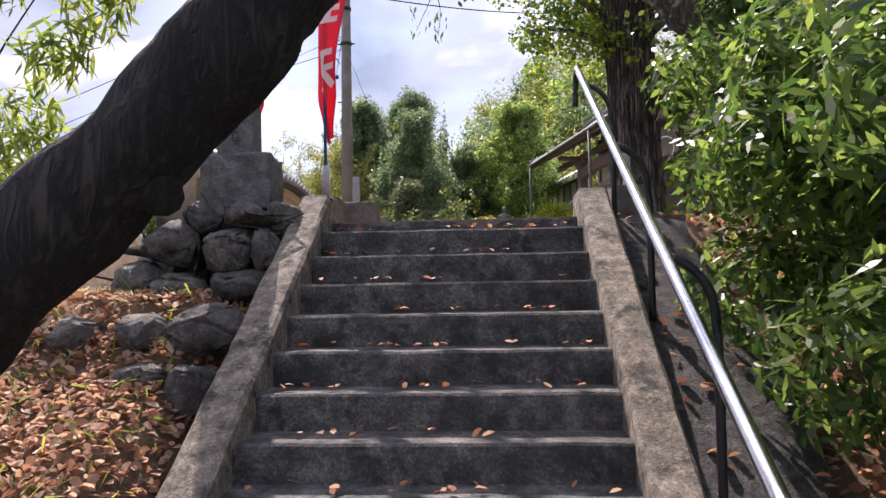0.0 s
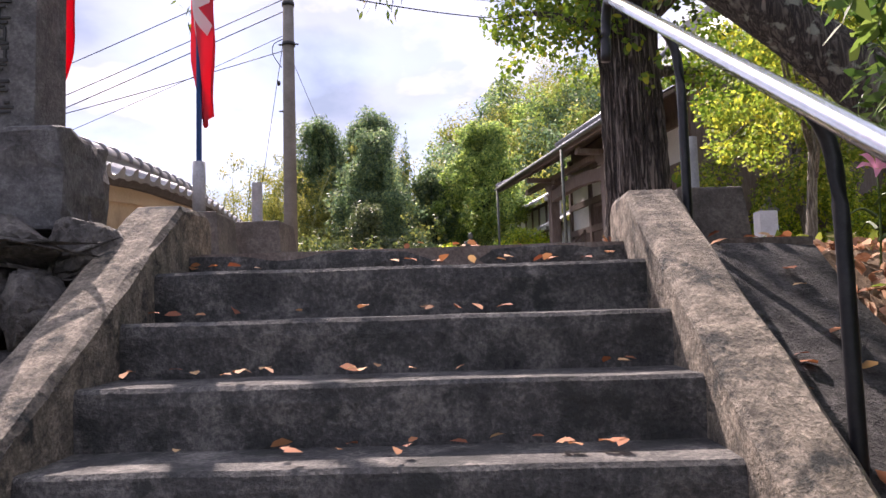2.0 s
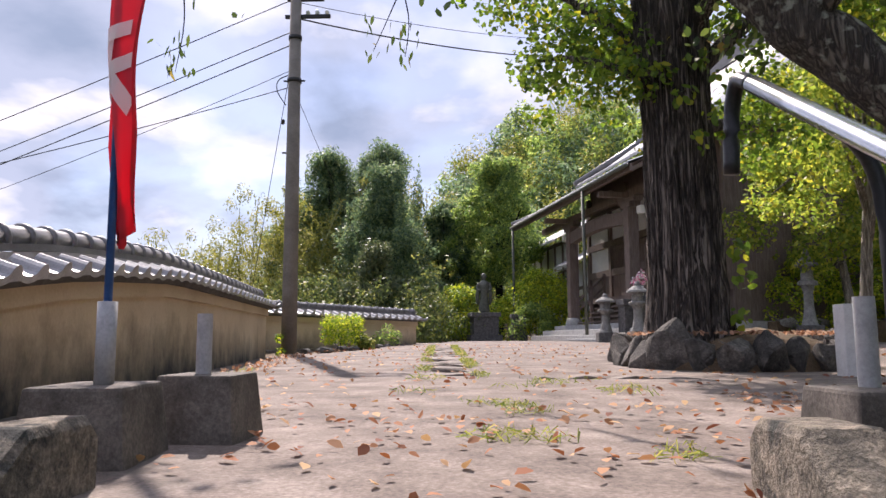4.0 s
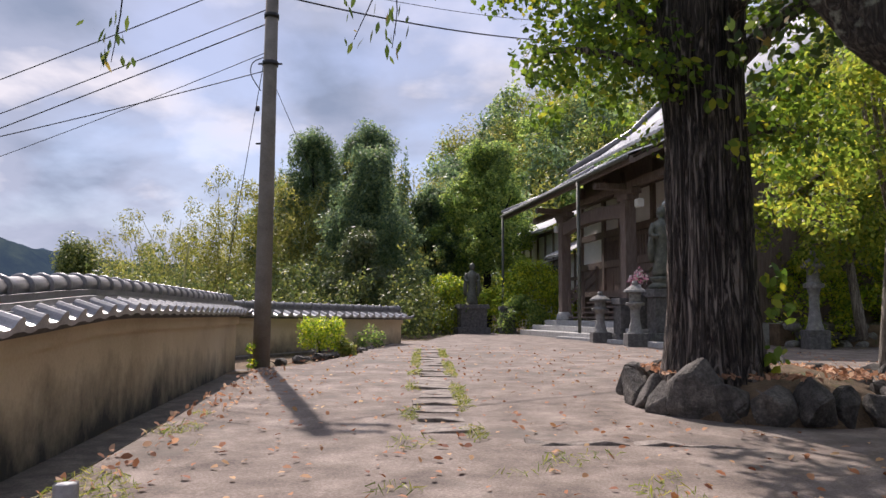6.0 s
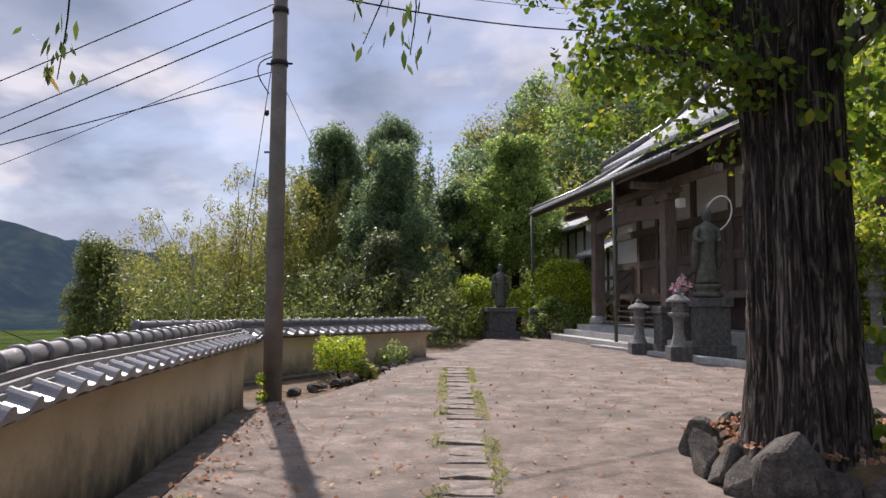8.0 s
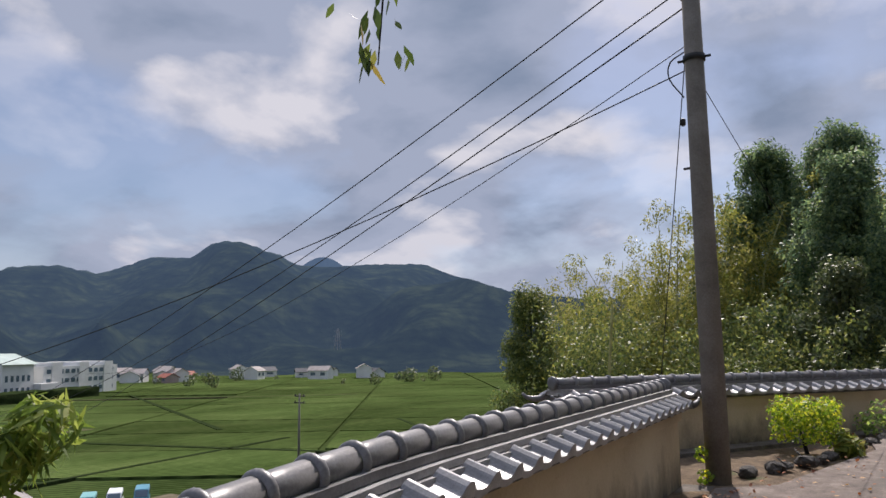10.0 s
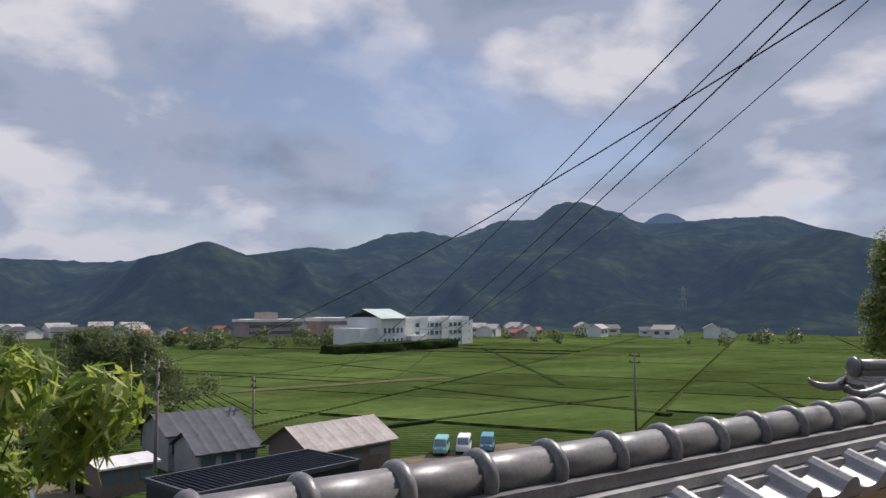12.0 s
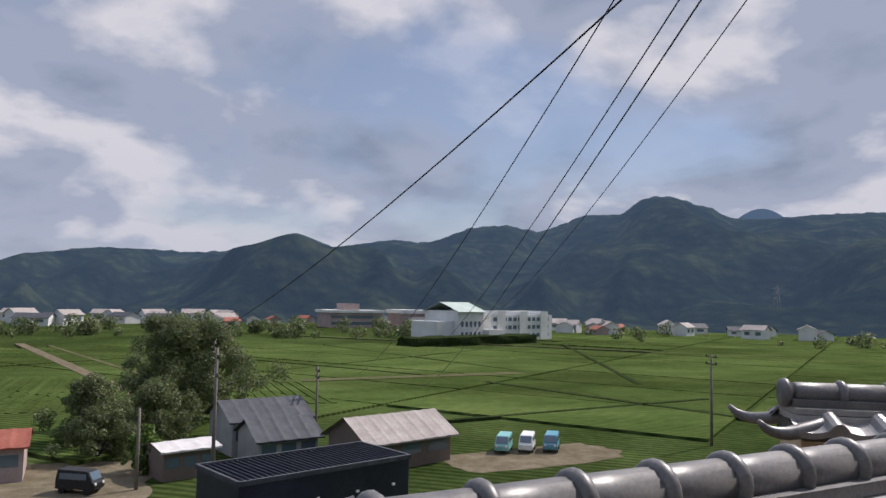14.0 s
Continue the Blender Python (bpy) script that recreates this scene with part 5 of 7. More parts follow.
for az, z0, fall, rise, ln, r in ((79, 6.42, 0.306, 0.00204, 74, 0.009), (73.3, 5.82, 0.2465, 0.00164, 74, 0.009), (72.3, 5.58, 0.238, 0.0009, 76, 0.010)):
    long_wire(az, z0, fall, rise, ln, r, "black power wire running from the pole down to the valley")
long_wire(71, 5.11, 0.251, 0.0034, 36, 0.006, "thin black telephone wire running out over the valley")
long_wire(98, 4.80, 0.335, 0.0052, 31, 0.008, "twisted black service wire falling towards the village")
wire((PX, PY, 6.05), (7.5, 21.5, 9.75), 0.5, 0.014, "thick black cable from the pole to the temple")
wire((PX, PY, 6.35), (7.8, 21.8, 10.5), 0.5, 0.006, "thin black wire from the pole to the temple")
wire((PX - 0.1, PY, 4.95), (-4.4, 13.2, 1.0), 0.0, 0.006, "steel guy wire staying the pole", "guy_wire")
wire((PX + 0.1, PY, 4.5), (-2.2, 15.2, 2.2), 0.05, 0.005, "steel guy wire staying the pole", "guy_wire")
bm = bmesh.new(); lathe(bm, [(0.012, -0.05), (0.035, -0.03), (0.035, 0.03), (0.012, 0.05)], 10)
ob = link_mesh("guy_insulator", bm, M["cable"], True); ob.matrix_world = pose(-3.2, 11.02, 4.3); tagged(ob, "dark egg insulator on a steel guy wire", "insulator")


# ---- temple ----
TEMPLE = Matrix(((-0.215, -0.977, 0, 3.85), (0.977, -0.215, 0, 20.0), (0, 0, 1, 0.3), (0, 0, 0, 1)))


def tp(u, v, z):
    return TEMPLE @ Vector((u, v, z))


def roof_sheet(bm, u0, u1, prof, pitch=0.28, amp=0.035, thick=0.10):
    """A ribbed tiled roof: prof is (v, z) from the eave upwards."""
    nu = int((u1 - u0) / pitch) * 6
    rows = []
    for v, z in prof:
        rows.append([bm.verts.new((u0 + (u1 - u0) * i / nu, v, z + amp * max(0.0, math.sin(2 * math.pi * i / 6)) )) for i in range(nu + 1)])
    for a, b in zip(rows, rows[1:]):
        for i in range(nu):
            bm.faces.new((a[i], a[i + 1], b[i + 1], b[i]))
    low = [bm.verts.new((v.co.x, v.co.y, v.co.z - thick)) for v in rows[0]]
    for i in range(nu):
        bm.faces.new((low[i], low[i + 1], rows[0][i + 1], rows[0][i]))


def build_temple():
    t = new("temple_hall")
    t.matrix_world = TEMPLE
    tagged(t, "dark timber temple hall with white plaster panels and tiled roof", "temple")

    def p(name, a, b, mat, label="", bevel=0.0):
        return part(name, boxm(a, b, bevel), M[mat], t, label)

    # porch roof and main roof
    bm = bmesh.new(); roof_sheet(bm, -3.1, 7.9, [(0.25, 4.62), (-0.6, 4.95), (-1.6, 5.42), (-2.6, 5.98), (-3.6, 6.62)])
    part("porch_roof", bm, M["hall_tile"], t, "grey tiled porch roof")
    bm = bmesh.new(); roof_sheet(bm, -3.9, 6.6, [(-2.0, 6.05), (-3.2, 6.75), (-4.6, 7.75), (-6.0, 9.0), (-7.4, 10.5)])
    part("main_roof", bm, M["hall_tile"], t, "grey tiled main roof")
    p("roof_ridge", (-3.9, -7.7, 10.4), (6.7, -7.2, 11.0), "tile", "dark ridge")
    bm = bmesh.new(); tube(bm, [(6.62, -2.0, 6.12), (6.62, -4.6, 7.82), (6.62, -7.4, 10.6)], 0.13, 8); part("verge_tiles", bm, M["tile"], t, "", True)
    bm = bmesh.new(); tube(bm, [(7.9, 0.25, 4.66), (7.9, -1.6, 5.46), (7.9, -3.6, 6.66)], 0.10, 8); part("verge_tiles", bm, M["tile"], t, "", True)
    p("fascia", (-3.1, 0.12, 4.40), (7.9, 0.2, 4.58), "wood", "dark fascia board")
    for i in range(36):
        u = -2.9 + i * 0.3
        m = Matrix.Translation((u, 0.1, 4.46)) @ Matrix.Rotation(radians(-27), 4, "X")
        part("rafter", boxm((-0.05, -3.6, -0.05), (0.05, 0.0, 0.05), 0, m), M["wood"], t)
    bm = bmesh.new(); bmesh.ops.create_grid(bm, x_segments=1, y_segments=1, size=1)
    for v in bm.verts:
        v.co = Vector((-3.0 if v.co.x < 0 else 7.8, 0.1 if v.co.y > 0 else -3.5, 4.57 if v.co.y > 0 else 6.4))
    g = bmesh.ops.extrude_face_region(bm, geom=list(bm.faces))
    for v in g["geom"]:
        if isinstance(v, bmesh.types.BMVert):
            v.co.z += 0.03
    part("soffit", bm, M["wood"], t)
    # gutter and down pipes
    bm = bmesh.new(); tube(bm, [(-3.1, 0.3, 4.52), (7.9, 0.3, 4.5)], 0.06, 8); part("gutter", bm, M["bronze"], t, "dark metal gutter", True)
    for u in (0.0, 7.65):
        bm = bmesh.new(); tube(bm, [(u, 0.3, 4.5), (u, 0.28, 2.0), (u, 0.28, -0.1)], 0.05, 10); part("down_pipe", bm, M["bronze"], t, "dark metal down pipe", True)
    # columns with stone feet, capitals and tie beams
    for u in (4.47, -0.46):
        bm = boxm((u - 0.17, -1.17, 0.78), (u + 0.17, -0.83, 4.1), 0.03); part("column", bm, M["wood"], t, "dark square timber column")
        bm = bmesh.new(); lathe(bm, [(0.27, 0.5), (0.30, 0.58), (0.27, 0.7), (0.22, 0.80)], 16, Matrix.Translation((u, -1, 0))); part("column_foot", bm, M["granite"], t, "stone foot", True)
        p("bracket", (u - 0.55, -1.15, 4.05), (u + 0.55, -0.85, 4.2), "wood")
        p("bracket", (u - 0.32, -1.18, 3.9), (u + 0.32, -0.82, 4.06), "wood")
        p("bracket_arm", (u - 0.1, -1.0, 4.2), (u + 0.1, 0.0, 4.36), "wood")
    bm = bmesh.new()
    for u0, u1 in ((-0.46, 4.47),):
        n = 14
        rows = []
        for i in range(n + 1):
            f = i / n
            arch = 0.16 * math.sin(math.pi * f)
            u = u0 + (u1 - u0) * f
            rows.append([bm.verts.new((u, v, z + arch)) for v, z in ((-1.12, 3.42), (-0.88, 3.42), (-0.88, 3.82), (-1.12, 3.82))])
        for a, b in zip(rows, rows[1:]):
            for j in range(4):
                bm.faces.new((a[j], a[(j + 1) % 4], b[(j + 1) % 4], b[j]))
    part("rainbow_beam", bm, M["wood"], t, "curved dark tie beam")
    p("purlin", (-3.0, -1.1, 4.22), (7.6, -0.9, 4.42), "wood")
    # stone steps and platform
    for k, (v0, h) in enumerate(((0.35, 0.18), (-0.05, 0.35), (-0.45, 0.52))):
        p("stone_step", (-1.4 if k == 0 else -2.9, v0 - 0.45 if k < 2 else -4.2, -0.1), (5.3 - 0.15 * k, v0, h), "granite", "pale granite step", 0.015)
    # hall floor, wooden stair
    V = -2.75
    p("veranda", (-2.6, V - 0.3, 1.38), (7.3, V + 0.62, 1.5), "wood", "timber veranda floor")
    p("veranda_edge", (-2.6, V + 0.62, 1.34), (7.3, V + 0.70, 1.52), "wood")
    for k in range(5):
        p("wooden_step", (-0.1, V + 0.66 + 0.2 * k, 1.27 - 0.17 * k), (4.2, V + 0.92 + 0.2 * k, 1.32 - 0.17 * k), "wood", "worn timber step")
    for u in (-0.2, 4.3):
        for dz in (0.0, 0.36):
            bm = bmesh.new(); tube(bm, [(u, V + 0.6, 2.30 - dz), (u, V + 1.65, 1.42 - dz)], 0.042, 8); part("stair_rail", bm, M["wood"], t, "", True)
        for k in range(3):
            p("rail_post", (u - 0.05, V + 0.6 + k * 0.5, 0.6), (u + 0.05, V + 0.7 + k * 0.5, 2.38 - 0.42 * k), "wood")
    # front wall in bays of posts and rails
    posts = (-2.5, -0.6, 1.4, 3.7, 5.1, 7.2)
    p("back_wall", (-2.6, V - 0.25, 0.3), (7.25, V - 0.12, 6.0), "wood", "dark board wall")
    for u in posts:
        p("wall_post", (u - 0.10, V - 0.12, 1.5), (u + 0.10, V + 0.06, 5.6), "wood", "dark timber post")
    for z in (2.38, 3.46, 4.80):
        p("wall_rail", (-2.6, V - 0.1, z), (7.25, V + 0.05, z + 0.24), "wood")
    for i, (u0, u1) in enumerate(zip(posts, posts[1:])):
        p("plaster_panel", (u0 + 0.10, V - 0.11, 3.70), (u1 - 0.10, V - 0.05, 4.80), "plaster", "white plaster panel")
        if i == 4:
            p("plaster_panel", (u0 + 0.10, V - 0.11, 2.62), (u1 - 0.10, V - 0.05, 3.46), "plaster", "white plaster panel")
            p("door_leaf", (u0 + 0.12, V - 0.08, 1.5), (u1 - 0.12, V - 0.02, 2.38), "wood", "dark timber wall board")
            continue
        for k in range(2):
            w = (u1 - u0 - 0.24) / 2
            a = u0 + 0.12 + w * k
            p("door_leaf", (a + 0.01, V - 0.08, 1.5), (a + w - 0.01, V - 0.02, 3.44), "wood", "dark panelled sliding door")
            for q in range(5):
                x = a + w * (q + 0.5) / 5
                p("lattice_bar", (x - 0.016, V - 0.02, 2.35), (x + 0.016, V + 0.01, 3.3), "wood")
    # carved beam ends over the columns
    for u in (4.47, -0.46):
        for du in (-0.7, 0.7):
            p("beam_nose", (u + du - 0.12, -1.1, 3.62), (u + du + 0.12, -0.9, 3.86), "plaster", "white-tipped carved beam end", 0.05)
    p("hall_body", (-2.6, -10, 0), (7.2, V - 0.25, 6.0), "wood")
    # connecting porch with its low roof
    p("porch_wall", (7.3, -3.3, 0.0), (9.6, -2.9, 3.2), "plaster", "white plaster wall of the connecting porch")
    for u in (7.5, 8.2, 8.9, 9.5):
        p("porch_post", (u - 0.06, -2.9, 0.1), (u + 0.06, -2.84, 3.3), "wood", "dark timber post")
    p("porch_rail", (7.3, -2.9, 2.1), (9.6, -2.85, 2.24), "wood")
    bm = bmesh.new(); roof_sheet(bm, 7.2, 10.0, [(-2.2, 3.15), (-3.0, 3.55), (-4.0, 4.1)]); part("connecting_roof", bm, M["hall_tile"], t, "grey tiled roof of the connecting porch")
    # white walled wing behind
    W = -3.0
    p("wing_wall", (9.8, W - 0.3, 0.0), (17.5, W, 4.5), "plaster", "white plaster wall of the rear wing")
    for k in range(8):
        u = 9.9 + k * 1.05
        p("wing_post", (u - 0.06, W, 0.2), (u + 0.06, W + 0.06, 4.5), "wood")
    for z in (1.7, 3.05, 4.3):
        p("wing_rail", (9.8, W, z), (17.5, W + 0.05, z + 0.14), "wood")
    p("wing_window", (10.2, W + 0.005, 1.85), (16.5, W + 0.045, 2.85), "glass", "blue-grey glazed window strip")
    bm = bmesh.new(); roof_sheet(bm, 9.4, 18.0, [(W + 0.9, 4.35), (W - 0.4, 4.95), (W - 2.4, 6.0)]); part("wing_roof", bm, M["hall_tile"], t, "grey tiled wing roof")
    bm = bmesh.new(); roof_sheet(bm, 9.6, 17.6, [(W + 1.3, 2.75), (W, 3.15)]); part("lean_to_roof", bm, M["hall_tile"], t, "grey lean-to roof")
    return t


def glass_mat():
    m, N, L, B = node_mat("window_glass")
    B.inputs["Base Color"].default_value = (0.10, 0.14, 0.18, 1)
    B.inputs["Roughness"].default_value = 0.06
    B.inputs["Specular IOR Level"].default_value = 0.9
    return m


M["glass"] = glass_mat()
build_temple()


def figure(loc, h, mat, label, turn=0):
    """A standing robed statue as one plain shape."""
    bm = bmesh.new()
    lathe(bm, [(0.13, 0.0), (0.15, 0.05), (0.115, 0.25), (0.10, 0.42), (0.115, 0.55), (0.135, 0.68), (0.12, 0.76), (0.05, 0.81), (0.045, 0.84), (0.068, 0.88), (0.072, 0.92), (0.055, 0.97), (0.025, 1.0)], 18)
    for s in (-1, 1):
        tube(bm, curve_pts([(s * 0.12, 0, 0.74), (s * 0.17, -0.03, 0.60), (s * 0.11, -0.12, 0.55)], 8), [0.045, 0.045, 0.042, 0.04, 0.038, 0.034, 0.03, 0.026], 8)
        tube(bm, curve_pts([(s * 0.15, -0.02, 0.6), (s * 0.17, 0.0, 0.4), (s * 0.15, 0.02, 0.2)], 6), [0.04, 0.045, 0.05, 0.05, 0.045, 0.03], 8)
    for v in bm.verts:
        v.co.y *= 0.8
        v.co += noise.noise_vector(v.co * 14) * 0.008
        v.co *= h
    ob = link_mesh("statue", bm, M[mat], True)
    ob.matrix_world = pose(*loc, 0, 0, turn)
    return tagged(ob, label, "statue")


def pedestal(loc, w, h, mat, label, turn=0):
    t = thing("pedestal", loc, label, "pedestal", turn=turn)
    part("base", boxm((-w * 0.62, -w * 0.55, -0.1), (w * 0.62, w * 0.55, h * 0.22), 0.02), M[mat], t)
    part("die", boxm((-w * 0.5, -w * 0.45, h * 0.22), (w * 0.5, w * 0.45, h * 0.85), 0.015), M[mat], t)
    part("cap", boxm((-w * 0.58, -w * 0.52, h * 0.85), (w * 0.58, w * 0.52, h), 0.02), M[mat], t)


pedestal((0.7, 25.9, 0.3), 0.95, 1.05, "monument", "dark square stone pedestal below a statue", 10)
figure((0.7, 25.9, 1.35), 1.5, "bronze", "small dark weathered standing statue on a stone pedestal", 10)
pedestal((2.0, 26.3, 0.3), 0.5, 1.0, "monument", "dark stone slab beside the statue", 5)
pedestal((5.15, 17.25, 0.27), 0.72, 1.35, "monument", "dark stone pedestal with carved lotus base", 12)
bm = bmesh.new(); lathe(bm, [(0.30, 0), (0.36, 0.06), (0.26, 0.14), (0.24, 0.18), (0.33, 0.26), (0.30, 0.30)], 20)
ob = link_mesh("lotus_base", bm, M["bronze"], True); ob.matrix_world = pose(5.15, 17.25, 1.62); tagged(ob, "green-grey lotus base under the bronze statue", "statue base")
figure((5.15, 17.25, 1.92), 1.75, "bronze", "tall green-grey bronze goddess statue on a lotus base", 12)
bm = bmesh.new()
pts = [(0.30 * math.cos(a), 0.0, 0.42 * math.sin(a)) for a in np.linspace(0, 2 * math.pi, 28)]
tube(bm, pts, 0.02, 8)
ob = link_mesh("halo_ring", bm, M["ceramic"], True); ob.matrix_world = pose(5.45, 17.35, 3.55, 8, 22, 10); tagged(ob, "pale metal halo ring behind the statue", "halo")


def stone_lantern(loc, h, label):
    t = thing("stone_lantern", loc, label, "stone lantern", "stone lanterns")
    part("plinth", boxm((-0.24, -0.24, -0.1), (0.24, 0.24, 0.2 * h), 0.02), M["monument"], t)
    for nm, prof in (("shaft", [(0.15, 0.2), (0.12, 0.26), (0.085, 0.40), (0.085, 0.55), (0.12, 0.62)]), ("lamp_housing", [(0.17, 0.62), (0.18, 0.66), (0.11, 0.68), (0.11, 0.80), (0.13, 0.82)]), ("cap", [(0.21, 0.82), (0.20, 0.85), (0.12, 0.90), (0.06, 0.93)]), ("finial", [(0.05, 0.93), (0.06, 0.96), (0.03, 1.0)])):
        bm = bmesh.new(); lathe(bm, [(r * min(h, 1.3), z * h) for r, z in prof], 14); part(nm, bm, M["lantern_stone"], t, "", False)


stone_lantern((3.85, 18.4, 0.28), 1.32, "small grey stone lantern before the temple steps")
stone_lantern((4.35, 16.75, 0.25), 1.55, "small grey stone lantern beside the bronze statue")
pedestal((4.45, 18.1, 0.27), 0.5, 1.15, "monument", "dark stone offering stand", 12)
pedestal((4.75, 17.5, 0.27), 0.42, 1.2, "monument", "dark stone flower stand", 12)
t = thing("flower_vase", (4.62, 17.45, 1.46), "white vase of pink and white flowers on a stone stand", "vase")
bm = bmesh.new(); lathe(bm, [(0.05, 0), (0.08, 0.08), (0.05, 0.22), (0.07, 0.28)], 12); part("vase", bm, M["ceramic"], t, "", True)
rng = np.random.default_rng(8)
M["petal"] = leaf_mat("petal", ((0.75, 0.20, 0.35), (0.85, 0.5, 0.6), (0.85, 0.82, 0.8), (0.3, 0.4, 0.1)), 0.4)
p_, n_ = clumps(rng, [(0, 0, 0.45), (-0.14, 0, 0.4), (0.14, 0, 0.42), (0, 0, 0.58)], [0.14] * 4, 260, 0.2)
ob = leaf_cloud("flowers", p_, n_, 0.06, "oval", M["petal"], rng); ob.parent = t
# kerb before the temple forecourt
bm = boxm((-0.12, -3.4, -0.1), (0.12, 3.4, 0.10), 0.02); ob = link_mesh("stone_kerb", bm, M["granite"]); ob.matrix_world = pose(4.3, 17.6, 0.27, 0, 0, 20); tagged(ob, "low grey stone kerb before the statues", "kerb")


# ---- eastern side: stone wall, dark buildings, fence ----
def build_east():
    t = thing("garden_wall", (0, 0, 0), "low mossy retaining wall of rough stones", "wall", kind="structure")
    rnd = random.Random(3)
    shapes = [rock_mesh("wall_stone", 80 + k, (0.24, 0.16, 0.15), jag=0.2, sub=2) for k in range(5)]
    for me in shapes:
        me.materials[0] = M["wall_stone"]
    for row in range(3):
        for i in range(26):
            u = i * 0.46 + (row % 2) * 0.2
            x, y = 8.2 + u * 0.985, 17.1 + u * 0.17
            ob = new("wall_stone", shapes[rnd.randrange(5)])
            ob.parent = t
            ob.matrix_local = pose(x, y, 0.30 + row * 0.22, rnd.uniform(-8, 8), rnd.uniform(-8, 8), 10 + rnd.uniform(-8, 8))
    part("backing", boxm((8.0, 17.35, 0.0), (20, 20, 0.80), 0, Matrix.Identity(4)), M["soil"], t)
    h = thing("side_hall", (15.5, 27.0, 0.4), "dark timber side building behind the trees", "building", turn=-12)
    part("wall", boxm((-7, -3, -0.3), (7, 3, 4.2)), M["wood"], h)
    for k in range(5):
        part("shutter", boxm((-6.4 + k * 2.6, -3.06, 0.9), (-4.4 + k * 2.6, -3.0, 2.6)), M["wood"], h)
        part("post", boxm((-6.9 + k * 2.6, -3.1, -0.3), (-6.7 + k * 2.6, -3.0, 4.2)), M["wood"], h)
    part("plaster_band", boxm((-6.9, -3.05, 2.9), (6.9, -3.0, 3.9)), M["plaster"], h, "white plaster band")
    bm = bmesh.new(); roof_sheet(bm, -8, 8, [(-4.4, 4.0), (-2.2, 5.1), (0.0, 6.5)]); roof_sheet(bm, -8, 8, [(4.4, 4.0), (2.2, 5.1), (0.0, 6.5)]); part("roof", bm, M["hall_tile"], h)
    b = boxm((-0.09, -0.09, -0.1), (0.09, 0.09, 0.62), 0.01); ob = link_mesh("boundary_post", b, M["white_post"]); ob.matrix_world = pose(3.35, 4.6, 0.05); tagged(ob, "short square white stone post by the trees", "post")


build_east()
stone_lantern((8.4, 16.4, 0.22), 2.3, "tall pale stone lantern by the garden wall")
for i, (x, y, s) in enumerate(((3.9, 2.4, 0.22), (4.5, 2.9, 0.3), (4.1, 3.5, 0.25), (5.0, 2.2, 0.35))):
    rock((x, y, 0.12), (s, s * 0.8, s * 0.7), 120 + i, "grey lichen-spotted stone among fallen leaves", "bank stones", i * 40, 4)


def lily(loc, h, label):
    """A pink lily: bent stem, six recurved petals, a few narrow leaves."""
    t = thing("lily", loc, label, "flower")
    bm = bmesh.new(); limb(bm, [(0, 0, -0.05), (0.01, -0.01, h * 0.5), (0.0, -0.03, h)], 0.005, 0.004, 8, 6); part("stem", bm, M["stalk"], t, "", True)
    for k in range(6):
        a = math.radians(60 * k + 12)
        bm = bmesh.new()
        rows = []
        for q, (r, z, w) in enumerate(((0.008, 0.0, 0.006), (0.03, 0.03, 0.014), (0.06, 0.045, 0.013), (0.085, 0.03, 0.002))):
            rows.append([bm.verts.new((r * math.cos(a) - e * w * math.sin(a), r * math.sin(a) + e * w * math.cos(a), z + 0.004 * abs(e))) for e in (-1, 0, 1)])
        for p, q in zip(rows, rows[1:]):
            for i in range(2):
                bm.faces.new((p[i], p[i + 1], q[i + 1], q[i]))
        ob = part("petal", bm, M["pink_petal"], t, "", True)
        ob.matrix_local = pose(0, -0.03, h, 50, 0, -15)
    for k in range(4):
        a = 1.6 * k
        bm = bmesh.new(); limb(bm, [(0, 0, h * 0.2 + 0.05 * k), (0.06 * math.cos(a), 0.06 * math.sin(a), h * 0.3 + 0.05 * k), (0.12 * math.cos(a), 0.12 * math.sin(a), h * 0.22 + 0.05 * k)], 0.009, 0.002, 6, 4); part("leaf", bm, M["stalk"], t)


M["stalk"] = surface("green_stalk", ((0.05, 0.09, 0.02), (0.08, 0.13, 0.03), (0.11, 0.17, 0.04)), 0.6, 8, 60, 0.1)
M["pink_petal"] = leaf_mat("pink_petal", ((0.72, 0.30, 0.45), (0.80, 0.42, 0.55)), 0.45, 0.6, stops=(0, 1))
lily((1.92, 0.12, ground_z(1.92, 0.12)), 0.36, "single pink lily rising from the leafy bank")


# ---- shrubs by the temple and the wall ----
def dome(x, y, z, r, h, k, seed):
    g = np.random.default_rng(seed)
    c, q = [], []
    for _ in range(k):
        a, e = g.uniform(0, 6.283), g.uniform(0.0, 1.45)
        c.append((x + r * 0.8 * math.cos(a) * math.cos(e), y + r * 0.8 * math.sin(a) * math.cos(e), z + h * 0.85 * math.sin(e) + 0.1)); q.append(r * g.uniform(0.22, 0.34))
    return c, q


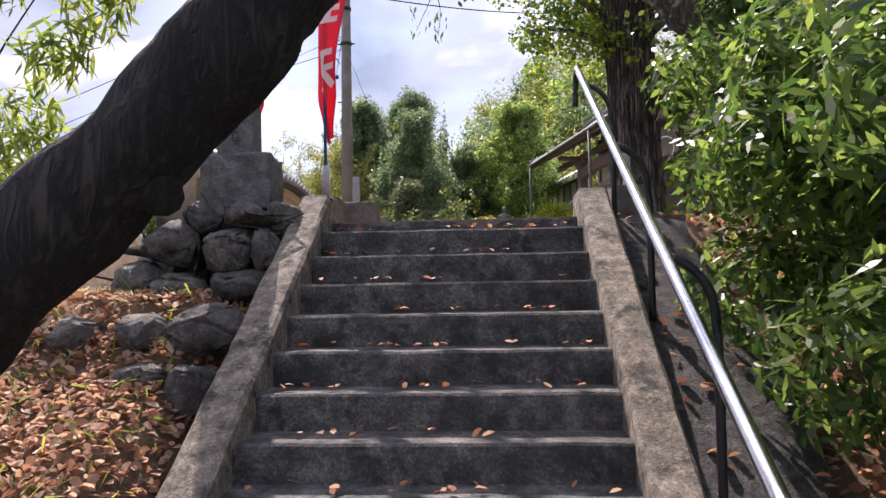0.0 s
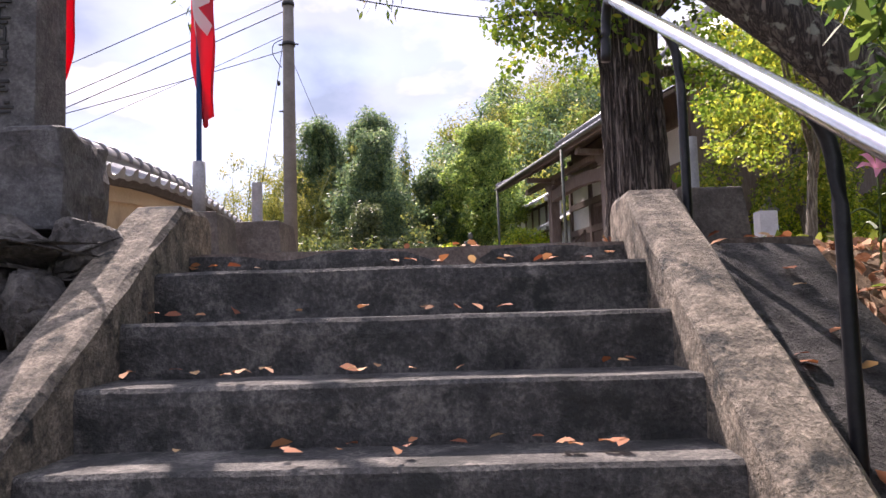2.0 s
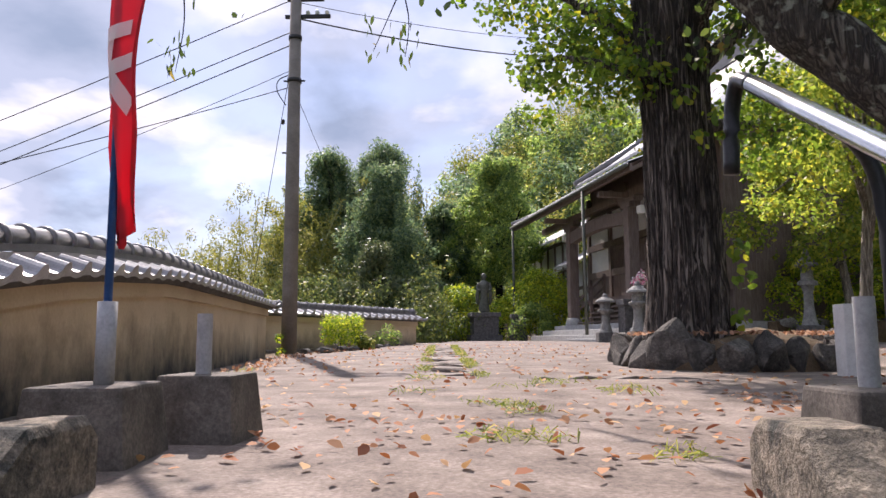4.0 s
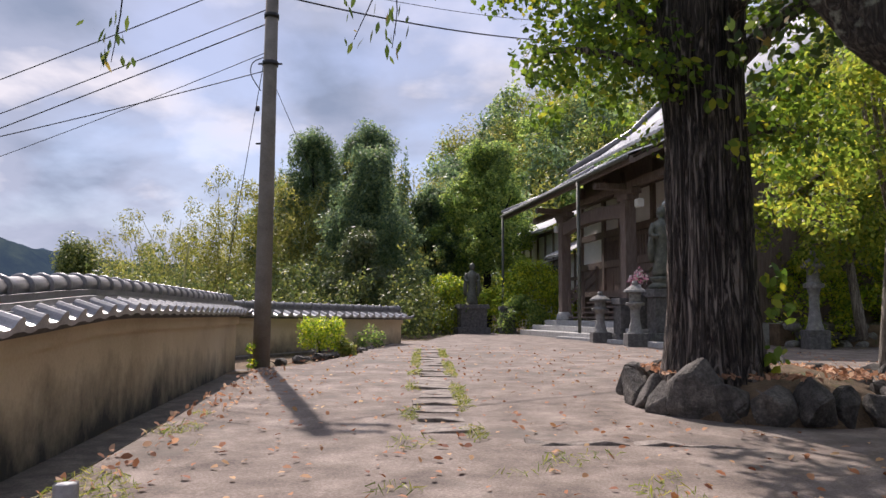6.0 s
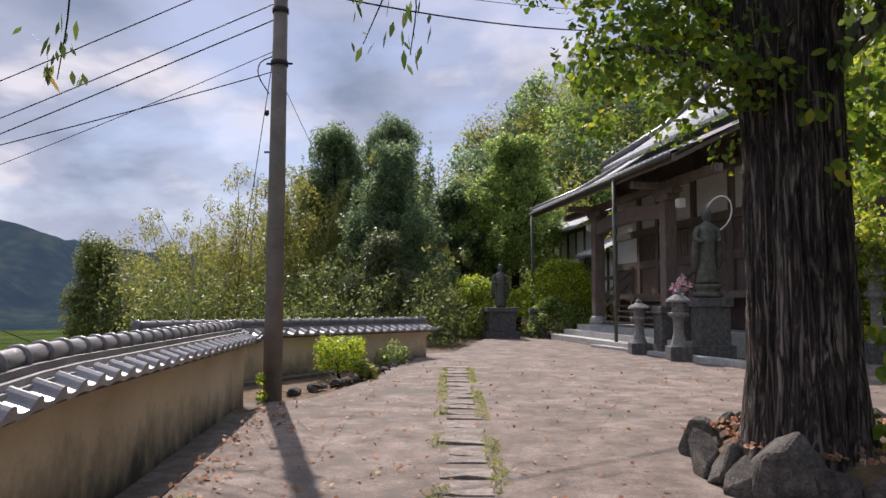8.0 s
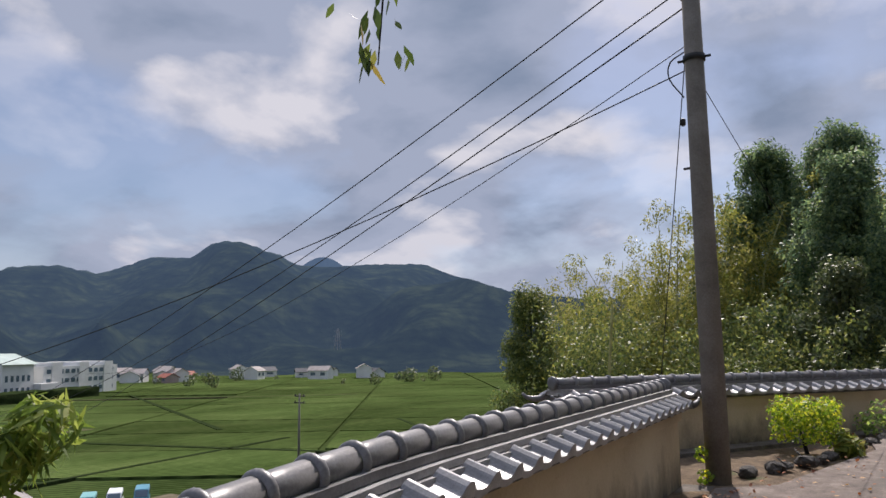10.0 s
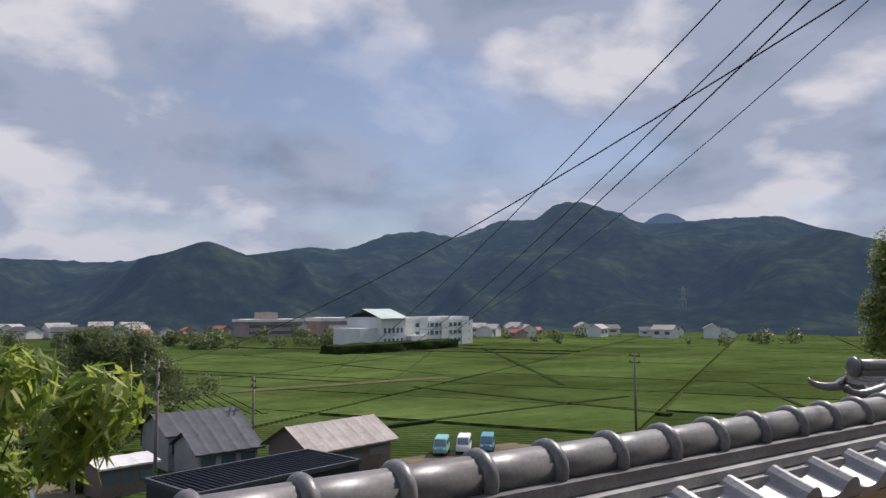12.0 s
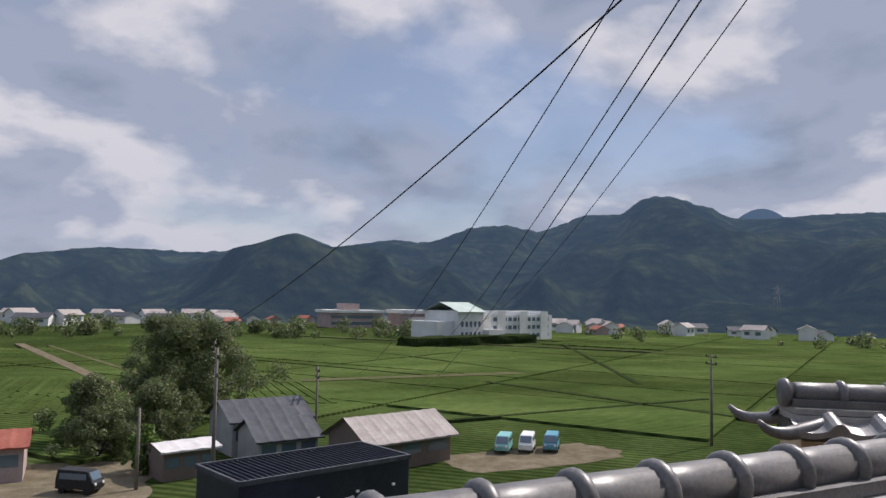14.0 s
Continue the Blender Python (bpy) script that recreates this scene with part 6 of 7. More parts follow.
for x, y, r, h, k, nlv, seed, mat in ((-0.3, 27.4, 1.3, 2.2, 46, 9000, 1, "hedge_leaf"), (3.1, 27.9, 1.9, 2.7, 60, 14000, 2, "hedge_leaf"), (1.6, 28.4, 1.2, 1.8, 40, 4000, 3, "hedge_leaf"), (2.6, 26.2, 1.0, 1.3, 30, 3000, 4, "broad_leaf"), (9.1, 17.9, 1.2, 2.3, 40, 6000, 5, "hedge_leaf"), (10.8, 18.0, 1.3, 2.8, 44, 7000, 6, "hedge_leaf"), (12.6, 18.4, 1.4, 2.6, 44, 7000, 7, "hedge_leaf"), (14.4, 18.8, 1.4, 3.0, 44, 7000, 8, "broad_leaf")):
    c, q = dome(x, y, 0.3, r, h, k, seed)
    shrub("azalea_bush", "rounded clipped green shrub beside the temple", c, q, nlv, 0.11, "leaflet", mat, seed + 200, group="temple shrubs")
c = [(-2.42 + 0.27 * i, 13.05 + 0.22 * j, 0.42 + 0.2 * k) for i in (-1, 0, 1) for j in (-1, 0, 1) for k in (0, 1, 1.6)]
shrub("box_hedge", "small clipped yellow-green bush by the wall", c, [0.17] * len(c), 3400, 0.045, "oval", "hedge_leaf", 211, stems=[([(-2.42, 13.05, 0.1), (-2.45, 13.0, 0.3), (-2.5, 13.0, 0.5)], 0.03)])
shrub("spiky_plant", "small light green plant beside a clipped bush", [(-1.98, 12.95, 0.34), (-1.9, 12.85, 0.26)], [(0.16, 0.16, 0.18)] * 2, 260, 0.15, "lance", "grass", 212)
shrub("young_shrub", "thin young shrub in the bed along the wall", [(-1.75, 15.2, 0.55), (-1.6, 15.4, 0.42), (-1.9, 15.0, 0.4)], [0.2] * 3, 420, 0.06, "oval", "broad_leaf", 213)
shrub("wall_weed", "small yellow-green weed at the wall corner", [(-3.02, 10.45, 0.42), (-2.98, 10.4, 0.18)], [0.09] * 2, 90, 0.06, "oval", "hedge_leaf", 214)
for i in range(15):
    g = random.Random(i)
    f = i / 14
    rock((-2.75 + 1.35 * f + g.uniform(-0.08, 0.08), 10.9 + 5.9 * f + g.uniform(-0.1, 0.1) - 1.2 * math.sin(math.pi * f), 0.17 + 0.06 * f), (g.uniform(0.09, 0.19), g.uniform(0.08, 0.13), g.uniform(0.05, 0.09)), 140 + i, "small brown stone edging a planting bed", "bed edging stones", g.uniform(0, 180), 0, 0.35)


# ---- woods ----
def bamboo_stand(name, label, spots, count, seed, mat="bamboo_leaf", size=0.30, shape="sliver", culms=True):
    """Arching bamboo plumes: each spot is (x, y, z_base, z_top, radius)."""
    t = thing(name, (0, 0, 0), label, "bamboo", "bamboo grove")
    g = np.random.default_rng(seed)
    cen, rad = [], []
    for i, (x, y, z0, z1, r) in enumerate(spots):
        ang = g.uniform(0, 6.283)
        bend = r * 0.8
        for f in np.linspace(0.12, 1.0, 11):
            b = bend * f ** 3
            cen.append((x + b * math.cos(ang) + g.normal(0, r * 0.35), y + b * math.sin(ang) + g.normal(0, r * 0.35), z0 + (z1 - z0) * f))
            k = r * (0.62 - 0.38 * f) * g.uniform(0.8, 1.3)
            rad.append((k, k, k * 1.25))
        if culms and i % 2 == 0:
            bm = bmesh.new(); limb(bm, [(x, y, z0), (x + bend * 0.1, y, z0 + (z1 - z0) * 0.6), (x + bend * math.cos(ang), y + bend * math.sin(ang), z1)], 0.05, 0.01, 8, 6); part("culm", bm, M["culm"], t, "", True)
    p, n = clumps(g, cen, rad, count, 0.1)
    ob = leaf_cloud("leaves", p, n, size, shape, M[mat], g, 0.8, droop=1.2); ob.parent = t
    return t


M["culm"] = surface("bamboo_culm", ((0.16, 0.17, 0.05), (0.26, 0.26, 0.09), (0.36, 0.34, 0.14)), 0.5, 4, 30, 0.1)
g = np.random.default_rng(71)


def spots(x0, x1, y0, y1, k, top, vary, r):
    out = []
    for i in range(k):
        x, y = g.uniform(x0, x1), g.uniform(y0, y1)
        x = max(x, -1.6 - (y - 6.8) * 0.56 + g.uniform(0, 2.5))
        zb = ground_z(x, y)
        out.append((x, y, max(zb, -6), top(x, y) + g.normal(0, vary), r * g.uniform(0.7, 1.3)))
    return out


bamboo_stand("bamboo_grove", "feathery yellow-green bamboo beyond the wall", spots(-24.5, -17, 36, 46, 26, lambda x, y: 1.9 + 0.28 * (x + 24), 0.6, 1.5), 62000, 301, size=0.19)
bamboo_stand("bamboo_grove", "feathery yellow-green bamboo beyond the wall", spots(-17, -9, 31, 42, 30, lambda x, y: 3.7 + 0.26 * (x + 17), 0.7, 1.5), 74000, 302, size=0.17)
bamboo_stand("bamboo_grove", "tall yellow-green bamboo behind the wall", spots(-10.5, -4.5, 27, 36, 28, lambda x, y: 5.4 + 0.28 * (x + 10), 0.7, 1.3), 68000, 303, size=0.16)
bamboo_stand("bamboo_grove", "tall yellow-green bamboo behind the wall", spots(-4.5, 1.0, 34, 42, 22, lambda x, y: 7.6, 0.8, 1.4), 52000, 304, size=0.18)
bamboo_stand("undergrowth", "dark green undergrowth below the bamboo", spots(-22, -2, 24, 30, 46, lambda x, y: 1.8 + 0.06 * (x + 22), 0.5, 1.4), 44000, 305, "under_leaf", 0.13, "leaflet", False)
bamboo_stand("undergrowth", "dark green undergrowth below the bamboo", spots(-7, 0.5, 21, 27, 24, lambda x, y: 2.2, 0.6, 1.1), 24000, 306, "under_leaf", 0.12, "leaflet", False)
foliage_tree("dark_evergreen", "dense dark green evergreen with pointed top", (-3.3, 28.0, 0.0), 7.3, 2.7, 0.4, 60000, 0.125, "leaflet", "conifer_leaf", 311, "cherry_bark", 0.2, 0.55, 300, "evergreens", 0.62, shoots=16)
foliage_tree("dark_evergreen", "dense dark green evergreen with feathery top", (-6.6, 33.0, 0.0), 9.2, 3.2, 1.5, 46000, 0.21, "sliver", "conifer_leaf", 312, "cherry_bark", 0.2, 0.6, 200, "evergreens", 0.50, shoots=18)
foliage_tree("dark_evergreen", "dense dark green evergreen with feathery top", (-4.2, 34.5, 0.0), 9.8, 3.3, 1.5, 46000, 0.21, "sliver", "conifer_leaf", 313, "cherry_bark", 0.2, 0.6, 200, "evergreens", 0.52, shoots=18)
foliage_tree("dark_evergreen", "dense dark evergreen beside the yard", (-0.9, 33.5, 0.2), 6.6, 2.2, 0.4, 26000, 0.16, "leaflet", "conifer_leaf", 314, "cherry_bark", 0.16, 0.45, 170, "evergreens", 0.4)
foliage_tree("round_evergreen", "round-crowned dark evergreen on a bare trunk", (1.55, 32.4, 0.3), 8.3, 2.35, 2.6, 44000, 0.15, "leaflet", "broad_leaf", 315, "cherry_bark", 0.24, 0.5, 240, "evergreens", 0.35)
foliage_tree("dark_evergreen", "olive-dark rounded tree at the end of the bamboo", (-19.6, 37.0, ground_z(-19.6, 37.0)), 4.5 - ground_z(-19.6, 37.0), 1.9, -2.4 - ground_z(-19.6, 37.0), 28000, 0.2, "sliver", "under_leaf", 317, "cherry_bark", 0.2, 0.75, 120, "evergreens", 0.35)
foliage_tree("far_broadleaf", "grey-green leafy shrub tree in shade", (-3.2, 24.0, 0.1), 3.6, 1.4, 0.6, 7000, 0.13, "leaflet", "far_leaf", 316, "cherry_bark", 0.1, 0.4, 50, "evergreens", 0.4)


def build_hill():
    """Wooded hillside behind the hall: tree crowns over the rising ground."""
    g = np.random.default_rng(77)
    t = thing("hillside_wood", (0, 0, 0), "wooded hillside of bamboo and evergreens behind the hall", "wood", kind="stuff")
    for mat, k, nlv, rr_, seed in (("bamboo_leaf", 110, 95000, 2.2, 1), ("conifer_leaf", 60, 60000, 2.0, 2), ("broad_leaf", 60, 60000, 1.9, 3)):
        cen, rad = [], []
        for _ in range(k):
            x, y = g.uniform(-2, 44), g.uniform(42, 74)
            x *= y / 60
            z = ground_z(x, y)
            hh = g.uniform(3, 6)
            for f in (0.2, 0.5, 0.8, 1.0):
                cen.append((x + g.normal(0, 0.7), y + g.normal(0, 0.7), z + hh * f)); rad.append(rr_ * (1.2 - 0.55 * f) * g.uniform(0.7, 1.1))
        p, n = clumps(g, cen, rad, nlv, 0.2)
        ob = leaf_cloud("crowns", p, n, 0.36, "sliver" if mat == "bamboo_leaf" else "leaflet", M[mat], g, 0.7); ob.parent = t


build_hill()
for i, (x, y, h, s) in enumerate(((11, 31, 9, 3.0), (18, 22, 8, 3.2), (21, 14, 8, 3.2), (13, 9, 7.5, 2.8), (11, 3, 7, 2.8), (8.5, -4, 6.5, 2.6))):
    foliage_tree("wood_tree", "dark leafy tree closing the eastern side", (x, y, ground_z(x, y)), h, s, 1.0, 9000, 0.19, "leaflet", "broad_leaf", 330 + i, "cherry_bark", 0.18, 0.8, 60, "eastern wood", 0.35)
# near bamboo sprays
shrub("bamboo_spray", "drooping bamboo sprays by the stairs", [(-2.3, -1.0, 0.95), (-2.1, -0.9, 1.25), (-2.55, -0.9, 0.6), (-2.6, -1.1, 1.4), (-1.95, -1.0, 1.45), (-2.4, -1.1, 0.3)], [0.22] * 6, 900, 0.16, "thin", "spray_leaf", 95, "bamboo", stems=[([(-3.2, -0.8, -1.0), (-2.9, -0.9, 0.6), (-2.3, -1.0, 1.5)], 0.012)], droop=1.6)
shrub("bamboo_spray", "drooping bamboo sprays beyond the wall", [(-6.3, 3.9, 1.0), (-6.1, 4.3, 1.15), (-5.9, 4.6, 0.85), (-6.4, 4.1, 0.7), (-5.75, 4.75, 1.05), (-6.6, 3.6, 1.1), (-6.2, 4.2, 0.5)], [0.25] * 7, 1300, 0.24, "thin", "spray_leaf", 96, "bamboo", stems=[([(-6.6, 3.8, -3.0), (-6.5, 3.9, -0.4), (-6.1, 4.3, 0.9)], 0.014)], droop=1.6)


# ---- valley ----
VZ = -14.0


def crops():
    t = thing("crops", (0, 0, 0), "low green crop plots divided by dark ditches", "crops", kind="stuff")
    rot = Matrix.Rotation(radians(38), 4, "Z")
    g = random.Random(4)
    for i in range(-10, 11):
        for j in range(-14, 15):
            w, l = 46.0, 24.0
            for c in (rot @ Vector((i * w, j * l, 0)) + Vector((-190, 110, 0)),):
                d = math.hypot(c.x, c.y)
                if c.x > -62 or d > 470 or d < 76 or (c.x > -100 and c.y < 55):
                    continue
                if d > 255 and c.y < 150:
                    continue
                h = g.uniform(0.30, 0.40)
                m = Matrix.Translation((c.x, c.y, VZ)) @ rot
                bm = bmesh.new()
                add_box(bm, (-w / 2 + 0.5, -l / 2 + 0.35, -0.1), (w / 2 - 0.5, l / 2 - 0.35, h), 0, m)
                part("crop_plot", bm, M["crop"], t)
    # rows of plants on the nearer plots
    for k in range(46):
        y = -40 + k * 1.6
        part("crop_row", boxm((-150, y, VZ - 0.1), (-108, y + 0.9, VZ + 0.45)), M["crop"], t)
    for a, b, w, mat in (((-89, 40), (-99, 93), 1.0, "ditch"), ((-130, 67), (-80, 84), 1.3, "ditch"), ((-240, 150), (-120, 95), 1.2, "ditch"), ((-104, 130), (-66, 100), 0.8, "ditch"), ((-240, 60), (-150, 84), 0.9, "ditch"), ((-200, 20), (-143, 60), 0.9, "ditch"),
                         ((-250, -29), (-106, 10), 2.6, "track"), ((-240, -20), (-120, 16), 1.2, "dry_bank"), ((-137, 24), (-144, 82), 4.0, "dry_bank"), ((-170, 190), (-300, 60), 1.6, "dry_bank")):
        a, b = Vector((*a, VZ)), Vector((*b, VZ))
        d = (b - a).normalized(); n = Vector((-d.y, d.x, 0)) * w / 2
        bm = bmesh.new()
        vs = [bm.verts.new(q) for q in (a + n, b + n, b - n, a - n)] ; up = [bm.verts.new(v.co + Vector((0, 0, 0.43))) for v in vs]
        bm.faces.new(up)
        for i in range(4):
            bm.faces.new((vs[i], vs[(i + 1) % 4], up[(i + 1) % 4], up[i]))
        part("farm_track" if mat == "track" else "bank", bm, M[mat], t)


crops()


def house(name, loc, w, l, h, roof_h, turn, wall, roof, label, over=0.5, windows=3, group=""):
    t = thing(name, loc, label, "house", group, turn=turn)
    part("wall", boxm((-w / 2, -l / 2, -0.5), (w / 2, l / 2, h)), M[wall], t)
    bm = bmesh.new()
    for s in (1, -1):
        n = max(2, int(l / 1.2))
        a = []
        for i in range(n * 4 + 1):
            y = -l / 2 - over + (l + 2 * over) * i / (n * 4)
            rib = 0.05 if i % 4 in (0,) else 0.0
            a.append((bm.verts.new((s * (w / 2 + over), y, h - over * roof_h / (w / 2) + rib)), bm.verts.new((0, y, h + roof_h + rib)), bm.verts.new((s * (w / 2 + over), y, h - 0.15 - over * roof_h / (w / 2)))))
        for p, q in zip(a, a[1:]):
            bm.faces.new((p[0], q[0], q[1], p[1])); bm.faces.new((p[2], q[2], q[0], p[0]))
    part("roof", bm, M[roof], t)
    for y in (-l / 2, l / 2):
        bm = bmesh.new()
        bm.faces.new([bm.verts.new(v) for v in ((-w / 2, y, h), (w / 2, y, h), (0, y, h + roof_h))])
        part("gable", bm, M[wall], t)
    for i in range(windows):
        y = -l / 2 + l * (i + 0.5) / windows
        for s in (1, -1):
            part("window", boxm((s * w / 2 - 0.04, y - l * 0.12, h * 0.42), (s * w / 2 + 0.04, y + l * 0.12, h * 0.75)), M["glass"], t)
    return t


M["corrugated"] = surface("fibre_sheet", ((0.22, 0.19, 0.175), (0.32, 0.285, 0.265), (0.42, 0.38, 0.36)), 0.8, 0.6, 6, 0.2, stain=((0.25, 0.22, 0.2), 0.8, 0.6))
M["tin"] = surface("pale_tin", ((0.42, 0.40, 0.39), (0.56, 0.54, 0.53), (0.66, 0.64, 0.63)), 0.6, 0.8, 8, 0.1)
M["navy"] = surface("navy_cladding", ((0.012, 0.014, 0.022), (0.02, 0.024, 0.036), (0.03, 0.035, 0.05)), 0.5, 0.5, 8, 0.1)
M["slate"] = surface("slate_roof", ((0.03, 0.033, 0.04), (0.055, 0.059, 0.07), (0.09, 0.094, 0.105)), 0.75, 0.8, 8, 0.2)
M["far_white"] = surface("far_white_wall", ((0.52, 0.52, 0.50), (0.64, 0.64, 0.62), (0.74, 0.74, 0.72)), 0.9, 0.2, 3, 0)
M["far_pink"] = surface("far_pink_wall", ((0.28, 0.21, 0.2), (0.36, 0.28, 0.26), (0.42, 0.34, 0.32)), 0.9, 0.2, 3, 0)
M["rust"] = surface("red_tin_roof", ((0.18, 0.05, 0.035), (0.28, 0.08, 0.05), (0.34, 0.12, 0.08)), 0.7, 0.8, 8, 0.2)
M["green_roof"] = surface("green_tin_roof", ((0.25, 0.33, 0.29), (0.36, 0.44, 0.40), (0.45, 0.52, 0.48)), 0.6, 0.4, 5, 0.1)
house("farm_shed", (-70.5, 29.2, VZ), 6.4, 10.0, 2.9, 1.7, 20, "wood", "corrugated", "brown timber farm shed with grey ribbed roof", 0.6)
house("village_house", (-80.5, 18.0, VZ), 6.5, 8.2, 3.6, 1.5, 15, "house_wall", "slate", "two-storey house with grey tiled roof")
house("village_house", (-74.5, 19.0, VZ), 5.2, 6.0, 2.6, 1.4, 15, "house_wall", "slate", "single-storey house wing with grey tiled roof")
house("village_house", (-43.5, 15.2, VZ), 4.5, 7, 2.3, 1.5, 25, "far_white", "slate", "low house with dark tiled roof below the temple")
house("tin_shed", (-70.5, 10.0, VZ), 4.0, 4.6, 2.6, 0.35, 20, "wood", "tin", "small shed with pale tin roof", 0.4)
house("tin_shed", (-74.0, -6.5, VZ), 6, 8, 3.0, 0.9, 5, "far_pink", "rust", "shed with red tin roof", 0.4)
t = thing("warehouse", (-51.0, 17.2, VZ), "navy blue metal-clad warehouse with dark roof", "building", turn=20.5)
part("wall", boxm((-2.9, -6.4, -0.5), (2.9, 6.4, 4.7), 0.05), M["navy"], t)
bm = bmesh.new()
for i in range(30):
    add_box(bm, (-2.85, -6.3 + i * 0.42, 4.7), (2.85, -6.3 + i * 0.42 + 0.06, 4.82))
part("roof_ribs", bm, M["navy"], t)
for a, b in (((-3.0, -6.5), (3.0, -6.3)), ((-3.0, 6.3), (3.0, 6.5)), ((-3.0, -6.3), (-2.8, 6.3)), ((2.8, -6.3), (3.0, 6.3))):
    part("parapet", boxm((*a, 4.6), (*b, 4.9)), M["slate"], t)
for y in (-4, -1, 2, 5):
    part("wall_lamp", boxm((2.9, y - 0.1, 3.0), (3.02, y + 0.1, 3.15)), M["ceramic"], t)
part("shutter_door", boxm((2.9, -5.6, 0), (2.96, -3.2, 2.8)), M["grey_tube"], t, "grey roller shutter")


def van(loc, turn, mat, label):
    t = thing("van", loc, label, "van", "parked vans", turn=turn)
    bm = bmesh.new()
    prof = [(-1.65, 0.35), (1.65, 0.35), (1.68, 0.85), (1.45, 1.0), (1.05, 1.75), (-1.55, 1.82), (-1.66, 1.0)]
    a = [bm.verts.new((x, -0.72 if z < 1.2 else -0.64, z)) for x, z in prof]; b = [bm.verts.new((x, 0.72 if z < 1.2 else 0.64, z)) for x, z in prof]
    bm.faces.new(a); bm.faces.new(b[::-1])
    for i in range(len(prof)):
        bm.faces.new((a[i], b[i], b[(i + 1) % len(prof)], a[(i + 1) % len(prof)]))
    bmesh.ops.bevel(bm, geom=list(bm.edges), offset=0.05, segments=2, affect="EDGES")
    part("body", bm, M[mat], t)
    for s in (-1, 1):
        part("side_window", boxm((-1.3, s * 0.70 - 0.02, 1.12), (0.95, s * 0.70 + 0.02, 1.58)), M["glass"], t)
        for x in (-1.05, 1.05):
            bm = bmesh.new(); tube(bm, [(x, s * 0.6, 0.28), (x, s * 0.76, 0.28)], 0.28, 14); part("wheel", bm, M["black"], t)
        part("headlight", boxm((1.6, s * 0.5 - 0.12, 0.72), (1.70, s * 0.5 + 0.12, 0.9)), M["ceramic"], t)
    m = Matrix.Translation((1.28, 0, 1.38)) @ Matrix.Rotation(radians(-29), 4, "Y")
    part("windscreen", boxm((-0.02, -0.58, -0.34), (0.03, 0.58, 0.34), 0, m), M["glass"], t)


M["mint"] = surface("mint_paint", ((0.16, 0.38, 0.36), (0.2, 0.44, 0.42), (0.24, 0.5, 0.48)), 0.3, 2, 20, 0, spec=0.6)
M["van_white"] = surface("white_paint", ((0.66, 0.66, 0.64), (0.74, 0.74, 0.72), (0.8, 0.8, 0.78)), 0.3, 2, 20, 0, spec=0.6)
M["van_blue"] = surface("blue_paint", ((0.06, 0.22, 0.3), (0.09, 0.28, 0.36), (0.12, 0.32, 0.4)), 0.3, 2, 20, 0, spec=0.6)
van((-71.5, 42.0, VZ + 0.02), -35, "mint", "mint green boxy van parked by the field")
van((-71.2, 44.6, VZ + 0.02), -35, "van_white", "white boxy van parked by the field")
van((-70.6, 47.2, VZ + 0.02), -35, "van_blue", "blue boxy van parked by the field")
van((-66.5, 2.4, VZ + 0.02), 60, "black", "black car parked in a village yard")


def worn_patch(name, x0, y0, x1, y1, turn, label, seed):
    """A bare gravel patch with an uneven edge, thinning into the grass."""
    bm = bmesh.new()
    cx, cy = (x0 + x1) / 2, (y0 + y1) / 2
    ring = []
    for k in range(64):
        a = 2 * math.pi * k / 64
        q = max(abs(math.cos(a)), abs(math.sin(a))) ** 0.7
        f = (1 + 0.14 * noise.noise(Vector((math.cos(a) * 2.2, math.sin(a) * 2.2, seed)))) / q
        p = Matrix.Rotation(radians(turn), 3, "Z") @ Vector(((x1 - x0) / 2 * math.cos(a) * f, (y1 - y0) / 2 * math.sin(a) * f, 0))
        ring.append(bm.verts.new((cx + p.x, cy + p.y, VZ + 0.02)))
    bm.faces.new(ring)
    g = bmesh.ops.extrude_face_region(bm, geom=list(bm.faces))
    for v in g["geom"]:
        if isinstance(v, bmesh.types.BMVert):
            v.co.z -= 0.2
    tagged(link_mesh(name, bm, M["track"]), label, "yard", kind="structure")


worn_patch("parking_lot", -72.5, 34, -64.0, 54, 8, "pale gravel parking lot beside the fields", 3)
worn_patch("village_yard", -78, -12, -62, 8, 0, "pale gravel yard between village sheds", 8)


def far_pole(loc, h, arms, label):
    t = thing("valley_pole", loc, label, "utility pole", "valley poles")
    bm = bmesh.new(); tube(bm, [(0, 0, -0.5), (0, 0, h)], [0.17, 0.11], 10); part("shaft", bm, M["pole"], t, "", True)
    for z in arms:
        part("crossarm", boxm((-0.9, -0.05, h - z - 0.06), (0.9, 0.05, h - z + 0.06)), M["cable"], t)
        for k in (-0.75, 0.0, 0.75):
            part("insulator", boxm((k - 0.05, -0.05, h - z + 0.06), (k + 0.05, 0.05, h - z + 0.26)), M["cable"], t)


far_pole((-62.0, 12.0, VZ), 11.6, (0.8, 2.2), "grey village utility pole with crossarms")
far_pole((-81.5, 24.2, VZ), 8.2, (0.5, 1.2), "grey village utility pole with crossarms")
far_pole((-68.0, 66.3, VZ), 10.2, (0.3, 1.1), "lone utility pole standing in green fields")
far_pole((-90.0, 14.0, VZ), 10.5, (0.6,), "grey village utility pole beside a tree")
far_pole((-66.0, 6.5, VZ), 6.5, (), "thin grey village pole")
foliage_tree("village_tree", "huge rounded dark green tree beside the village", (-97.0, 11.5, VZ), 12.5, 11.5, 0.8, 52000, 0.33, "leaflet", "far_leaf", 401, "cherry_bark", 0.5, 1.5, 170, "village trees", 0.3)
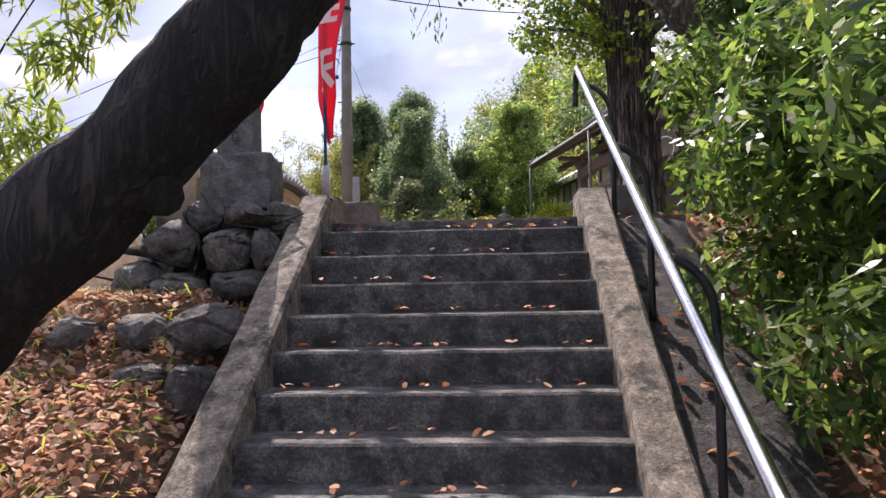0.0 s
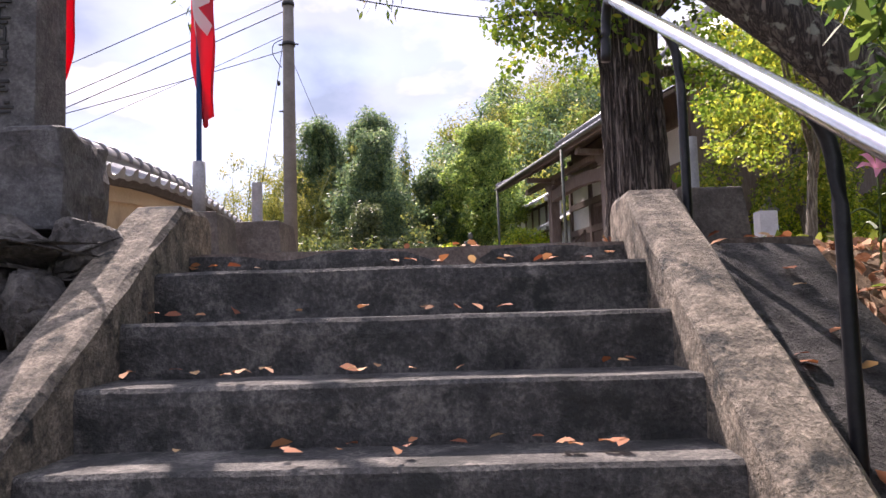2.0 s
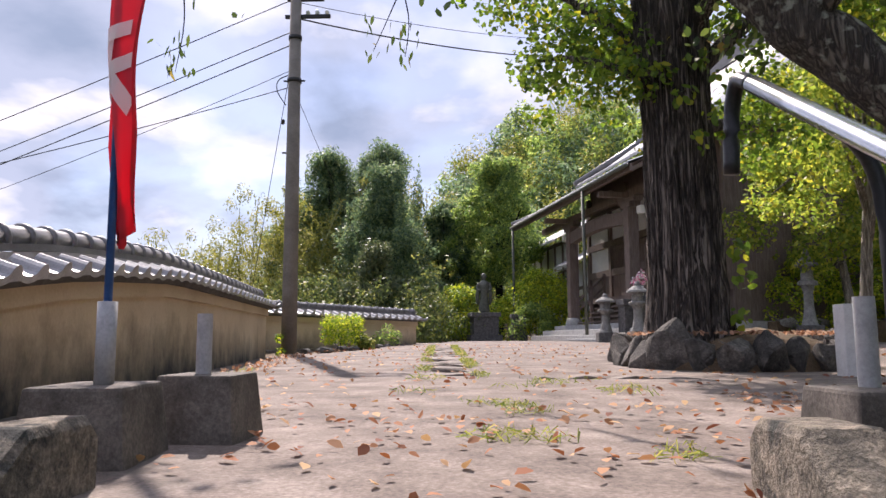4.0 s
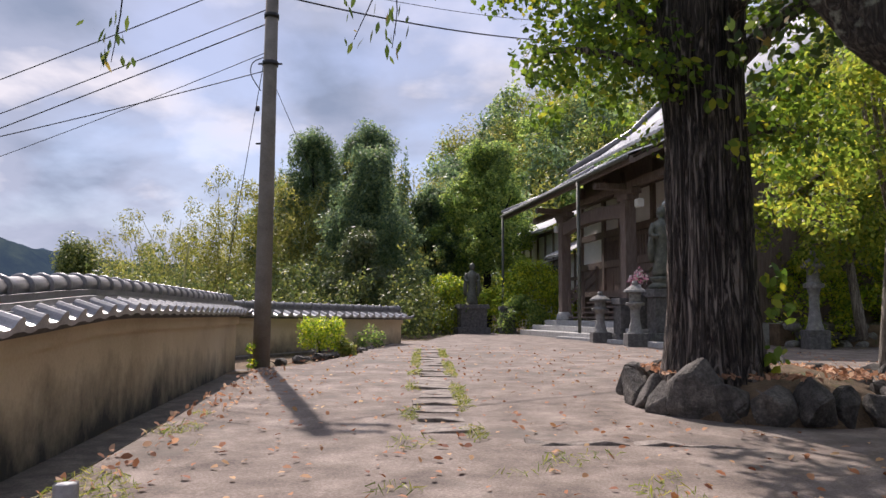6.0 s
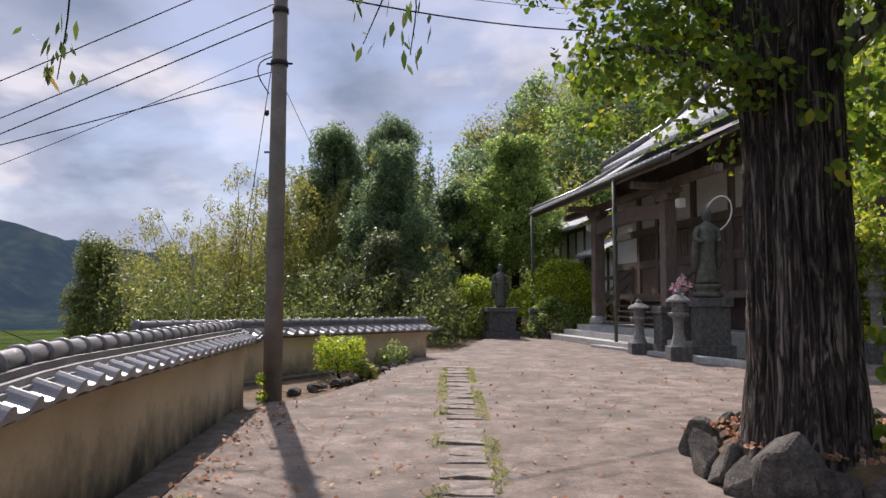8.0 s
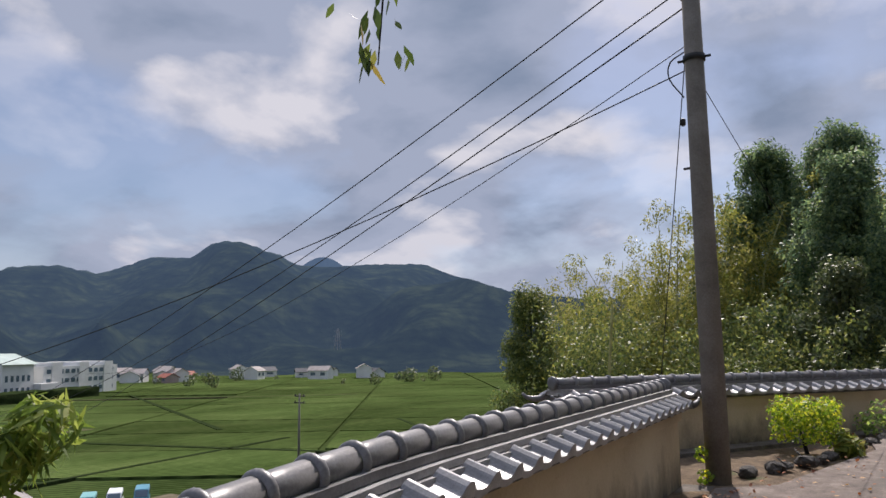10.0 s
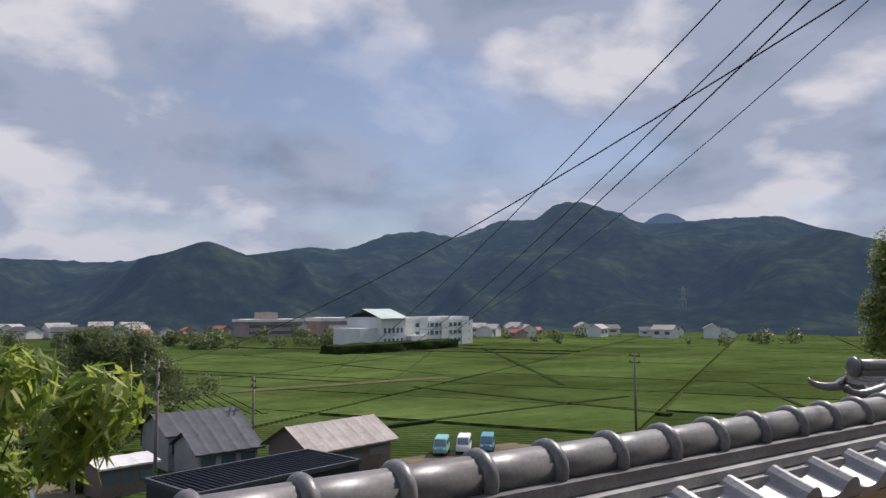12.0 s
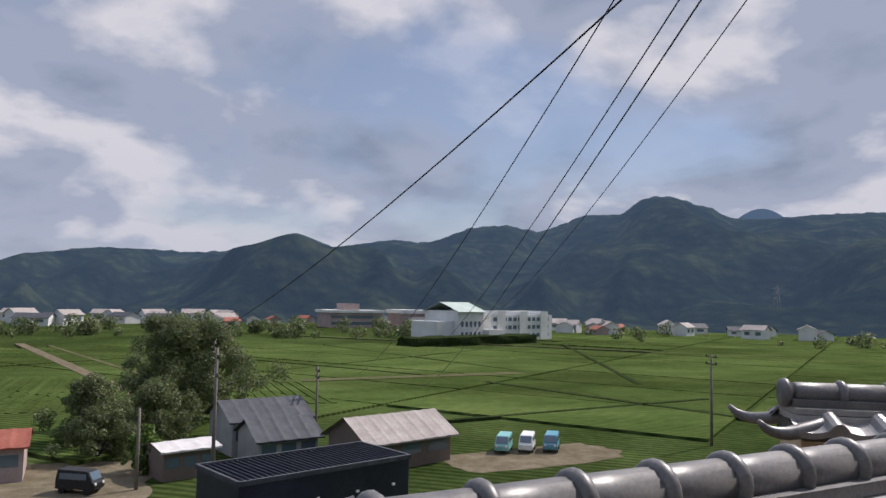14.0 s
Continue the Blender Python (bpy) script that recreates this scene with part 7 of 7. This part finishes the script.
foliage_tree("village_tree", "dark rounded tree below a huge tree", (-86.0, 1.5, VZ), 6.8, 4.5, 0.5, 15000, 0.3, "leaflet", "far_leaf", 402, "cherry_bark", 0.3, 1.1, 60, "village trees", 0.3)
foliage_tree("village_tree", "small green shrub by a tin shed", (-72.0, 7.0, VZ), 3.6, 2.0, 0.3, 3000, 0.3, "leaflet", "shrub_leaf", 403, "cherry_bark", 0.1, 0.6, 30, "village trees", 0.3)
foliage_tree("village_tree", "dark spreading tree below a huge tree", (-83.5, 7.8, VZ), 6.0, 4.2, 0.4, 14000, 0.28, "leaflet", "far_leaf", 404, "cherry_bark", 0.25, 1.0, 60, "village trees", 0.3)
foliage_tree("village_tree", "dark spreading shrub tree behind the sheds", (-78.5, 3.0, VZ), 4.6, 3.6, 0.3, 11000, 0.26, "leaflet", "far_leaf", 405, "cherry_bark", 0.2, 0.9, 50, "village trees", 0.3)
# school and town at the foot of the hills
t = thing("school_building", (-264.5, 116.0, VZ), "white hall with pale green gabled roof beyond the fields", "building", turn=24)
for nm, a, b, mat in (("hall", (-9, -7, -1), (9, 7, 12), "far_white"), ("annex", (-7, -16, -1), (7, -7, 8), "far_white"), ("porch", (4, 7, -1), (12, 16, 5), "far_white")):
    part(nm, boxm(a, b), M[mat], t)
bm = bmesh.new()
for s in (1, -1):
    bm.faces.new([bm.verts.new(v) for v in ((s * 10, -8, 11.6), (s * 10, 8, 11.6), (0, 8, 15.2), (0, -8, 15.2))])
part("roof", bm, M["green_roof"], t, "pale green metal roof")
for i in range(5):
    for z in (2, 6):
        part("window", boxm((8.95, -5.5 + i * 2.4, z), (9.05, -4.3 + i * 2.4, z + 2)), M["glass"], t)
t = thing("school_building", (-274.6, 146, VZ), "long white three-storey school beyond the fields", "building", turn=24)
part("wall", boxm((-6, -20, -1), (6, 20, 10.5)), M["far_white"], t)
for k, y in enumerate((-14, 0, 14)):
    part("stair_tower", boxm((-7, y - 2.5, -1), (6.5, y + 2.5, 12.0)), M["far_white"], t)
for i in range(12):
    for z in (1.5, 4.8, 8.0):
        part("window", boxm((5.95, -18.6 + i * 3.1, z), (6.1, -16.6 + i * 3.1, z + 1.5)), M["glass"], t)
bm = bmesh.new(); add_box(bm, (-4, -34, -0.5), (6, 30, 3.0)); bmesh.ops.subdivide_edges(bm, edges=bm.edges, cuts=12, use_grid_fill=True); roughen(bm, 0.8, 0.4)
ob = link_mesh("school_hedge", bm, M["ditch"]); ob.matrix_world = pose(-248, 117, VZ, 0, 0, 24); tagged(ob, "dark hedge and bank before the school", "hedge")
t = thing("hotel_building", (-400, 109.6, VZ), "pinkish hotel block with flat roof below the hills", "building", turn=12)
part("wall", boxm((-8, -16, -1), (8, 16, 8)), M["far_pink"], t); part("roof", boxm((-9, -17, 8), (9, 17, 9.5)), M["far_white"], t); part("penthouse", boxm((-5, -6, 9.5), (5, 3, 13)), M["far_pink"], t)
for z in (1.5, 5):
    part("window_band", boxm((8, -15, z), (8.1, 15, z + 1.6)), M["glass"], t)
t = thing("hotel_building", (-404, 149.6, VZ), "low white flat-roofed block below the hills", "building", turn=14)
part("wall", boxm((-8, -14, -1), (8, 14, 8)), M["far_pink"], t); part("roof", boxm((-9, -15, 8), (9, 15, 10)), M["far_white"], t)
rnd = random.Random(12)
proto = {}
for i in range(60):
    az = radians(rnd.choice([rnd.uniform(62, 104), rnd.uniform(82, 104), rnd.uniform(40, 66)]))
    r = rnd.uniform(395, 470) if az > radians(66) else rnd.uniform(380, 440)
    x, y = -r * math.sin(az), r * math.cos(az)
    kind = i % 5
    m = pose(x, y, VZ, 0, 0, rnd.uniform(0, 180))
    if kind not in proto:
        proto[kind] = house("town_house", (x, y, VZ), (7, 8, 6.5, 9, 7)[kind], (10, 12, 9, 16, 11)[kind], (3.5, 5.5, 3.2, 4, 5)[kind], (1.8, 2.2, 1.6, 2, 2)[kind], rnd.uniform(0, 180), ("far_white", "far_white", "far_pink", "far_white", "far_white")[kind], ("slate", "corrugated", "rust", "slate", "corrugated")[kind], "small distant house of the town below the hills", 0.6, 2, "town houses")
    else:
        copy_thing(proto[kind], m)
# pylon
t = thing("pylon", (-420, 442, VZ), "lattice power pylon at the foot of the hills", "pylon")
for s in ((1, 1), (1, -1), (-1, 1), (-1, -1)):
    bm = bmesh.new(); tube(bm, [(s[0] * 3.6, s[1] * 3.6, 0), (s[0] * 1.2, s[1] * 1.2, 22), (s[0] * 0.5, s[1] * 0.5, 32)], 0.22, 5); part("leg", bm, M["grey_tube"], t)
for k in range(6):
    z = 4 + k * 4.6
    w = 3.6 - 2.4 * z / 22 if z < 22 else 1.0
    bm = bmesh.new(); tube(bm, [(-w, -w, z), (w, w, z + 3)], 0.12, 4); tube(bm, [(w, -w, z), (-w, w, z + 3)], 0.12, 4); part("brace", bm, M["grey_tube"], t)
for z in (22, 26, 30):
    part("arm", boxm((-4.5, -0.2, z), (4.5, 0.2, z + 0.3)), M["grey_tube"], t)
# tree belt at the town
g = np.random.default_rng(5)
cen, rad = [], []
for _ in range(150):
    az, r = radians(g.uniform(36, 106)), g.uniform(300, 430)
    if g.random() < 0.55:
        az, r = radians(g.uniform(66, 104)), g.uniform(290, 340)
    s = g.uniform(1.5, 4.0)
    cen.append((-r * math.sin(az), r * math.cos(az), VZ + s * 0.9)); rad.append((s, s, s * 1.0))
p_, n_ = clumps(g, cen, rad, 16000, 0.4)
ob = leaf_cloud("far_tree_belt", p_, n_, 1.3, "leaflet", M["far_leaf"], g); tagged(ob, "scattered dark trees along the foot of the hills", "trees", kind="stuff")


# ---- hills across the valley ----
RIDGE = [(106, 1.6), (99.7, 2.0), (97.7, 2.7), (93.2, 3.3), (90.2, 3.35), (87.4, 3.2), (85, 3.35), (83, 3.9), (79.6, 4.95), (76.6, 4.0), (72, 4.65), (69.6, 4.5), (65.6, 5.8), (63.4, 5.95), (60.7, 5.5), (56.9, 6.8), (54.7, 6.8), (52.7, 8.05), (51, 8.15), (48.6, 7.35), (46.6, 6.45), (44.8, 6.4), (42.8, 6.4), (40.1, 6.55), (37.1, 6.5), (33.6, 5.45), (30.2, 4.35), (24, 3.6), (0, 4.5), (-40, 5), (-100, 4), (-170, 3), (-254, 1.6)]


def ridge_el(az):
    for (a1, e1), (a0, e0) in zip(RIDGE, RIDGE[1:]):
        if a0 <= az <= a1:
            f = (az - a0) / (a1 - a0)
            f = f * f * (3 - 2 * f) * 0.5 + f * 0.5
            return e0 + (e1 - e0) * f
    return 2.0


def build_hills():
    m, N, L, B = node_mat("far_forest")
    tc = N.new("ShaderNodeTexCoord")
    n1 = N.new("ShaderNodeTexNoise"); n1.inputs["Scale"].default_value = 0.022; n1.inputs["Detail"].default_value = 8; n1.inputs["Roughness"].default_value = 0.62
    L.new(tc.outputs["Object"], n1.inputs[0])
    r = N.new("ShaderNodeValToRGB"); r.color_ramp.elements.new(0.5)
    for el, p, c in zip(r.color_ramp.elements, (0.35, 0.5, 0.66), ((0.004, 0.007, 0.006), (0.011, 0.016, 0.010), (0.032, 0.040, 0.020))):
        el.position, el.color = p, (*c, 1)
    # tree crowns: lit tops and shaded gaps put into the base colour
    vo = N.new("ShaderNodeTexVoronoi"); vo.inputs["Scale"].default_value = 0.085; vo.inputs["Randomness"].default_value = 1.0
    L.new(tc.outputs["Object"], vo.inputs[0])
    inv = N.new("ShaderNodeMapRange"); inv.inputs[1].default_value, inv.inputs[2].default_value, inv.inputs[3].default_value, inv.inputs[4].default_value = 0.1, 0.8, 1.0, 0.0
    L.new(vo.outputs["Distance"], inv.inputs[0])
    mixf = N.new("ShaderNodeMix"); mixf.inputs[0].default_value = 0.13
    L.new(n1.outputs["Fac"], mixf.inputs[2]); L.new(inv.outputs[0], mixf.inputs[3])
    L.new(mixf.outputs[0], r.inputs[0]); L.new(r.outputs[0], B.inputs["Base Color"])
    B.inputs["Roughness"].default_value = 1.0
    B.inputs["Specular IOR Level"].default_value = 0.0
    # distance haze put in as blue emission, stronger farther out
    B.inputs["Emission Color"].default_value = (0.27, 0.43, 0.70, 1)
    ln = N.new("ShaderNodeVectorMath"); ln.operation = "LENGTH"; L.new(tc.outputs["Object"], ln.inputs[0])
    haze_glow = N.new("ShaderNodeMapRange"); haze_glow.inputs[1].default_value, haze_glow.inputs[2].default_value, haze_glow.inputs[3].default_value, haze_glow.inputs[4].default_value = 450, 1200, 0.092, 0.17
    L.new(ln.outputs["Value"], haze_glow.inputs[0]); L.new(haze_glow.outputs[0], B.inputs["Emission Strength"])
    b = N.new("ShaderNodeBump"); b.inputs["Strength"].default_value = 0.9; b.inputs["Distance"].default_value = 9
    L.new(mixf.outputs[0], b.inputs["Height"]); L.new(b.outputs[0], B.inputs["Normal"])
    azs = list(np.arange(-254, 18, 2.0)) + list(np.arange(18, 106.01, 0.3))
    rs = list(range(470, 1200, 24)) + [1200, 1320, 1500]
    verts = []
    for az in azs:
        a = radians(az)
        top = math.tan(radians(ridge_el(az))) * 1200 + 1.6
        for q, rr_ in enumerate(rs):
            f = (rr_ - 470) / 730
            x, y = -rr_ * math.sin(a), rr_ * math.cos(a)
            lump = noise.noise(Vector((x * 0.0045, y * 0.0045, 1.0)))
            lump2 = noise.noise(Vector((x * 0.016, y * 0.016, 4.0)))
            spur = 1 - 2.2 * abs(noise.noise(Vector((az * 0.14 + lump * 0.9, rr_ * 0.0026, 8.0))))
            if rr_ <= 1200:
                z = VZ + (top - VZ) * sstep(0, 1, f) ** 1.1
                z += (1 - f) * sstep(0, 0.25, f) * (lump * 85 + spur * 36) + lump2 * 22 * sstep(0, 0.2, f) * (1 - 0.75 * f)
                z = min(z, 1.6 + rr_ * math.tan(radians(ridge_el(az) * 0.985 if rr_ < 1200 else ridge_el(az))))
            else:
                z = top - (rr_ - 1200) * 0.4
            if rr_ == 1200:
                z += noise.noise(Vector((az * 1.7, 0, 0))) * 3
            verts.append((x, y, max(z, VZ - 3)))
    w = len(rs)
    faces = [(i * w + j, i * w + j + 1, (i + 1) * w + j + 1, (i + 1) * w + j) for i in range(len(azs) - 1) for j in range(w - 1)]
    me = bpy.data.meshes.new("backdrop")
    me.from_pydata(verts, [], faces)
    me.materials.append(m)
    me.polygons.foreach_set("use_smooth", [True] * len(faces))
    tagged(new("backdrop", me), "blue-green wooded hills across the valley, haze put in as emission", "hills", kind="structure")
    # a farther peak showing through a saddle
    bm = bmesh.new()
    pts = []
    for k in range(21):
        f = k / 20
        a = radians(41.5 + 6.6 * f)
        h = math.tan(radians(5.0 + 2.1 * math.sin(math.pi * f) ** 1.3)) * 2300
        pts.append((-2300 * math.sin(a), 2300 * math.cos(a), h))
    lo = [bm.verts.new((x, y, -20)) for x, y, h in pts]; hi = [bm.verts.new(q) for q in pts]; bk = [bm.verts.new((x * 1.2, y * 1.2, -20)) for x, y, h in pts]
    for i in range(20):
        bm.faces.new((lo[i], lo[i + 1], hi[i + 1], hi[i])); bm.faces.new((hi[i], hi[i + 1], bk[i + 1], bk[i]))
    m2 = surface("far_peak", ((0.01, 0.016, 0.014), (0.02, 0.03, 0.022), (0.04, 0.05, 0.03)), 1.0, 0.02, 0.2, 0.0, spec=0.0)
    # the peak's haze is a blue emission over its forest colour
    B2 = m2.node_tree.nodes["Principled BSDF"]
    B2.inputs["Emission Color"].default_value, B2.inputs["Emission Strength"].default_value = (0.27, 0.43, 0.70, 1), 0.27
    ob = link_mesh("backdrop", bm, m2, True); tagged(ob, "farther peak behind the hills, pale blue from emission as haze", "hills", kind="structure")


build_hills()


# ---- leaves and small growth on the ground ----
def scatter(name, label, n, region, zf, size, mat, seed, shape="oval", kind="stuff", lift=0.012, flat=0.35, category="leaves"):
    g = np.random.default_rng(seed)
    pts = []
    while len(pts) < n:
        x, y = g.uniform(region[0], region[1]), g.uniform(region[2], region[3])
        z = zf(x, y, g)
        if z is not None:
            pts.append((x, y, z + lift + g.uniform(0, lift)))
    p = np.array(pts)
    nn = np.zeros((n, 3)); nn[:, 2] = 1
    ob = leaf_cloud(name, p, nn, size, shape, M[mat], g, flat, fold=0.35)
    return tagged(ob, label, category, kind=kind)


def on_bank(x, y, g):
    if x < -1.05 or x > 1.66:
        return ground_z(x, y) + 0.02
    return None


scatter("leaf_litter", "dry brown leaf litter on the bank", 15000, (-4.2, -1.05, -4.6, -0.6), on_bank, 0.056, "dry_leaf", 501, flat=0.6)
scatter("leaf_litter", "dry brown leaf litter on the eastern bank", 8000, (1.64, 4.5, -3.6, 3.0), on_bank, 0.06, "dry_leaf", 502, flat=0.6)
scatter("bank_grass", "sparse green grass on the bank", 700, (-3.6, -1.2, -3.0, -0.7), on_bank, 0.10, "grass", 503, "blade", lift=0.03, flat=1.2, category="grass")
scatter("bank_grass", "sparse green plants on the eastern bank", 500, (1.7, 3.6, -3.0, 1.0), on_bank, 0.10, "grass", 504, "lance", lift=0.03, flat=1.2, category="grass")


def on_steps(x, y, g):
    k = 0 if y >= 0 else (1 if y > -0.335 else 1 + math.ceil((-0.335 - y) / 0.268))
    if k > 11 or y > 0.1:
        return None
    front = 0.0 if k == 0 else -0.335 - 0.268 * (k - 1)
    if k and y - front > (0.335 if k == 1 else 0.268) - 0.05:
        return None
    if y - front < 0.045:
        return None
    return (0.0 if k == 0 else -0.09 - 0.175 * (k - 1)) + 0.01


scatter("fallen_leaves", "curled brown and orange leaves on the steps", 190, (-0.8, 0.8, -3.0, 0.0), on_steps, 0.05, "fallen", 505, flat=0.28)
scatter("fallen_leaves", "curled brown leaves on the pebbled strip", 60, (1.1, 1.55, -2.9, 0.3), lambda x, y, g: min(-0.02, -0.06 + 0.575 * (y + 0.1)), 0.065, "fallen", 506, flat=0.3)


def on_yard(x, y, g):
    if x < wall_x(y) + 0.6 or math.hypot((x - 2.95) / 1.0, y - 6.4) < 1.6:
        return None
    return yard_z(y) if g.random() < 1.0 / (1 + 0.05 * y) else None


scatter("fallen_leaves", "pale brown leaves strewn over the yard", 2100, (-2.6, 7.5, 0.5, 16), on_yard, 0.052, "fallen", 507, flat=0.3)
scatter("fallen_leaves", "brown leaves drifted at the top of the stairs", 160, (-0.8, 1.6, 0.05, 2.2), lambda x, y, g: yard_z(y), 0.05, "fallen", 508, flat=0.35)
scatter("leaf_litter", "dry leaves drifted along the wall foot", 170, (-3.1, -1.7, 2.5, 10), lambda x, y, g: (0.015 * y if wall_x(y) + 0.5 < x < wall_x(y) + 0.95 and g.random() < 0.8 else None), 0.06, "dry_leaf", 509, flat=0.6)
scatter("leaf_litter", "dry leaves among the rocks of the tree ring", 700, (1.9, 4.1, 5.2, 7.6), lambda x, y, g: (0.42 if 0.5 < math.hypot(x - 2.95, y - 6.35) < 1.15 else None), 0.06, "dry_leaf", 510, flat=0.8)


def path_x(y):
    return -0.04 - 0.043 * (y - 5.0)


scatter("path_grass", "yellow-green grass tufts along the stone path", 1900, (-1.0, 0.7, 4.4, 14.5), lambda x, y, g: (yard_z(y) if 0.17 < abs(x - path_x(y)) < 0.32 and noise.noise(Vector((x * 1.2, y * 0.9, 7))) > -0.05 else None), 0.075, "grass", 511, "blade", lift=0.015, flat=1.0, category="grass")
scatter("yard_grass", "grass tufts in a crack of the yard", 260, (-0.4, 1.6, 2.8, 4.9), lambda x, y, g: (yard_z(y) if noise.noise(Vector((x * 2.2, y * 2.2, 2))) > 0.32 else None), 0.07, "grass", 512, "blade", lift=0.015, flat=1.0, category="grass")

scatter("yard_grass", "yellow-green grass tufts in the gutter along the wall", 520, (-2.4, -1.2, 2.6, 5.6), lambda x, y, g: (yard_z(y) if wall_x(y) + 0.55 < x < wall_x(y) + 1.0 and noise.noise(Vector((x * 2.0, y * 1.6, 4))) > 0.1 else None), 0.06, "grass", 513, "blade", lift=0.012, flat=1.0, category="grass")
scatter("yard_grass", "yellowish grass tufts at the head of the stairs", 420, (-0.5, 0.9, 0.6, 2.4), lambda x, y, g: (yard_z(y) if noise.noise(Vector((x * 1.7, y * 1.7, 12))) > 0.18 else None), 0.06, "grass", 514, "blade", lift=0.012, flat=1.0, category="grass")

# ---- stone path let into the yard ----
path = thing("stone_path", (0, 0, 0), "line of worn stepping slabs let into concrete", "path", kind="structure")
g = random.Random(6)
y = 4.9
while y < 14.8:
    l = g.uniform(0.24, 0.42)
    w = g.uniform(0.34, 0.46)
    bm = bmesh.new(); add_box(bm, (-w / 2, -l / 2, -0.06), (w / 2, l / 2, 0.012), 0.01)
    bmesh.ops.subdivide_edges(bm, edges=bm.edges, cuts=1, use_grid_fill=True)
    roughen(bm, 0.03, 6, y)
    ob = part("slab", bm, M["slab"], path)
    ob.matrix_local = pose(path_x(y) + g.uniform(-0.03, 0.03), y, yard_z(y), g.uniform(-1.5, 1.5), g.uniform(-2, 2), g.uniform(-6, 6))
    y += l + g.uniform(0.07, 0.16)
for (x0, y0, x1, y1, w) in ((0.55, 4.35, 1.25, 4.42, 0.16), (1.3, 4.38, 2.0, 4.3, 0.15)):
    bm = bmesh.new(); d = math.hypot(x1 - x0, y1 - y0)
    add_box(bm, (-d / 2, -w / 2, -0.05), (d / 2, w / 2, 0.004), 0.012); bmesh.ops.subdivide_edges(bm, edges=bm.edges, cuts=3, use_grid_fill=True); roughen(bm, 0.04, 6, x0)
    ob = part("slab", bm, M["slab"], path); ob.matrix_local = pose((x0 + x1) / 2, (y0 + y1) / 2, yard_z(4.3), 0, 0, math.degrees(math.atan2(y1 - y0, x1 - x0)))

bm = bmesh.new(); limb(bm, [(-4.62, 11.75, 0.3), (-4.60, 11.75, 1.2), (-4.50, 11.72, 2.15)], 0.022, 0.018, 8, 8)
ob = link_mesh("bamboo_stake", bm, M["culm"], True); tagged(ob, "yellow bamboo stake standing behind the wall", "stake")
